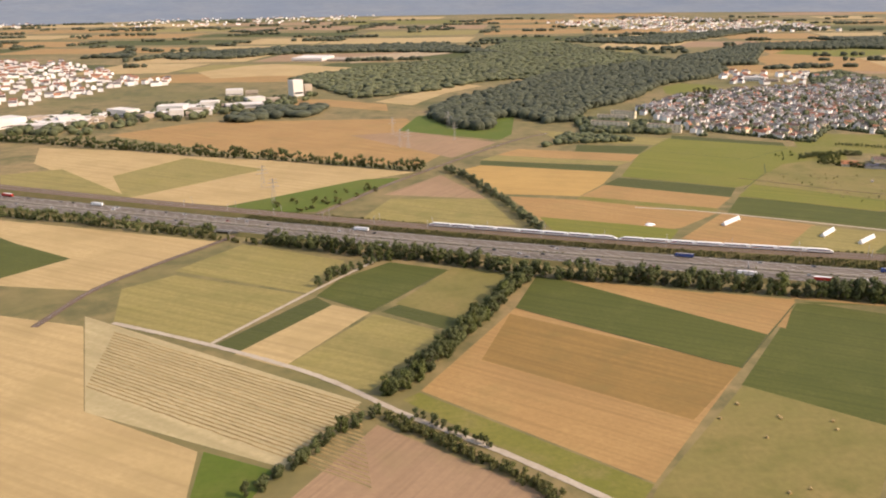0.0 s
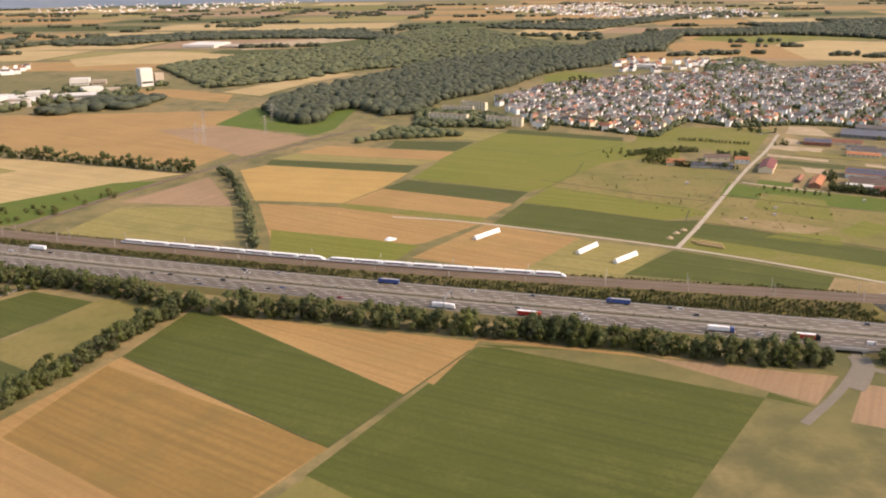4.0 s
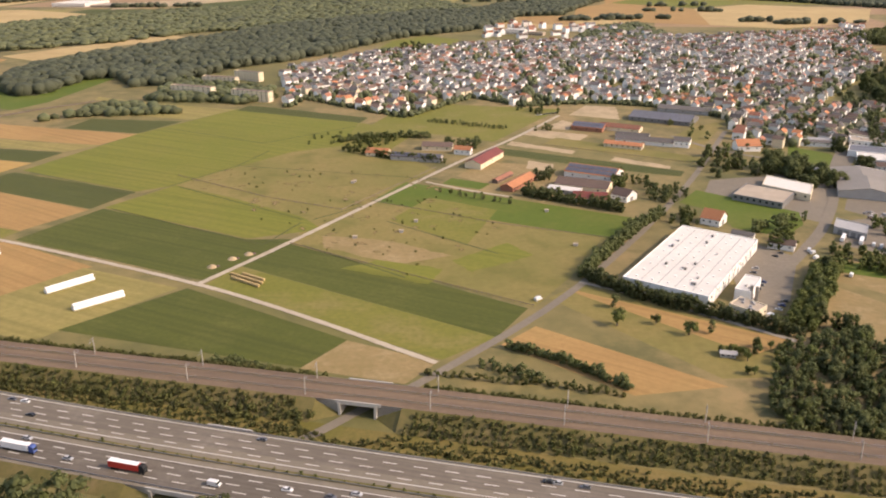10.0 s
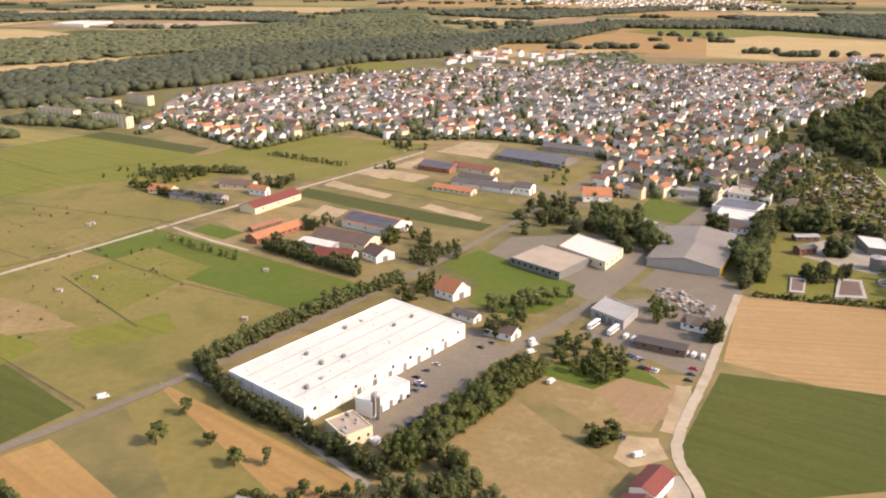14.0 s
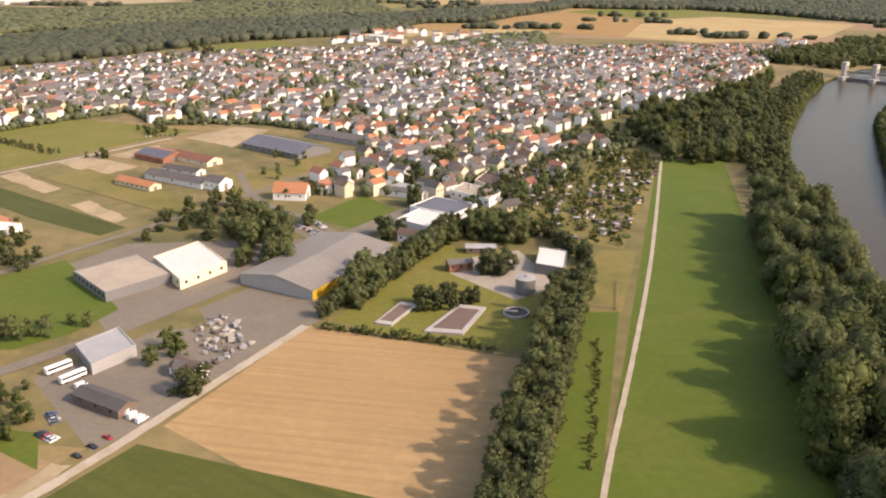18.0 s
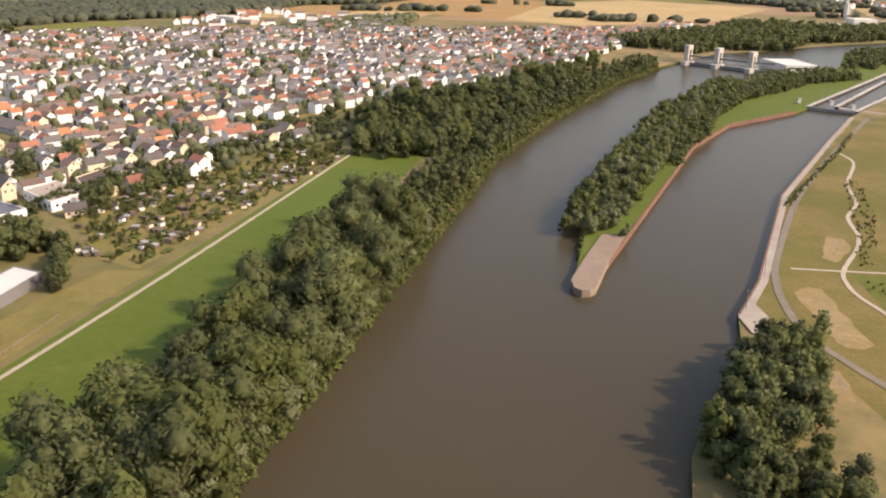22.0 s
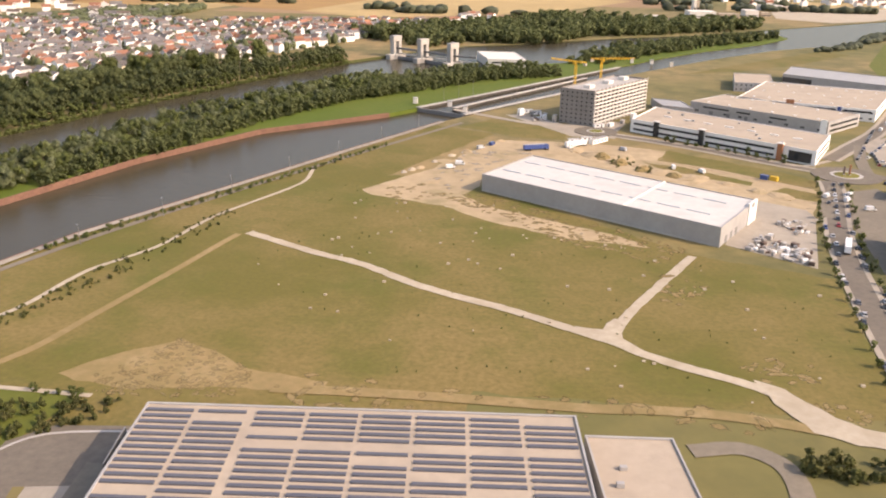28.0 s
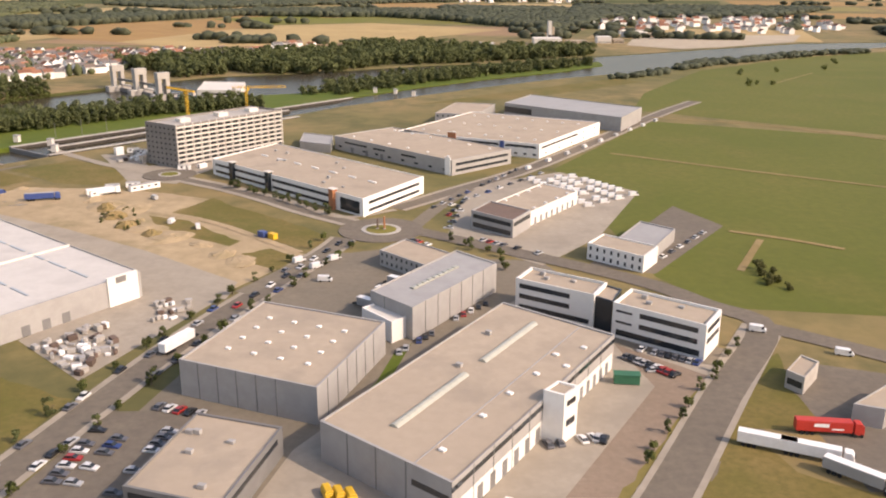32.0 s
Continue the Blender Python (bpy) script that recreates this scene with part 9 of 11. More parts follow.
# ---- farm things ----
ROLLS = (((165.0, 490.1), (178.9, 504.4)), ((211.9, 464.1), (223.4, 476.8)), ((226.5, 449.9), (239.2, 461.7)))
for a, b in ROLLS:
    a, b = Vector(a), Vector(b)
    t = (b - a).normalized()
    row = empty("bale_row", "long row of white film-wrapped bales on the field", "bales", "wrapped bale rows", at=frame_at(a, t, Vector((-t.y, t.x)), 0))
    n = max(3, int((b - a).length / 0.95))
    bm = cyl(0.62, -0.44, 0.44, 12)
    bmesh.ops.rotate(bm, verts=bm.verts, cent=(0, 0, 0), matrix=Matrix.Rotation(math.pi / 2, 3, "Y"))
    me = mesh_of(bm, "bale", FILM)
    for k in range(n):
        for y, zz in ((-0.65, 0.62), (0.65, 0.62), (0, 1.7)):
            part("bale", me, None, row).matrix_local = Matrix.Translation((k * 0.95, y, zz))
heap = empty("lime_heap", "white covered heap on the stubble", "heap", at=Matrix.Translation((*(122.1, 493.6), 0)))
part("cover", cyl(2.6, 0, 1.2, 9, 0.8), FILM, heap)
part("tail", cyl(1.4, 0, 0.7, 8, 0.5, 2.4, 0.3), FILM, heap)
bm = cyl(0.4, -0.4, 0.4, 10)
bmesh.ops.rotate(bm, verts=bm.verts, cent=(0, 0, 0), matrix=Matrix.Rotation(math.pi / 2, 3, "X"))
HAYBALE = mesh_of(bm, "hay_bale", STRAW)
for p in ((90.3, 255.0), (99.3, 264.7), (110.1, 254.5), (101.0, 242.2), (125.9, 252.2), (124.9, 246.6), (102.8, 213.2), (96.2, 211.4), (98.9, 265.3), (109.8, 256.0)):
    thing("hay_bale", HAYBALE, None, "round straw bale on the mown meadow", "hay bale", "hay bales", at=Matrix.Translation((*p, 0.4 + rest(p))) @ Matrix.Rotation(vr.random() * 3, 4, "Z"))
st = empty("log_stack", "long stacks of pale logs beside the track", "log stack", at=Matrix.Identity(4))
for a, b in (((270.5, 480.0), (283.5, 470.7)), ((271.7, 476.4), (282.8, 467.9)), ((274.8, 479.8), (283.7, 473.6))):
    a, b = Vector(a), Vector(b)
    part("log_layer", box(0, -0.5, 0, (b - a).length, 0.5, 1.0, 0.15), STRAW, st).matrix_local = frame_at(a, (b - a).normalized(), Vector((-(b - a).y, (b - a).x)).normalized(), 0)
for p in ((267.7, 495.8), (272.9, 500.9), (262.1, 487.7)):
    h_ = empty("soil_heap", "low heap of soil and rubble beside the track", "heap", "rubble heaps", at=Matrix.Translation((*p, 0)))
    part("mound", cyl(2.0, 0, 0.9, 9, 0.6), SAND, h_)
    part("rubble", cyl(0.9, 0, 0.6, 7, 0.2, 1.9, 0.6), TILE_BROWN, h_)
for p in ((330.0, 525.4), (398.3, 507.8), (311.7, 518.6), (304.2, 600.0), (305.1, 601.7), (335.8, 538.8), (392.6, 551.9)):
    sh = empty("field_shelter", "small pale livestock shelter on the pasture", "shelter", "field shelters", at=Matrix.Translation((*p, 0)))
    part("body", box(-0.8, -0.6, 0, 0.8, 0.6, 1.0), SHEET, sh)
    part("roof", box(-0.95, -0.75, 1.0, 0.95, 0.75, 1.12), ROOF_PALE, sh)

# ---- parked vehicles ----
def parked(a, b, n, facing=1.57, rows=1, gap=0.0, wheels=False, skip=0.12, z=None):
    a, b = Vector(a), Vector(b)
    t = (b - a).normalized()
    nn = Vector((-t.y, t.x))
    for r in range(rows):
        for k in range(n):
            if vr.random() > skip:
                p = a + (b - a) * ((k + 0.5) / n) + nn * r * gap
                car(p, heading(a, b) + facing + vr.uniform(-0.06, 0.06), z, wheels)


parked((1018.0, 652.6), (1033.0, 652.2), 11, skip=0.15)
parked((1017.6, 648.4), (1031.0, 648.2), 10, skip=0.15)
parked((1017.7, 680.9), (1029.0, 677.8), 9, wheels=False)
parked((1056.4, 833.8), (1083.9, 881.9), 9, 0.0, wheels=False)
parked((1051.6, 802.4), (1057.4, 797.5), 5, wheels=False)
parked((1035.8, 799.7), (1023.7, 752.3), 8, 0.0, wheels=False)
parked((1017.3, 679.1), (1024.4, 677.9), 6)
parked((1018.7, 670.2), (1033.6, 668.6), 10, wheels=True)
parked((1018.6, 667.0), (1033.4, 665.0), 10, wheels=True)
for a, b, n in (((1020.7, 708.2), (1021.3, 693.5), 8), ((1024.9, 708.2), (1024.0, 693.5), 8), ((1030.8, 709.0), (1030.0, 692.0), 10), ((1018.0, 674.3), (1034.0, 671.6), 11), ((1018.4, 660.6), (1034.6, 660.0), 11), ((1018.0, 656.6), (1034.0, 656.2), 11), ((1025.6, 715.2), (1034.0, 713.4), 5)):
    parked(a, b, n, skip=0.2)
for p, a in (((1012.8, 702.3), 1.4), ((1012.0, 696.0), 1.4), ((1013.6, 713.1), 1.4), ((1017.6, 732.0), 1.35), ((1019.4, 739.9), 1.35), ((1020.3, 746.0), 1.35), ((1024.4, 738.1), 1.35), ((1026.3, 749.1), 1.3), ((1028.0, 776.6), 1.3), ((1022.8, 730.6), 1.35), ((1021.4, 724.5), 1.35), ((1018.8, 703.7), 1.4)):
    car(Vector(p), a, None, False, where="parked along the street")
parked((1095.4, 742.0), (1104.1, 734.4), 10, wheels=True)
parked((1099.0, 744.8), (1108.6, 739.8), 9)
parked((1058.0, 737.5), (1064.3, 749.6), 7, 0.6)
parked((1066.0, 753.5), (1072.2, 763.9), 5, 0.6)
parked((1088.0, 714.0), (1091.4, 712.8), 4, wheels=True)
parked((1082.5, 710.6), (1090.4, 713.7), 5)
parked((1077.5, 696.6), (1084.6, 694.7), 5)
parked((1052.4, 830.7), (1075.5, 885.0), 12, 0.0, wheels=False, skip=0.3)
parked((1059.0, 811.0), (1060.6, 833.0), 4)
parked((1100.4, 736.7), (1100.7, 735.7), 1)
parked((512.4, 494.8), (517.2, 489.7), 5)
parked((532.2, 491.2), (526.5, 476.9), 4)
parked((449.4, 463.4), (460.7, 484.4), 5)
parked((536.7, 623.5), (542.2, 621.6), 4)
for p, a, i in (((1033.9, 779.6), 0.9, 0), ((1036.5, 785.8), 0.9, 1), ((1037.7, 771.7), 0.1, 0), ((1029.2, 782.9), 0.9, 1), ((1036.8, 682.8), 0.2, 0), ((509.1, 439.7), 0.5, 0), ((486.8, 497.4), 0.7, 0), ((485.9, 492.3), 0.7, 1), ((449.3, 440.6), 0.6, 0), ((1121.1, 754.9), -0.2, 0), ((377.5, 455.1), 0.7, 0), ((403.5, 490.5), 0.7, 1)):
    van(p, a, None, i)
c0, c1, c2, c3 = Vector((1076.7, 870.5)), Vector((1093.5, 877.4)), Vector((1112.2, 855.6)), Vector((1094.2, 836.1))
for k in range(40):
    f, r = (k % 10 + 0.5) / 10, (k // 10 + 0.5) / 4
    p = (c0 * (1 - f) + c3 * f) * (1 - r) + (c1 * (1 - f) + c2 * f) * r
    if k % 7 != 3:
        van(p, heading(c0, c1) + (k % 3 - 1) * 0.06, None, 0, "parked in rows on the depot yard")
for k in range(9):
    p = Vector((1078.3, 885.4)) * (1 - k / 8) + Vector((1131.9, 989.7)) * (k / 8)
    van(p, heading((1078.3, 885.4), (1131.9, 989.7)), None, k % 3, "parked along the kerb")
for p, q in (((505.1, 512.4), (508.0, 517.1)), ((510.6, 508.7), (513.7, 514.1))):
    co = empty("coach", "white touring coach parked beside the garage", "coach", "coaches", at=Matrix.Translation((*p, 0.1)) @ Matrix.Rotation(heading(p, q), 4, "Z"))
    part("body", box(-3.2, -0.7, 0.3, 3.2, 0.7, 1.9, 0.1), FILM, co)
    part("window_band", box(-3.0, -0.72, 1.1, 3.0, 0.72, 1.6), GLASS, co)
    for x in (-2, 2.1):
        for y in (-0.6, 0.6):
            part("wheel", BIGWHEEL, None, co).matrix_local = Matrix.Translation((x, y, 0.28))
for a, b, cab, bx, tp, lab, on in (((854.0, 593.9), (860.7, 600.8), FILM, FILM, FILM, "white articulated lorry on the truck park", True), ((873.7, 609.7), (874.6, 601.8), RED, FILM, FILM, "white lorry with a red cab on the access lane", True), ((893.3, 601.3), (885.3, 600.2), RED, FILM, FILM, "white lorry with a red cab at the dock", True), ((894.0, 608.7), (888.7, 607.5), SHEET_DARK, YELLOW, SHEET, "yellow trailer parked in the shade", False), ((858.3, 585.9), (862.8, 589.0), FILM, FILM, FILM, "white articulated lorry on the truck park", True), ((1118.3, 718.7), (1127.3, 718.6), RED, RED, RED, "red articulated lorry on the truck park", True), ((1111.3, 714.0), (1116.5, 712.4), FILM, FILM, FILM, "white semi-trailer beside the verge", False), ((1116.3, 712.4), (1121.9, 710.6), FILM, FILM, FILM, "white lorry parked beside the verge", True), ((1121.1, 707.4), (1124.6, 704.6), FILM, SHEET, FILM, "grey lorry parked beside the verge", True), ((940.8, 825.8), (948.2, 828.8), BLUE, BLUE, SHEET, "blue lorry on the building site", True), ((955.2, 832.6), (961.5, 837.8), FILM, FILM, FILM, "white lorry on the building site", True), ((1020.1, 733.6), (1022.1, 739.8), BLUE, FILM, FILM, "white trailer behind the hall", False), ((1056.6, 768.2), (1050.6, 771.5), FILM, SHEET, FILM, "grey trailer at the dock", False), ((1055.2, 761.7), (1049.2, 765.0), FILM, FILM, FILM, "white trailer at the dock", False), ((1052.6, 755.8), (1047.0, 758.8), FILM, SHEET, FILM, "grey trailer at the dock", False)):
    a, b = Vector(a), Vector(b)
    tk = truck((a + b) / 2, heading(a, b), rest((a + b) / 2), cab, bx, tp, lab, on)
    if lab.startswith("red articulated"):
        part("bar", box(-2.6, -0.76, 1.35, -0.6, -0.7, 1.85), FILM, tk, "pale plain bar")
        part("bar", box(-0.2, -0.76, 1.0, 1.4, -0.7, 1.2), FILM, tk, "pale plain bar")

# orange stack round the truck park
rng = random.Random(31)
bag = mesh_of(box(-0.8, -0.56, 0, 0.8, 0.56, 0.76, 0.04), "crate", ORANGE)
stack = empty("crate_stack", "long stack of orange crates round the truck park", "crates", at=Matrix.Identity(4))
for pts, rows, high in (([(848.6, 588.2), (849.9, 598.5), (851.1, 612.5), (853.1, 617.9), (859.7, 621.4), (864.3, 619.9), (867.2, 614.6), (867.4, 611.7)], 4, 2), ([(853.5, 598.7), (856.6, 602.9), (860.7, 607.0)], 1, 1)):
    ln = smooth(pts, 4)
    for r in range(rows):
        for q, t in along(offset(ln, -(r - rows / 2) * 1.15), 1.6):
            for k in range(high):
                if k == 0 or rng.random() < 0.88:
                    part("crate", bag, None, stack).matrix_local = Matrix.Translation((q.x + rng.uniform(-0.1, 0.1), q.y + rng.uniform(-0.1, 0.1), 0.1 + k * 0.78)) @ Matrix.Rotation(math.atan2(t.y, t.x) + rng.uniform(-0.14, 0.14), 4, "Z") @ Matrix.Rotation(k * rng.uniform(-0.1, 0.1), 4, "Y")

# yellow containers, skips and building material
for k in range(3):
    p = Vector((1056.2, 695.7)) + Vector((1.5 * k, -0.2 * k))
    sk = empty("skip", "round yellow skip beside the hall", "skip", "yellow skips", at=Matrix.Translation((*p, 0.1)) @ Matrix.Rotation(0.5, 4, "Z"))
    part("body", box(-0.6, -1.1, 0, 0.6, 1.1, 0.8, 0.1), YELLOW, sk)
    part("lid", profile([(-0.6, 0.8), (0.6, 0.8), (0.4, 1.15), (-0.4, 1.15)], 2.0, 0.05), YELLOW, sk)
gs = empty("container", "green storage container in the loading yard", "container", at=Matrix.Translation((*(1095.7, 731.4), 0.1)))
part("body", box(-2.0, -0.8, 0, 2.0, 0.8, 1.5, 0.05), GREENPAINT, gs)
part("roof", box(-2.1, -0.9, 1.5, 2.1, 0.9, 1.62), GREENPAINT, gs)
rng = random.Random(41)
for poly, n, lab in (([(995.9, 732.8), (1003.3, 744.3), (1012.2, 732.5), (1009.7, 723.1)], 75, "stacked pale building material beside the grey hall"), ([(526.9, 544.6), (532.8, 549.3), (544.5, 537.4), (540.6, 531.6)], 26, "rows of grey material and scrap in the yard"), ([(1008.3, 756.5), (1015.4, 759.8), (1016.7, 748.5), (1011.2, 745.7)], 22, "grey pallets of building material"), ([(938.1, 884.0), (945.1, 896.9), (950.8, 879.4), (941.7, 877.4)], 14, "white site cabins beside the high-rise"), ([(528.3, 543.3), (546.5, 532.5), (540.4, 520.2), (528.6, 533.2)], 40, "scattered building material in the yard")):
    xs, ys = [p[0] for p in poly], [p[1] for p in poly]
    pile = empty("material_pile", lab, "building material", at=Matrix.Identity(4))
    made = 0
    while made < n:
        p = (rng.uniform(min(xs), max(xs)), rng.uniform(min(ys), max(ys)))
        if inside(p, poly):
            made += 1
            s = rng.uniform(0.35, 0.95)
            part("block", box(-s, -s * 0.6, 0, s, s * 0.6, rng.uniform(0.4, 1.1), 0.06), rng.choice((SHEET, SHEET_DARK, TILE_BROWN, CONCRETE, ROOF_PALE) if "yard" in lab else (FILM, CONCRETE, CONCRETE, SHEET, TILE_BROWN)), pile).matrix_local = Matrix.Translation((*p, 0.1)) @ Matrix.Rotation(rng.random() * 3, 4, "Z")

# roundabouts
for c, r, name in (((1042.8, 809.9), 8.0, "roundabout"), ((966.2, 862.0), 5.6, "roundabout")):
    ring = [(c[0] + (r + 2.6) * math.cos(6.2832 * k / 32), c[1] + (r + 2.6) * math.sin(6.2832 * k / 32)) for k in range(32)]
    thing("roundabout", prism(ring, 0.0, 0.24), TARMAC, "asphalt roundabout of the business park", "road", kind="structure")
    isl_ = thing("roundabout_kerb", cyl(r * 0.62, 0.2, 0.36, 28, None, c[0], c[1]), CONCRETE, "pale kerb of the roundabout island", "kerb", kind="structure")
    thing("roundabout_island", cyl(r * 0.52, 0.3, 0.48, 28, r * 0.4, c[0], c[1]), GRASS, "grass island of the roundabout", "island", kind="structure")
tree_row(SMALL, [(988.8, 849.7), (1010.2, 835.6), (1028.3, 820.2)], 4.0, "small tree in front of the office hall", "park bushes", 63, 0.6, 0.8)
tree_row(SMALL, [(1059.7, 803.9), (1072.5, 792.4), (1075.4, 782.9)], 4.0, "small tree beside the offices", "park bushes", 64, 0.8, 0.7)
tree_row(SMALL, [(1094.8, 705.0), (1104.3, 724.6), (1116.8, 748.9)], 5.0, "young street tree beside the loading yard", "park bushes", 65, 0.4, 0.6)
rng = random.Random(71)
for a, b in (((800.1, 613.7), (904.0, 866.7)),):
    for q, t in along([Vector(a), Vector(b)], 26.0):
        lp = empty("lamp_post", "slim grey lamp post on the quay", "lamp post", "quay lamp posts", at=Matrix.Translation((*q, 0.3)))
        part("pole", cyl(0.08, 0, 5.0, 7, 0.05), STEEL, lp)
        part("lamp_head", box(-0.1, -0.5, 4.9, 0.1, 0.2, 5.05), STEEL, lp)
mh = [((-320.1, 983.6), (-258.9, 978.7), 9, 5), ((-400.2, 911.5), (-358.7, 935.8), 10, 4), ((-374.6, 979.2), (-319.1, 945.0), 10, 4), ((-449.8, 885.5), (-418.4, 940.5), 14, 5), ((-283.7, 1032.0), (-241.7, 1038.3), 8, 4), ((-281.8, 1151.6), (-238.9, 1159.7), 9, 4), ((-233.5, 1063.0), (-196.3, 1086.3), 8, 4), ((-299.1, 960.2), (-269.6, 966.4), 7, 4), ((-189.4, 1130.9), (-166.9, 1152.8), 6, 11), ((1028.6, 1328.8), (1060.2, 1330.8), 9, 3), ((1076.3, 1395.6), (1125.2, 1400.3), 11, 3), ((1133.4, 1425.6), (1158.7, 1427.4), 9, 3), ((1089.3, 1462.0), (1095.4, 1463.0), 4, 9), ((1170.0, 1500.0), (1205.0, 1518.0), 9, 3), ((432.9, 1262.0), (478.1, 1236.0), 7, 3), ((-283.4, 1693.0), (-164.8, 1669.1), 40, 3)]
for a, b, dpt, h in mh:
    a, b = Vector(a), Vector(b)
    t = (b - a).normalized()
    for f0, f1, k, m in ((0.0, 0.5, 1.9, ROOF_WHITE), (0.58, 0.95, 1.3, ROOF_PALE)):
        p, q = a + (b - a) * f0, a + (b - a) * f1
        hall("factory_hall", "distant pale industrial hall with a flat roof", p, q, q + Vector((-t.y, t.x)) * dpt * k, h * k, m, m, "hall", bands=((0, 0.05, 0.95, h * 0.3, h * 0.2),))

for pts in ([(1107.0, 915.5), (1145.8, 894.5), (1186.4, 874.5)], [(1129.1, 820.0), (1140.3, 815.6), (1153.2, 808.1)], [(1135.2, 813.5), (1125.4, 789.2)], [(1130.7, 1000.3), (1176.3, 985.8), (1216.1, 957.2)]):
    road("field_path", "worn earth path across the meadow", pts, 1.7, WORN, category="path")
road("field_path", "worn earth path across the meadow", [(1215.6, 1133.0), (1235.0, 1164.0), (1258.0, 1200.0)], 1.1, WORN, category="path")
crowns(BUSH, [(1201, 1125), (1207, 1132), (1216, 1133), (1208, 1182), (1236, 1203), (1273, 1226), (1289, 1259)], "single bushes in the green meadow", "bushes", "bushes", LEAFY, 143, 1.6)
patch("bare_patch", "rough brown strip beside the canal", [(1023.2, 1024.4), (1053.7, 1063.9), (1124.2, 1146.4), (1143.2, 1135.1), (1095.2, 1077.0), (1057.8, 1043.3)], ROUGH, "meadow")

# ---- more of the works quarter on the village edge ----
g = "works buildings"
barn("grey-roofed workshop beside the sports green", (549.4, 680.8), (572.2, 670.4), 6.5, 2.8, 1.0, WHITE, SHEET, "works_hall", "hall", group=g, windows=6)
hall("workshop", "brown flat-roofed works building", (589.8, 691.0), (605.7, 672.1), (610.9, 692.2), 3.2, CREAM, TILE_BROWN, "workshop", windows=((0, 6, 1, 0.9, 0.8, 1.2),))
hall("workshop", "white works hall with a pale ribbed roof", (581.4, 673.0), (597.6, 661.3), (602.3, 673.5), 3.6, WHITE, ROOF_PALE, "workshop", windows=((0, 6, 1, 1.0, 0.9, 1.4), (1, 3, 1, 1.0, 0.9, 1.4)), units=3)
barn("low house with a grey roof among trees", (573.8, 701.0), (587.8, 699.2), 5, 2.6, 1.2, CREAM, TILE_GREY, "house", "house", group=g)
barn("barn with a bright orange tiled roof", (550.6, 752.5), (560.3, 759.0), 6, 3.4, 2.0, WHITE, TILE_ORANGE, group=g)
barn("long brown-roofed works building", (540.7, 729.6), (558.1, 723.3), 6, 3.0, 1.4, CREAM, TILE_BROWN, "works_hall", "hall", group=g, windows=5)
barn("long village house with an orange tiled roof", (519.1, 797.5), (537.0, 794.2), 5.5, 3.6, 2.0, WHITE, TILE_ORANGE, "house", "house", group=g)
barn("white house with a grey roof beside the street", (536.5, 713.7), (545.2, 710.8), 5, 3.6, 1.6, WHITE, TILE_GREY, "house", "house", group=g)
barn("white house with a brown roof beside the street", (532.0, 698.8), (539.0, 695.9), 4.6, 3.0, 1.5, WHITE, TILE_BROWN, "house", "house", group=g)
barn("small house beside the white-roofed workshop", (569.1, 616.4), (576.3, 615.0), 4.5, 2.8, 1.6, WHITE, TILE_BROWN, "house", "house", group=g)
barn("garden house with a grey tiled roof", (604.8, 656.2), (609.9, 659.9), 4.5, 2.4, 1.8, CREAM, TILE_GREY, "house", "house", group=g)
g = "works trees"
for poly, n, s, seed in (([(566.2, 728.9), (580.0, 736.6), (580.9, 712.0), (570.0, 708.3)], 9, 1.0, 81), ([(554.1, 706.0), (565.4, 705.7), (566.4, 688.7), (557.9, 689.3)], 5, 0.8, 82),
                         ([(601.2, 674.6), (624.3, 714.3), (627.5, 697.5), (606.2, 659.4)], 16, 0.9, 83), ([(586.8, 625.0), (595.9, 636.6), (608.0, 636.3), (619.0, 628.2), (618.0, 616.0), (593.3, 617.3)], 17, 1.15, 84),
                         ([(600.2, 583.4), (598.8, 591.9), (608.4, 594.2), (609.9, 583.7)], 6, 0.95, 85), ([(523.0, 586.8), (513.7, 626.5), (524.7, 631.4), (538.0, 605.1), (537.7, 586.2)], 26, 1.15, 86),
                         ([(559.7, 563.8), (563.2, 583.2), (577.6, 604.9), (585.0, 623.5), (587.6, 616.6), (576.3, 588.9), (566.8, 564.7)], 24, 0.95, 87), ([(580.2, 562.3), (587.3, 569.6), (600.3, 569.1), (599.2, 562.8), (586.9, 559.2)], 8, 0.7, 88),
                         ([(561.0, 622.7), (570.4, 629.1), (570.9, 618.5), (564.6, 615.8)], 5, 0.9, 89), ([(563.8, 658.8), (568.1, 667.4), (570.8, 655.9)], 3, 1.0, 90)):
    crowns(MID, patch_places(poly, int(n * 1.3), seed), "dense dark green trees beside the works", "works_trees", "trees", (LEAF, LEAFDARK, LEAF)[seed % 3], seed, s)
crowns(BUSH, row_places([(561.2, 543.8), (580.5, 540.0), (598.1, 538.2), (606.8, 535.1)], 1.9, 0.5, 91), "dense green hedge along the brown field", "hedge", "hedge", LEAFY, 91, 1.0)
road("street", "asphalt street past the orange-roofed house", [(486.1, 699.8), (494.0, 682.0), (502.5, 666.0), (518.9, 647.6), (533.0, 637.0), (549.1, 619.0)], 3.2, ASPHALT)
patch("yard", "asphalt car park beside the works street", [(527.0, 628.0), (532.0, 634.0), (546.0, 621.0), (541.0, 612.0)], ASPHALT, "car park")
parked((530.5, 629.5), (541.5, 618.5), 9, skip=0.1)
crowns(MIDFAR, row_places([(591.0, 656.5), (602.7, 689.9), (621.0, 726.1), (635.4, 757.6)], 4.2, 1.4, 165, (-2.0, 2.0)), "dark green trees between the works and the gardens", "works_trees", "trees", LEAF, 165, 0.75)
west_plot = [(605.0, 655.0), (621.5, 640.0), (621.5, 680.0), (641.5, 731.0), (632.0, 733.0)]
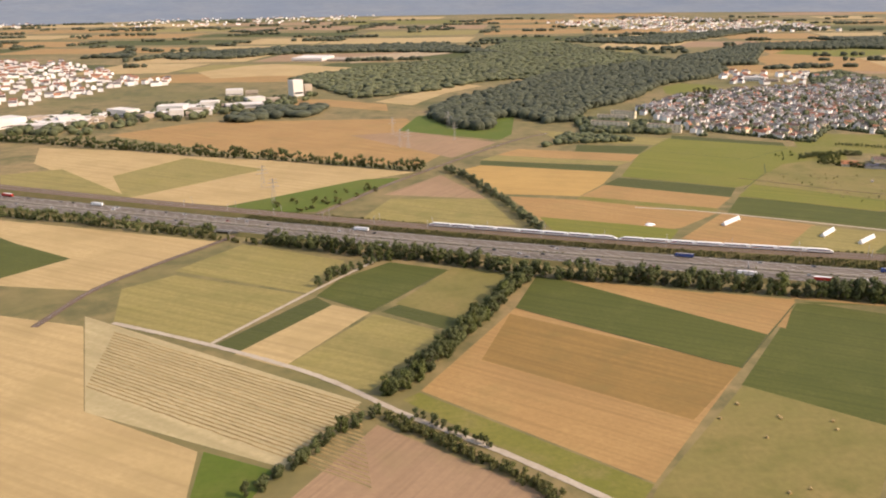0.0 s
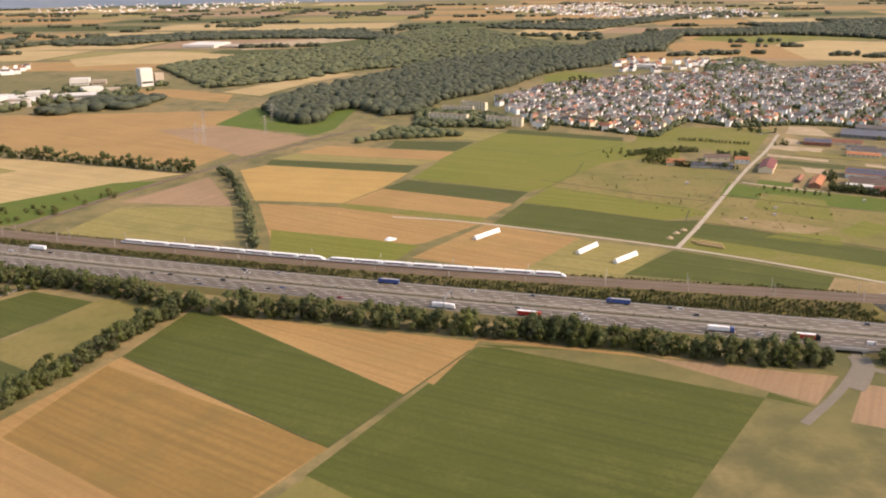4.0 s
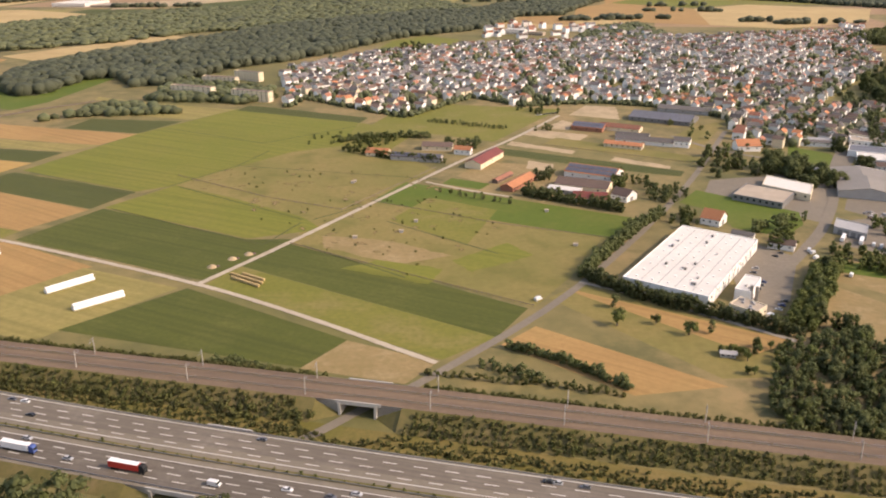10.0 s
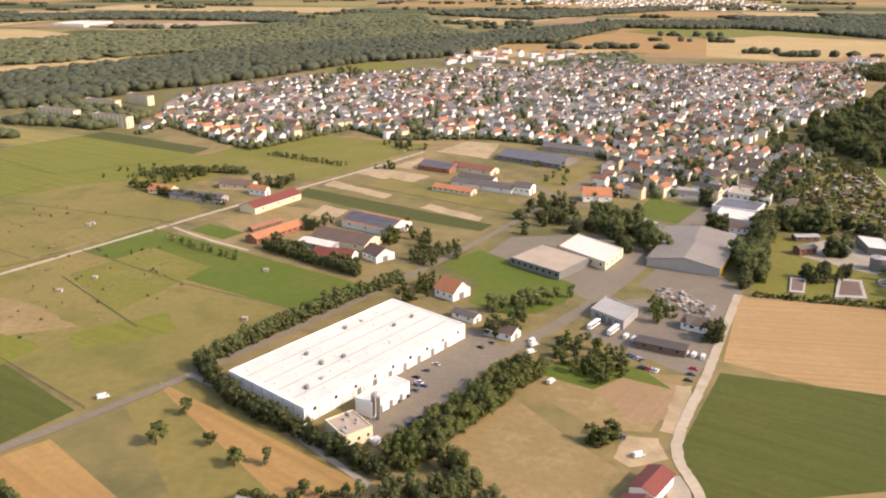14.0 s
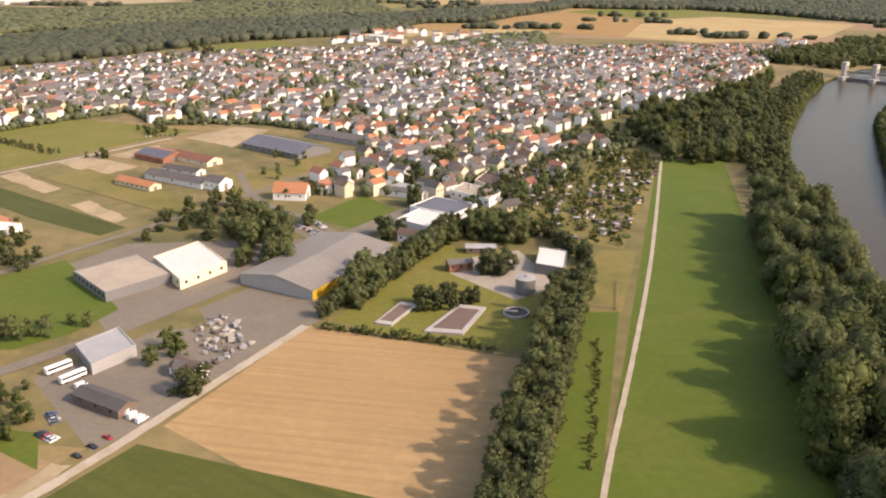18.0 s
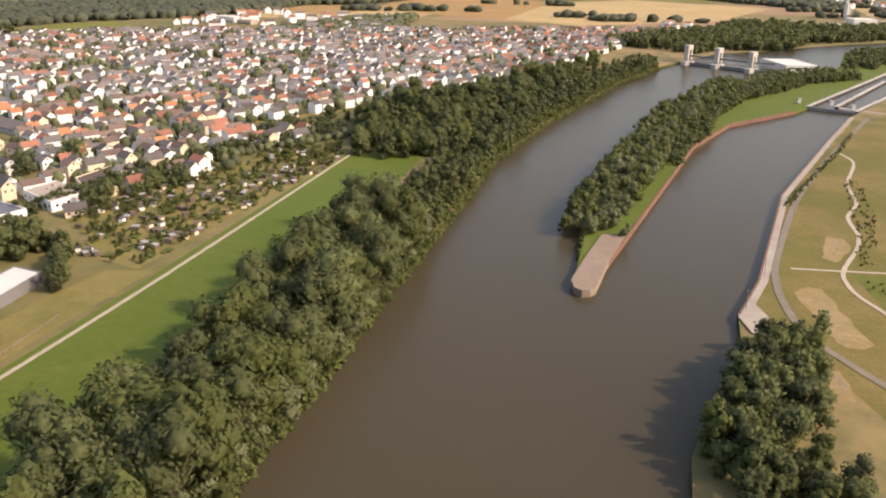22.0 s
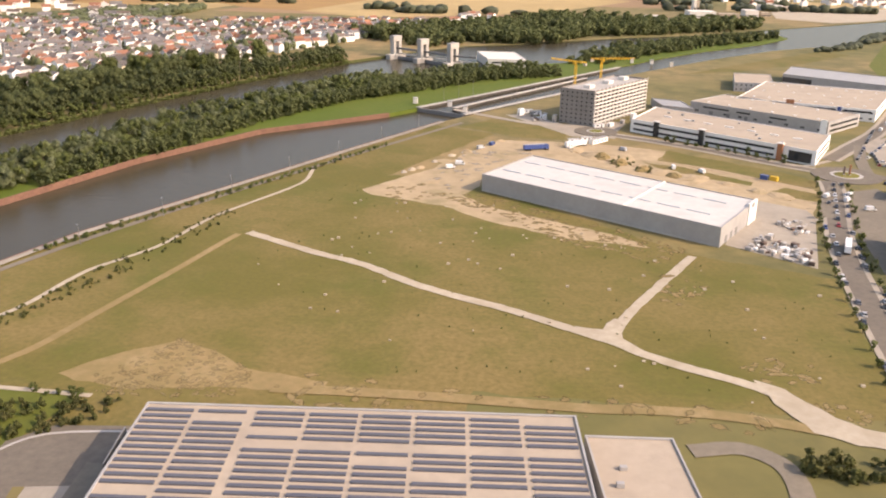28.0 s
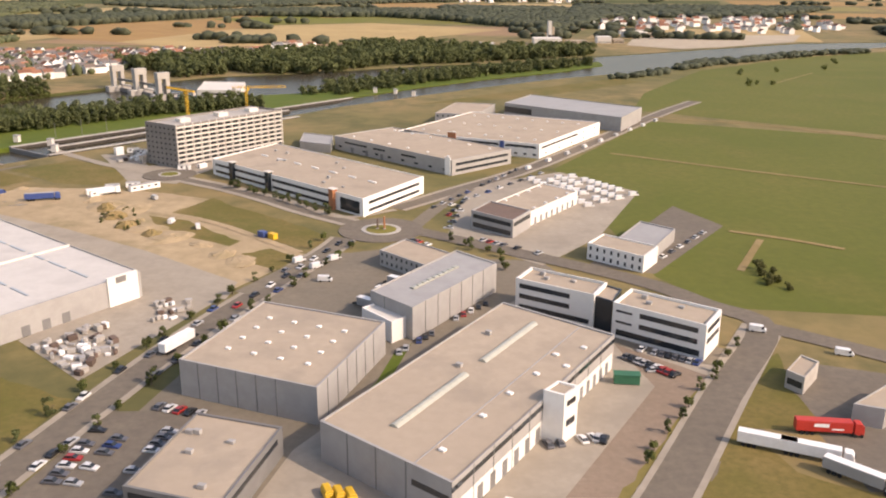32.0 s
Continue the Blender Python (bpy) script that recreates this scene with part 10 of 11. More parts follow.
patch("garden", "green allotment gardens behind the works", west_plot, DRY, "gardens")
crowns(SMALL, patch_places(west_plot, 90, 166), "fruit trees and bushes of the allotments", "garden_bushes", "bushes", LEAFY, 166, 0.65)
for k, p in enumerate(patch_places(west_plot, 18, 167)):
    body, roof = HUT[k % 4]
    ob = thing("garden_hut", body, None, "small garden hut in an allotment", "hut", "allotment huts", at=Matrix.Translation((*p, 0)) @ Matrix.Rotation(0.7 * k, 4, "Z"))
    part("roof", roof, None, ob)

# ---- gardens and pastures round the farms ----
for poly, n, s, seed in (([(294.2, 666.7), (304.0, 689.3), (324.4, 699.2), (328.5, 687.0), (307.5, 672.8)], 16, 0.55, 101), ([(347.7, 681.8), (369.0, 689.0), (379.2, 670.2), (363.1, 657.6)], 14, 0.6, 102), ([(429.2, 593.1), (435.8, 613.5), (447.1, 595.0), (435.5, 579.4)], 9, 0.6, 103),
                         ([(437.7, 563.2), (448.1, 584.2), (456.4, 592.2), (463.8, 578.8), (447.2, 552.0)], 12, 0.5, 104), ([(444.6, 540.5), (453.4, 549.7), (458.0, 541.8), (449.2, 533.0)], 6, 0.5, 105), ([(469.4, 521.6), (475.6, 525.6), (500.0, 543.2), (501.3, 533.0), (479.3, 516.6)], 9, 0.75, 106),
                         ([(470.9, 504.9), (484.5, 514.8), (486.1, 506.3), (474.5, 499.1)], 7, 0.7, 107), ([(489.9, 739.2), (514.0, 727.9), (505.9, 689.5), (495.0, 700.2)], 6, 0.5, 108), ([(402.3, 715.6), (416.4, 724.0), (418.2, 710.7)], 4, 0.5, 109), ([(140.3, 856.6), (140.7, 923.2), (214.0, 877.9), (238.8, 808.9), (188.2, 811.1)], 22, 0.7, 110),
                         ([(513.5, 679.0), (534.0, 692.5), (539.5, 671.0), (519.4, 653.7)], 7, 0.6, 111), ([(393.3, 792.5), (422.0, 786.9), (430.9, 766.1), (407.2, 768.3)], 10, 0.5, 112), ([(497.5, 445.0), (505.3, 451.4), (505.8, 443.8), (500.4, 440.9)], 6, 0.6, 113)):
    crowns(MIDFAR, patch_places(poly, int(n * 1.4), seed), "green garden trees beside the farm", "farm_trees", "trees", (LEAF, LEAFY)[seed % 2], seed, s)
tree_row(SMALL, [(340.5, 744.8), (364.7, 732.5), (389.4, 719.7)], 2.6, "small round orchard tree in a row", "orchard trees", 114, 1.2, 0.6, rows=(0, 3.0))
tree_patch(SMALL, [(273.0, 678.6), (268.7, 701.0), (291.1, 714.3), (300.7, 697.9), (293.6, 678.4)], 14, "small meadow tree beside the farm", "orchard trees", 115, 0.6, gap=2)
POST = mat("weathered_wood", (0.22, 0.17, 0.12), big=0.4, fine=2.0)
for pts in ([(215.4, 615.1), (266.2, 575.9), (303.1, 555.7)], [(303.1, 555.7), (345.3, 628.3)], [(287.0, 512.2), (334.6, 477.6), (375.6, 449.5)], [(315.1, 569.0), (369.3, 535.8), (417.0, 514.4)], [(612.8, 573.3), (624.3, 568.1), (638.5, 565.9), (640.3, 587.8)], [(405.6, 678.7), (485.7, 631.6)]):
    bm = bmesh.new()
    ln = [Vector(p) for p in pts]
    for p, t in along(ln, 2.4):
        add_box(bm, p.x - 0.06, p.y - 0.06, 0, p.x + 0.06, p.y + 0.06, 0.8)
    for zz in (0.4, 0.68):
        ribbon_bm(ln, -0.04, 0.04, zz, zz + 0.1, bm)
    thing("pasture_fence", bm, POST, "weathered wooden pasture fence", "fence", kind="structure")

# ---- plots, margins and bushes of the pastures before the village ----
patch("field", "grazed dry pasture with bare spots", [(293.8, 512.2), (323.4, 539.2), (355.1, 507.7), (335.4, 474.7)], DRY)
patch("bare_patch", "dry brown ground in the pasture", [(298.1, 521.9), (313.0, 519.0), (327.5, 513.6), (350.4, 498.0), (330.3, 488.7), (300.6, 507.8)], WORN, "bare ground")
patch("grass_plot", "fresh green plot in the pasture", [(349.8, 492.9), (372.3, 511.8), (380.8, 498.1), (356.6, 480.5)], MEAD, "meadow")
patch("grass_plot", "fresh green plot in the pasture", [(322.1, 494.0), (346.7, 483.9), (341.0, 469.7), (309.3, 485.3)], MEAD, "meadow")
patch("field", "green pasture plot beside the track", [(324.7, 541.5), (341.5, 574.6), (371.3, 554.9), (356.0, 509.6)], GRASS)
for pts in ([(137.7, 624.2), (207.0, 581.1), (241.1, 634.6), (252.8, 669.5)], [(200.6, 560.1), (276.5, 511.2), (287.8, 539.9)], [(221.3, 595.1), (290.6, 540.7)], [(291.8, 510.9), (335.5, 473.6)], [(323.3, 540.0), (371.2, 496.1)], [(241.1, 634.6), (346.0, 605.7)], [(177.1, 729.8), (245.4, 686.4), (298.8, 735.5)], [(313.7, 563.7), (290.5, 541.4)], [(32.0, 359.1), (110.0, 293.8)], [(110.0, 293.8), (156.6, 361.3)], [(-58.3, 377.5), (-31.8, 355.7), (3.4, 413.4)], [(-91.5, 320.2), (-58.0, 376.0)]):
    thing("field_margin", ribbon_bm([p for p, _ in along([Vector(q) for q in pts], 6.0)], -0.35, 0.35, 0.12), BANK, "narrow dark grass margin between fields", "verge", kind="structure")
crowns(BUSH, patch_places([(220.8, 602.2), (240.1, 639.3), (346.0, 605.7), (374.4, 532.9), (335.4, 474.7), (293.8, 512.2)], 70, 121), "low brown-green bushes scattered over the pasture", "bushes", "bushes", SCRUB, 121, 0.4)
for n, poly in enumerate(([(972.1, 697.9), (974.6, 712.4), (984.4, 712.4), (981.6, 702.0), (976.0, 694.7)], [(982.1, 669.1), (987.5, 673.6), (995.5, 672.9), (996.7, 666.0), (988.1, 663.1)], [(896.9, 770.1), (910.6, 778.2), (920.4, 765.9), (910.8, 756.6)], [(990.4, 658.7), (994.4, 658.5), (1005.0, 655.0), (1003.7, 651.4), (993.1, 651.2)])):
    blotches("worn sandy patch in the rough meadow", poly, 22, 1.0, WORN, 10 + n)
patch("bare_patch", "flared gravel junction of the site roads", [(954.4, 682.0), (960.0, 681.3), (962.3, 686.6), (965.0, 684.7), (963.4, 677.9), (967.5, 671.6), (961.4, 675.6)], GRAVEL, "road", z=0.17)

# ---- swaths of straw, site heaps and street furniture ----
def swaths(corner, along_to, across_to, gap, material, label):
    """Rows of straw thrown up by the harvester, as low uneven ridges."""
    o, u, v = Vector(corner), Vector(along_to) - Vector(corner), Vector(across_to) - Vector(corner)
    bm = bmesh.new()
    rows, steps = int(v.length / gap), int(u.length / 2.0)
    nv = v.normalized()
    for r in range(1, rows):
        last = None
        for s in range(steps + 1):
            c = o + v * (r / rows) + u * (s / steps)
            c = c + nv * noise.noise(Vector((c.x * 0.15, c.y * 0.15, r))) * 0.5
            w = 0.5 + 0.25 * noise.noise(Vector((c.x * 0.6, c.y * 0.6, 5)))
            h = 0.35 + 0.25 * noise.noise(Vector((c.x * 0.8, c.y * 0.8, 9)))
            now = [bm.verts.new((*(c - nv * w), 0.02)), bm.verts.new((*c, h)), bm.verts.new((*(c + nv * w), 0.02))]
            if last:
                for i in (0, 1):
                    bm.faces.new((last[i], now[i], now[i + 1], last[i + 1]))
            last = now
    bmesh.ops.recalc_face_normals(bm, faces=bm.faces)
    return thing("straw_swaths", bm, material, label, "straw", kind="stuff")


swaths((-136.8, 338.1), (-29.2, 270.1), (-128.0, 282.3), 2.6, STRAW, "rows of pale straw on the harvested field")


def mound(p, r, h, material, label, seed):
    rng = random.Random(seed)
    bm = bmesh.new()
    rings = []
    for j in range(5):
        f = j / 5
        rings.append([bm.verts.new((r * (1 - f) * math.cos(6.2832 * i / 14) * rng.uniform(0.8, 1.2), r * (1 - f) * 0.75 * math.sin(6.2832 * i / 14) * rng.uniform(0.8, 1.2), h * math.sin(f * 1.57) * rng.uniform(0.8, 1.15) if j else -0.05)) for i in range(14)])
    top = bm.verts.new((0, 0, h))
    for a, b in zip(rings, rings[1:]):
        for i in range(14):
            bm.faces.new((a[i], a[(i + 1) % 14], b[(i + 1) % 14], b[i]))
    for i in range(14):
        bm.faces.new((rings[-1][i], rings[-1][(i + 1) % 14], top))
    bmesh.ops.recalc_face_normals(bm, faces=bm.faces)
    thing("soil_heap", bm, material, label, "heap", "building site heaps", at=Matrix.Translation((*p, rest(p))) @ Matrix.Rotation(rng.random() * 6, 4, "Z"))


for k, (p, r, h) in enumerate((((957.9, 829.3), 3.6, 1.5), ((965.4, 822.8), 4.4, 1.9), ((971.9, 820.9), 3.6, 1.6), ((978.4, 810.5), 3.0, 1.2), ((984.5, 803.5), 3.4, 1.3), ((993.5, 797.4), 3.0, 1.1), ((1003.0, 792.9), 3.2, 1.2), ((1010.4, 786.6), 2.6, 1.0), ((1016.0, 782.0), 2.4, 0.9), ((953.0, 836.6), 2.6, 1.0), ((913.4, 779.9), 2.2, 0.6), ((914.3, 806.2), 1.8, 0.7), ((921.4, 819.5), 1.6, 0.6))):
    mound(p, r * (1.1 + 0.5 * (k % 3)), h * (0.5 + 0.15 * (k % 2)), SAND, "heap of sandy soil on the building site", 200 + k)
for k, p in enumerate(((903.7, 789.7), (905.8, 793.0), (908.0, 796.0), (911.5, 804.5), (916.0, 814.0), (920.5, 821.0), (925.0, 827.0), (928.0, 833.0), (931.0, 839.0))):
    mound(p, 1.3 + 0.4 * (k % 3), 0.6 + 0.15 * (k % 2), (PAVING, GRAVEL, SAND)[k % 3], "heap of pale rubble on the building site", 240 + k)
for k, p in enumerate(((966.6, 819.4), (972.0, 813.0), (979.0, 805.5), (988.0, 799.5))):
    mound(p, 3.4, 1.9 - 0.25 * k, WORN, "heap of reddish brown soil on the building site", 260 + k)
crowns(BUSH, patch_places([(966.0, 812.0), (972.0, 822.0), (984.0, 806.0), (978.0, 800.0)], 16, 142), "green weeds on the soil heaps", "scrub", "scrub", SCRUB, 142, 0.5)
patch("yard", "pale paved site road round the small roundabout", [(930.0, 889.0), (940.0, 892.0), (954.0, 874.0), (973.0, 884.0), (979.0, 880.0), (974.0, 862.0), (973.0, 851.0), (957.0, 852.0), (950.0, 862.0)], PAVING, "yard")
for k, p in enumerate(((936.5, 889.5), (941.5, 893.0), (946.0, 884.5), (950.5, 878.5), (972.5, 873.5), (977.5, 880.5), (982.5, 888.5), (988.0, 896.0), (991.0, 902.0))):
    sb = empty("site_container", "white site container beside the high-rise", "container", "high-rise containers", at=Matrix.Translation((*p, rest(p))) @ Matrix.Rotation(1.02 + 0.3 * (k % 2), 4, "Z"))
    part("body", box(-1.5, -0.7, 0, 1.5, 0.7, 1.4 + 1.3 * (k % 3 == 0), 0.04), (FILM, SHEET, FILM, CONCRETE)[k % 4], sb)
    part("door", box(-1.53, -0.3, 0.05, -1.49, 0.3, 1.2), SHEET_DARK, sb)
for k, p in enumerate(((920.1, 802.3), (917.5, 797.1), (924.9, 825.7), (928.5, 832.2), (988.8, 809.6), (997.2, 805.7), (974.3, 832.2), (955.5, 878.2), (959.8, 884.5))):
    van(p, 0.4 * k, None, k, "beside the building site")
for k, p in enumerate(((957.4, 841.7), (962.1, 845.2), (967.8, 870.1), (942.9, 892.7), (939.3, 894.4))):
    sc = empty("site_cabin", "white site cabin on the building site", "cabin", "site cabins", at=Matrix.Translation((*p, rest(p))) @ Matrix.Rotation(0.3, 4, "Z"))
    part("body", box(-2.0, -0.7, 0, 2.0, 0.7, 1.5, 0.04), FILM, sc)
    part("roof", box(-2.05, -0.75, 1.5, 2.05, 0.75, 1.6), SHEET, sc)
    part("window", box(-1.2, -0.73, 0.7, -0.4, -0.69, 1.2), GLASS, sc)
    part("door", box(0.5, -0.73, 0.05, 1.1, -0.69, 1.3), SHEET_DARK, sc)
c = Vector((1042.8, 809.9))
for dx, h, m in ((-0.9, 2.6, TILE_BROWN), (0.8, 3.2, TILE_ORANGE)):
    tt = empty("totem", "tall rust-brown slab on the roundabout", "totem", "roundabout totems", at=Matrix.Translation((c.x + dx, c.y, 0.45)))
    part("slab", box(-0.15, -0.5, 0.15, 0.15, 0.5, h, 0.03), m, tt)
    part("plinth", box(-0.3, -0.65, 0, 0.3, 0.65, 0.15), CONCRETE, tt)
road("street", "asphalt junction road beside the truck park", [(1120.9, 758.3), (1129.5, 753.4), (1140.3, 746.5), (1152.7, 737.8)], 5.0, TARMAC)
patch("verge", "green verge beside the truck park", [(1117.7, 742.0), (1122.8, 746.0), (1121.0, 732.1), (1122.7, 718.4), (1112.0, 718.7), (1105.5, 709.0), (1102.2, 698.4), (1100.2, 700.5)], ROUGH, "verge")
crowns(BUSH, patch_places([(842.1, 634.6), (866.5, 637.8), (836.3, 551.9), (830.1, 561.7), (829.9, 581.9), (836.2, 606.3)], 150, 131), "low green scrub beside the park path", "scrub", "scrub", SCRUB, 131, 0.36)
crowns(BUSH, patch_places([(854.6, 646.4), (876.3, 646.5), (873.4, 632.3), (860.8, 626.8), (854.2, 622.3), (849.8, 625.3)], 20, 132), "dark green scrub beside the access lane", "scrub", "scrub", LEAFY, 132, 0.5)
crowns(BUSH, row_places([(832.0, 704.1), (850.2, 741.1), (872.6, 784.5), (892.1, 826.8)], 2.6, 0.4, 133), "low trimmed bushes along the canal path", "bushes", "bushes", LEAFY, 133, 0.5)
crowns(BUSH, patch_places([(862.5, 742.7), (868.5, 739.6), (858.7, 698.0), (843.7, 650.8), (837.1, 648.9), (846.6, 678.1)], 150, 171), "low green scrub beside the winding path", "scrub", "scrub", SCRUB, 171, 0.32)
crowns(BUSH, patch_places([(1129.3, 793.5), (1133.9, 790.2), (1132.6, 776.1), (1127.3, 777.1)], 14, 135), "bushes in the meadow plot", "scrub", "scrub", SCRUB, 135, 0.8)

blotches("bare dry spots on the grazed pasture", [(220.8, 602.2), (240.1, 639.3), (346.0, 605.7), (374.4, 532.9), (335.4, 474.7), (293.8, 512.2)], 110, 1.3, WORN, 23)
blotches("pale rubble and wheel marks on the sandy ground", [(910.6, 778.2), (920.3, 824.9), (943.0, 825.0), (926.9, 793.4), (919.0, 771.1)], 50, 1.2, PAVING, 25)
meadow = [(874.7, 713.4), (881.5, 772.1), (922.5, 774.0), (980.0, 720.7), (1008.6, 712.5), (1002.9, 656.3), (924.2, 657.9)]
crowns(BRUSH, patch_places(meadow, 110, 151), "low brown-green weeds in the rough meadow", "weeds", "weeds", LEAFY, 151, 0.15)
bm = bmesh.new()
rng = random.Random(153)
for p in patch_places(meadow, 70, 153):
    k = rng.uniform(0.12, 0.4)
    add_box(bm, p[0] - k, p[1] - k * 0.7, 0, p[0] + k, p[1] + k * 0.7, k + rest(p))
thing("stones", bm, GRAVEL, "pale stones lying in the rough meadow", "stones", kind="stuff")
patch("field", "harvested straw field beside the farm track", [(-289.8, 388.6), (-152.2, 343.0), (-121.9, 265.8), (-75.9, 238.0), (-71.7, 207.7), (-170.0, 209.7)], STRAW, z=0.006)
wood("trees round the distant industrial halls", [[(p[0], p[1]), (p[0] + 9, p[1]), (p[0] + 9, p[1] + 7), (p[0], p[1] + 7)] for p in patch_places([(-432.5, 849.5), (-433.7, 984.0), (-256.1, 1102.7), (-161.5, 1140.2), (-172.0, 1022.4), (-286.7, 918.4), (-362.7, 828.4)], 120, 31)], 6, 4, 8, 32, GARDEN, "estate_trees")
rng = random.Random(91)
for p in patch_places([(-453.0, 904.1), (-428.0, 970.5), (-253.6, 1091.5), (-207.6, 1035.3), (-296.5, 951.5), (-381.4, 873.4)], 16, 33):
    w_, d_, h_ = rng.uniform(9, 22), rng.uniform(7, 14), rng.uniform(3, 5)
    m = rng.choice((ROOF_WHITE, ROOF_PALE, SHEET))
    fh = empty("factory_hall", "distant pale industrial hall with a flat roof", "hall", "distant industrial halls", at=Matrix.Translation((*p, 0)) @ Matrix.Rotation(rng.choice((0.1, 0.3, 1.7)), 4, "Z"))
    part("body", box(-w_, -d_, -0.1, w_, d_, h_), m, fh)
    part("roof", box(-w_ + 0.4, -d_ + 0.4, h_, w_ - 0.4, d_ - 0.4, h_ + 0.3), ROOF_WHITE, fh)
    part("window_band", box(-w_ + 1, -d_ - 0.06, h_ * 0.5, w_ - 1, -d_, h_ * 0.7), GLASS, fh)
road("street", "asphalt street at the roundabout", [(1023.2, 762.5), (1030.5, 783.1), (1036.2, 797.7)], 4.0, ASPHALT)
road("street", "asphalt street at the roundabout", [(1050.7, 815.0), (1053.9, 830.9), (1061.1, 855.8)], 4.0, ASPHALT)
road("pavement", "pale footway round the office hall", [(988.0, 849.6), (1009.7, 837.5), (1029.8, 820.3), (1043.3, 829.5)], 2.0, PAVING)
parked((1057.7, 824.0), (1061.9, 845.6), 5, 0.0)
parked((1067.8, 804.9), (1082.7, 794.9), 9)
parked((1106.2, 790.6), (1123.5, 819.3), 7, 0.0)
parked((450.6, 458.7), (458.5, 470.5), 4)
parked((453.1, 444.1), (459.7, 454.0), 3)
parked((469.8, 492.9), (479.5, 502.9), 3)
parked((536.8, 633.1), (541.3, 627.1), 4)
parked((535.4, 626.2), (540.4, 618.6), 4)
STREET = smooth([(1008.5, 637.6), (1010.5, 662.8), (1015.0, 701.6), (1021.6, 744.0), (1032.8, 788.2), (1035.2, 802.1)], 4)
for d, share in ((-3.1, 0.3), (3.1, 0.14)):
    for q, t in along(offset(STREET, d), 3.1, 14.0):
        if vr.random() < share:
            car(q, math.atan2(t.y, t.x) + (math.pi if d > 0 else 0), None, False, where="parked along the street")
for d in (-4.3, 4.3):
    tree_row(SMALL, [tuple(q) for q in offset(STREET, d)], 7.5, "small street tree on the footway", "park bushes", int(70 + d), 0.3, 0.6)

# ---- yards, hedges and gardens round the white warehouse and the farms ----
road("street", "curved asphalt lane behind the distribution hall", [(970.5, 641.1), (978.0, 642.8), (983.4, 638.6), (983.6, 629.6), (980.3, 618.1)], 3.4, ASPHALT)
patch("garden", "brown vegetable garden beside the yard", [(502.4, 470.8), (511.4, 480.1), (524.1, 476.0), (519.7, 458.2), (510.3, 454.0)], PLOUGH, "garden")
patch("yard", "sandy yard beside the farm building", [(504.6, 444.2), (507.9, 449.2), (514.8, 448.1), (515.8, 438.9), (506.8, 435.4), (502.9, 438.8)], SAND, "yard")
patch("verge", "sandy strip beside the lane", [(523.6, 475.5), (528.1, 475.8), (519.2, 450.0), (515.9, 451.4)], SAND, "verge")
patch("garden", "rough green garden behind the hedge", [(486.4, 479.8), (493.6, 487.5), (515.2, 486.0), (522.2, 473.3), (509.8, 479.3), (501.6, 471.3)], LUSH, "garden")
g = "works buildings"
barn("low house with a brown tiled roof beside the street", (472.0, 504.1), (480.2, 499.2), 5.5, 2.4, 1.4, WHITE, TILE_BROWN, "house", "house", group=g)
barn("brown-roofed garage beside the white warehouse", (461.7, 516.2), (468.6, 511.5), 4.0, 2.0, 0.9, WHITE, TILE_GREY, "garage", "garage", group=g, windows=2)
barn("small brown house in the yard", (531.4, 514.1), (537.8, 510.4), 5.5, 2.4, 1.5, WHITE, TILE_BROWN, "house", "house", group=g)
for seed, s, rows, pts in ((301, 0.72, (-2.0, 1.0, 4.0), [(485.2, 481.1), (478.2, 471.1), (470.0, 457.0), (461.5, 443.2), (453.9, 431.0)]), (302, 0.55, (-0.9, 0.9), [(385.2, 577.8), (403.8, 564.9), (425.6, 551.1)]), (303, 0.5, (0.0,), [(294.2, 666.7), (319.7, 648.8), (350.6, 637.0)]), (304, 0.5, (-1.0, 1.0), [(289.7, 687.8), (309.0, 700.1), (342.7, 698.6)])):
    crowns(MID if s > 0.6 else MIDFAR, row_places(pts, 2.1, 0.7, seed, rows), "dense green hedge of bushy trees", "hedge", "hedge", (LEAF, LEAFY)[seed % 2], seed, s)
for seed, n, s, poly in ((311, 30, 0.5, [(488.6, 497.6), (497.8, 504.5), (514.1, 489.4), (514.3, 477.4), (503.0, 470.8), (493.6, 487.5)]), (312, 9, 0.6, [(392.3, 609.0), (403.2, 620.4), (406.0, 606.3), (396.8, 599.8)]), (313, 9, 0.6, [(427.6, 593.0), (432.8, 600.4), (438.1, 588.9), (432.9, 582.6)]), (314, 18, 0.45, [(438.8, 583.2), (442.7, 604.5), (453.9, 595.6), (451.6, 569.7), (445.2, 560.8)]), (315, 8, 0.6, [(524.6, 530.3), (532.7, 536.1), (532.0, 521.6), (524.8, 514.3)]), (316, 6, 0.7, [(536.1, 506.9), (542.9, 511.7), (539.3, 499.3)]), (317, 12, 0.5, [(441.4, 534.9), (451.7, 546.7), (456.9, 531.2), (446.7, 522.8)])):
    crowns(MIDFAR, patch_places(poly, n, seed), "dark green garden trees", "garden_trees", "trees", (LEAF, LEAFY)[seed % 2], seed, s)
for k, p in enumerate(((529.5, 495.3), (531.7, 494.4), (534.0, 493.2), (516.2, 503.8), (514.1, 505.7), (449.8, 439.9), (490.8, 474.2), (486.3, 499.8))):
    van(p, 1.0 + 0.1 * (k % 3), None, 0, "parked in the yard")
parked((410.5, 763.8), (428.0, 772.3), 8)
parked((515.2, 486.0), (520.2, 483.6), 5)
parked((454.1, 466.9), (456.5, 472.0), 3)
parked((502.4, 448.5), (507.5, 447.7), 3)
edge_line = [Vector(p) for p in VILLAGE[:12]]
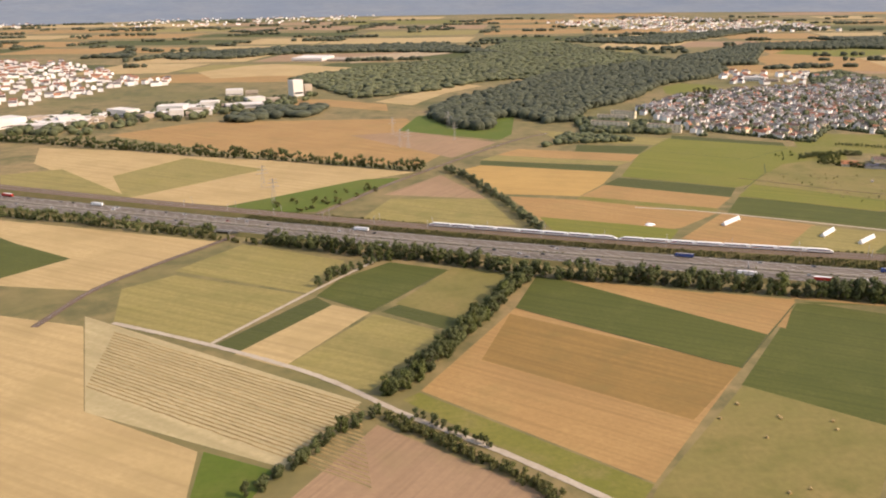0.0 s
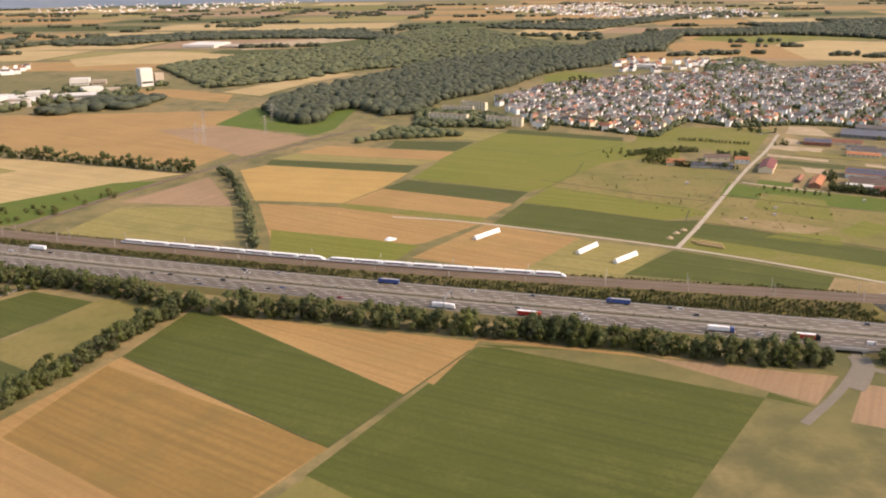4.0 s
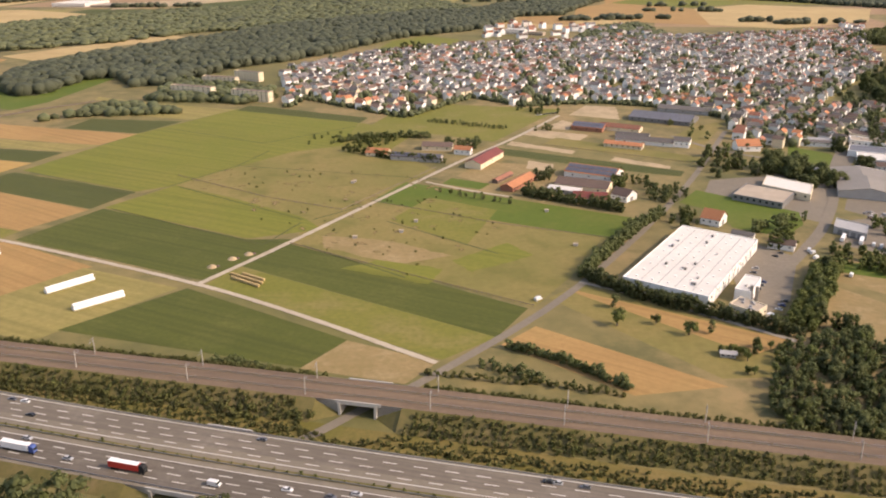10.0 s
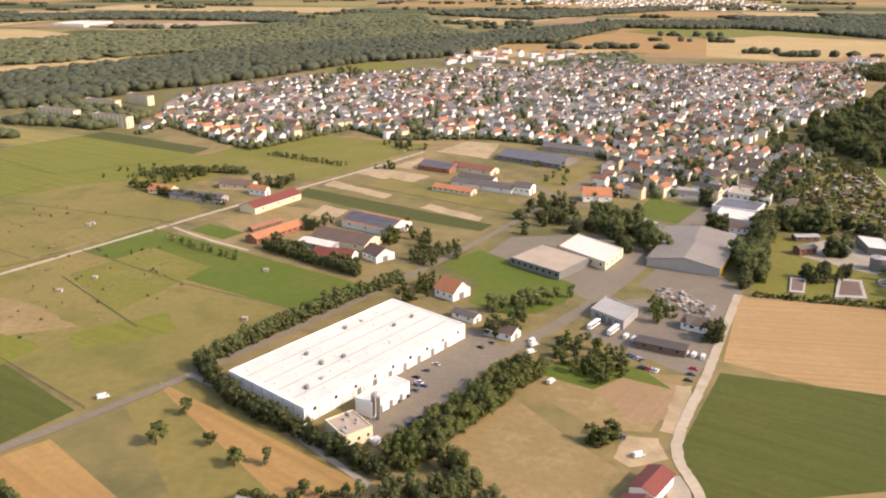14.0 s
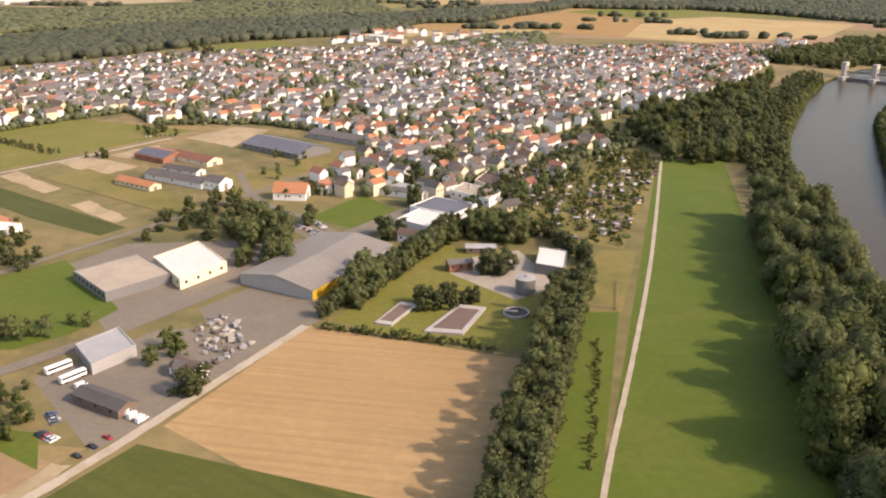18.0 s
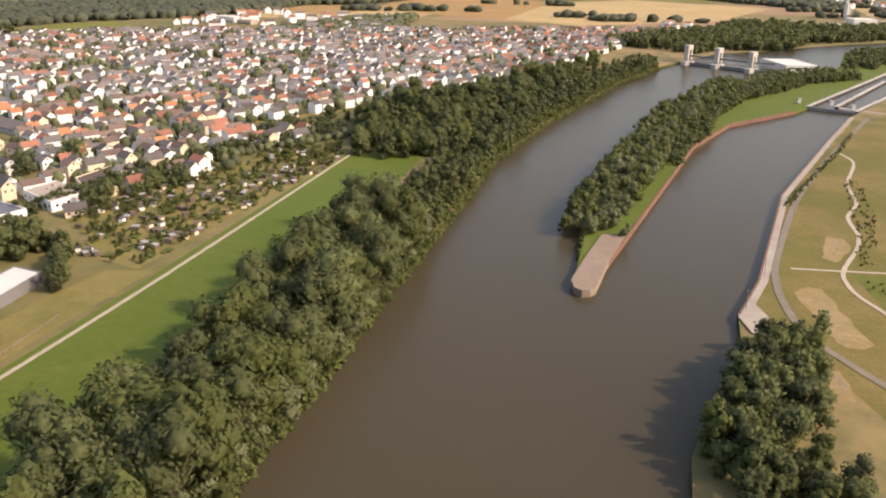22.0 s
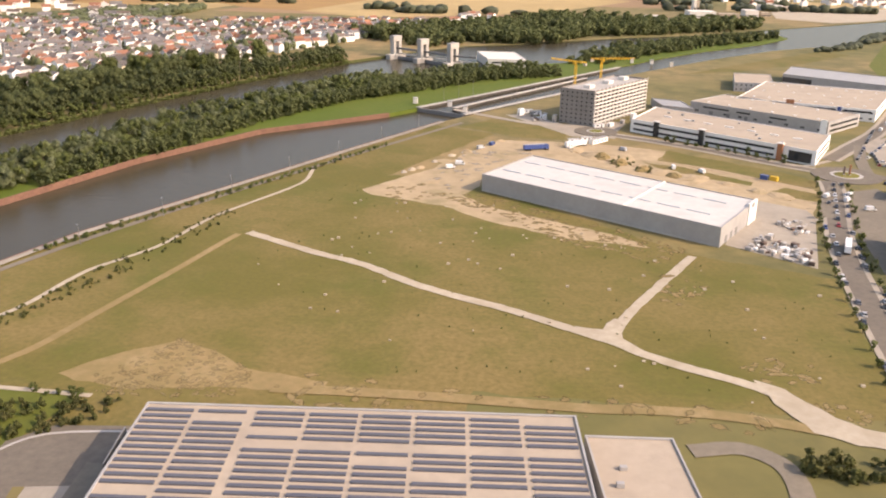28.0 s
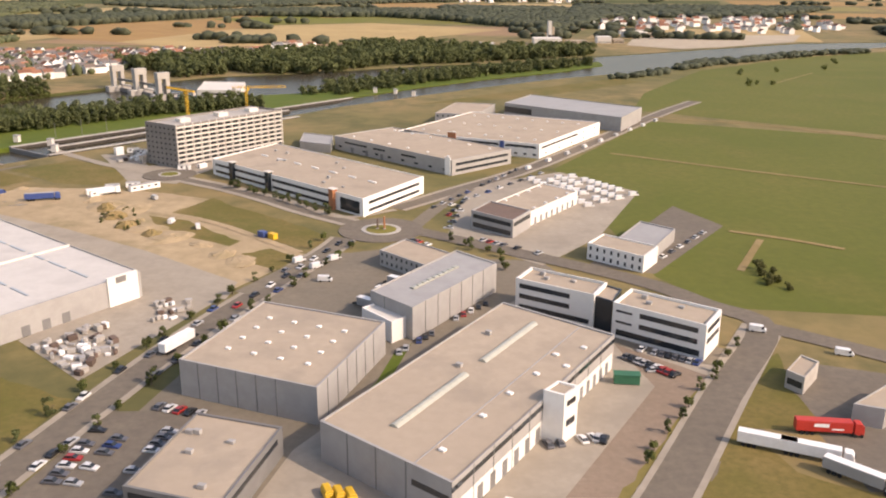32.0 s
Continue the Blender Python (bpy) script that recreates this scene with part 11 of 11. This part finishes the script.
wood("garden hedges along the village edge", [[(q.x, q.y), (q.x + 2.6, q.y), (q.x + 2.6, q.y + 2.6), (q.x, q.y + 2.6)] for q in row_places(edge_line, 2.6, 1.6, 320, (0.0, -3.0))], 2.3, 1.8, 4.2, 321, GARDEN, "garden_trees")
wood("tall trees between the village houses", [[tuple(p + Vector((x, y))) for x, y in ((0, 0), (6, 0), (6, 6), (0, 6))] for p in (Vector(q) for q in patch_places(VILLAGE, 150, 322))], 3.6, 4.5, 8.0, 323, GARDEN, "garden_trees")

# ---- truck park, loading yard and verges ----
crowns(BUSH, patch_places([(845.6, 625.5), (852.0, 628.4), (846.6, 585.4), (845.0, 567.2), (838.8, 566.4), (841.6, 589.5)], 150, 141), "dense dark shrub belt beside the truck park", "scrub", "scrub", LEAFY, 141, 0.5)
crowns(BUSH, patch_places([(853.5, 637.6), (882.7, 642.9), (881.6, 636.2), (871.7, 629.1), (854.1, 626.6)], 110, 142), "dense dark shrub belt along the cross path", "scrub", "scrub", SCRUB, 142, 0.55)
for p, q in (((850.1, 585.8), (862.8, 604.6)), ((850.6, 582.6), (862.5, 598.6)), ((850.2, 579.0), (862.2, 593.8)), ((850.0, 575.6), (861.5, 586.6)), ((849.7, 572.3), (861.2, 581.6)), ((850.9, 569.3), (861.0, 577.2))):
    thing("bay_lines", ribbon_bm([Vector(p), Vector(q)], -0.07, 0.07, rest(p) + 0.03), LINE, "white parking bay line", "road marking", kind="structure")
road("kerb_path", "pale kerb path along the truck park", [(867.7, 609.8), (866.2, 591.6), (864.9, 571.1)], 0.8, CONCRETE, category="kerb")
road("kerb_path", "pale kerb round the access lane", [(870.0, 619.9), (871.1, 625.4), (876.4, 632.0), (891.1, 634.9)], 0.6, CONCRETE, category="kerb")
lane = [Vector(p) for p in [(876.1, 618.2), (875.8, 603.5), (875.6, 590.3)]]
bm = bmesh.new()
for p, t in along(lane, 3.0):
    n = Vector((-t.y, t.x)) * 0.08
    bm.faces.new([bm.verts.new((*q, rest(p) + 0.03)) for q in (p - n, p + t * 1.4 - n, p + t * 1.4 + n, p + n)])
thing("lane_dashes", bm, LINE, "white dashed line of the access lane", "road marking", kind="stuff")
rng = random.Random(77)
verts, faces = [], []
ln = smooth([(848.6, 588.2), (849.9, 598.5), (851.1, 612.5), (853.1, 617.9), (859.7, 621.4), (864.3, 619.9), (867.2, 614.6), (867.4, 611.7)], 4)
for q, t in along(ln, 0.07):
    c = q + Vector((-t.y, t.x)) * rng.uniform(-1.9, 2.4)
    a = math.atan2(t.y, t.x) + rng.uniform(-1.5, 1.5)
    u_, v_ = Vector((math.cos(a), math.sin(a))) * rng.uniform(0.5, 0.95), Vector((-math.sin(a), math.cos(a))) * rng.uniform(0.06, 0.16)
    z = 1.5 + rng.uniform(0, 0.55)
    m = len(verts)
    for zz in (z, z + 0.09):
        verts += [(*(c - u_ - v_), zz), (*(c + u_ - v_), zz + 0.14), (*(c + u_ + v_), zz + 0.14), (*(c - u_ + v_), zz)]
    faces += [(m + i for i in f) for f in ((3, 2, 1, 0), (4, 5, 6, 7), (0, 1, 5, 4), (1, 2, 6, 5), (2, 3, 7, 6), (3, 0, 4, 7))]
me = bpy.data.meshes.new("orange_boards")
me.from_pydata(verts, [], [tuple(f) for f in faces])
me.materials.append(ORANGE)
thing("orange_boards", me, None, "loose orange boards lying on the crate stack", "boards", kind="stuff")
patch("yard", "brown paved yard beside the loading bays", [(1094.9, 746.5), (1110.5, 734.4), (1099.0, 710.3), (1092.1, 699.3), (1085.3, 698.6), (1100.0, 730.6)], BRICKPAVE, "yard")
patch("verge", "dry grass strip beside the loading yard", [(1091.6, 699.3), (1093.5, 699.5), (1103.4, 719.0), (1110.9, 732.4), (1116.5, 743.7), (1117.3, 753.4), (1111.5, 740.2), (1101.2, 718.7)], DRY, "verge")
patch("verge", "rough grass in front of the truck park", [(1101.3, 700.4), (1111.5, 718.3), (1115.3, 707.7), (1124.6, 703.1), (1120.7, 692.2), (1097.5, 689.5)], ROUGH, "verge")
van([(1133.4, 746.4)][0], -0.2, None, 1, "driving out of the junction")
patch("lawn_strip", "bright grass slope between the halls", [(1053.4, 716.6), (1056.6, 727.0), (1057.6, 737.5), (1060.0, 742.5), (1058.9, 731.0), (1055.8, 719.5)], LUSH, "verge")
for p, m, lab in (((1015.4, 800.6), BLUE, "blue storage container on the building site"), ((1018.2, 799.6), YELLOW, "orange storage container on the building site")):
    sb = empty("container", lab, "container", "site containers", at=Matrix.Translation((*p, rest(p))) @ Matrix.Rotation(-0.6, 4, "Z"))
    part("body", box(-1.1, -0.7, 0, 1.1, 0.7, 1.3, 0.04), m, sb)
    part("roof", box(-1.14, -0.74, 1.3, 1.14, 0.74, 1.38), m, sb)
for p, a in (((957.5, 836.0), 1.05), ((966.4, 843.4), 0.9)):
    sc = empty("site_cabin", "long white site cabin beside the sand", "cabin", "site cabins", at=Matrix.Translation((*p, rest(p))) @ Matrix.Rotation(a, 4, "Z"))
    part("body", box(-4.6, -0.9, 0, 4.6, 0.9, 1.6, 0.04), FILM, sc)
    part("roof", box(-4.65, -0.95, 1.6, 4.65, 0.95, 1.7), SHEET, sc)
    for k in range(4):
        part("window", box(-3.9 + 2.2 * k, -0.94, 0.7, -3.0 + 2.2 * k, -0.89, 1.2), GLASS, sc)
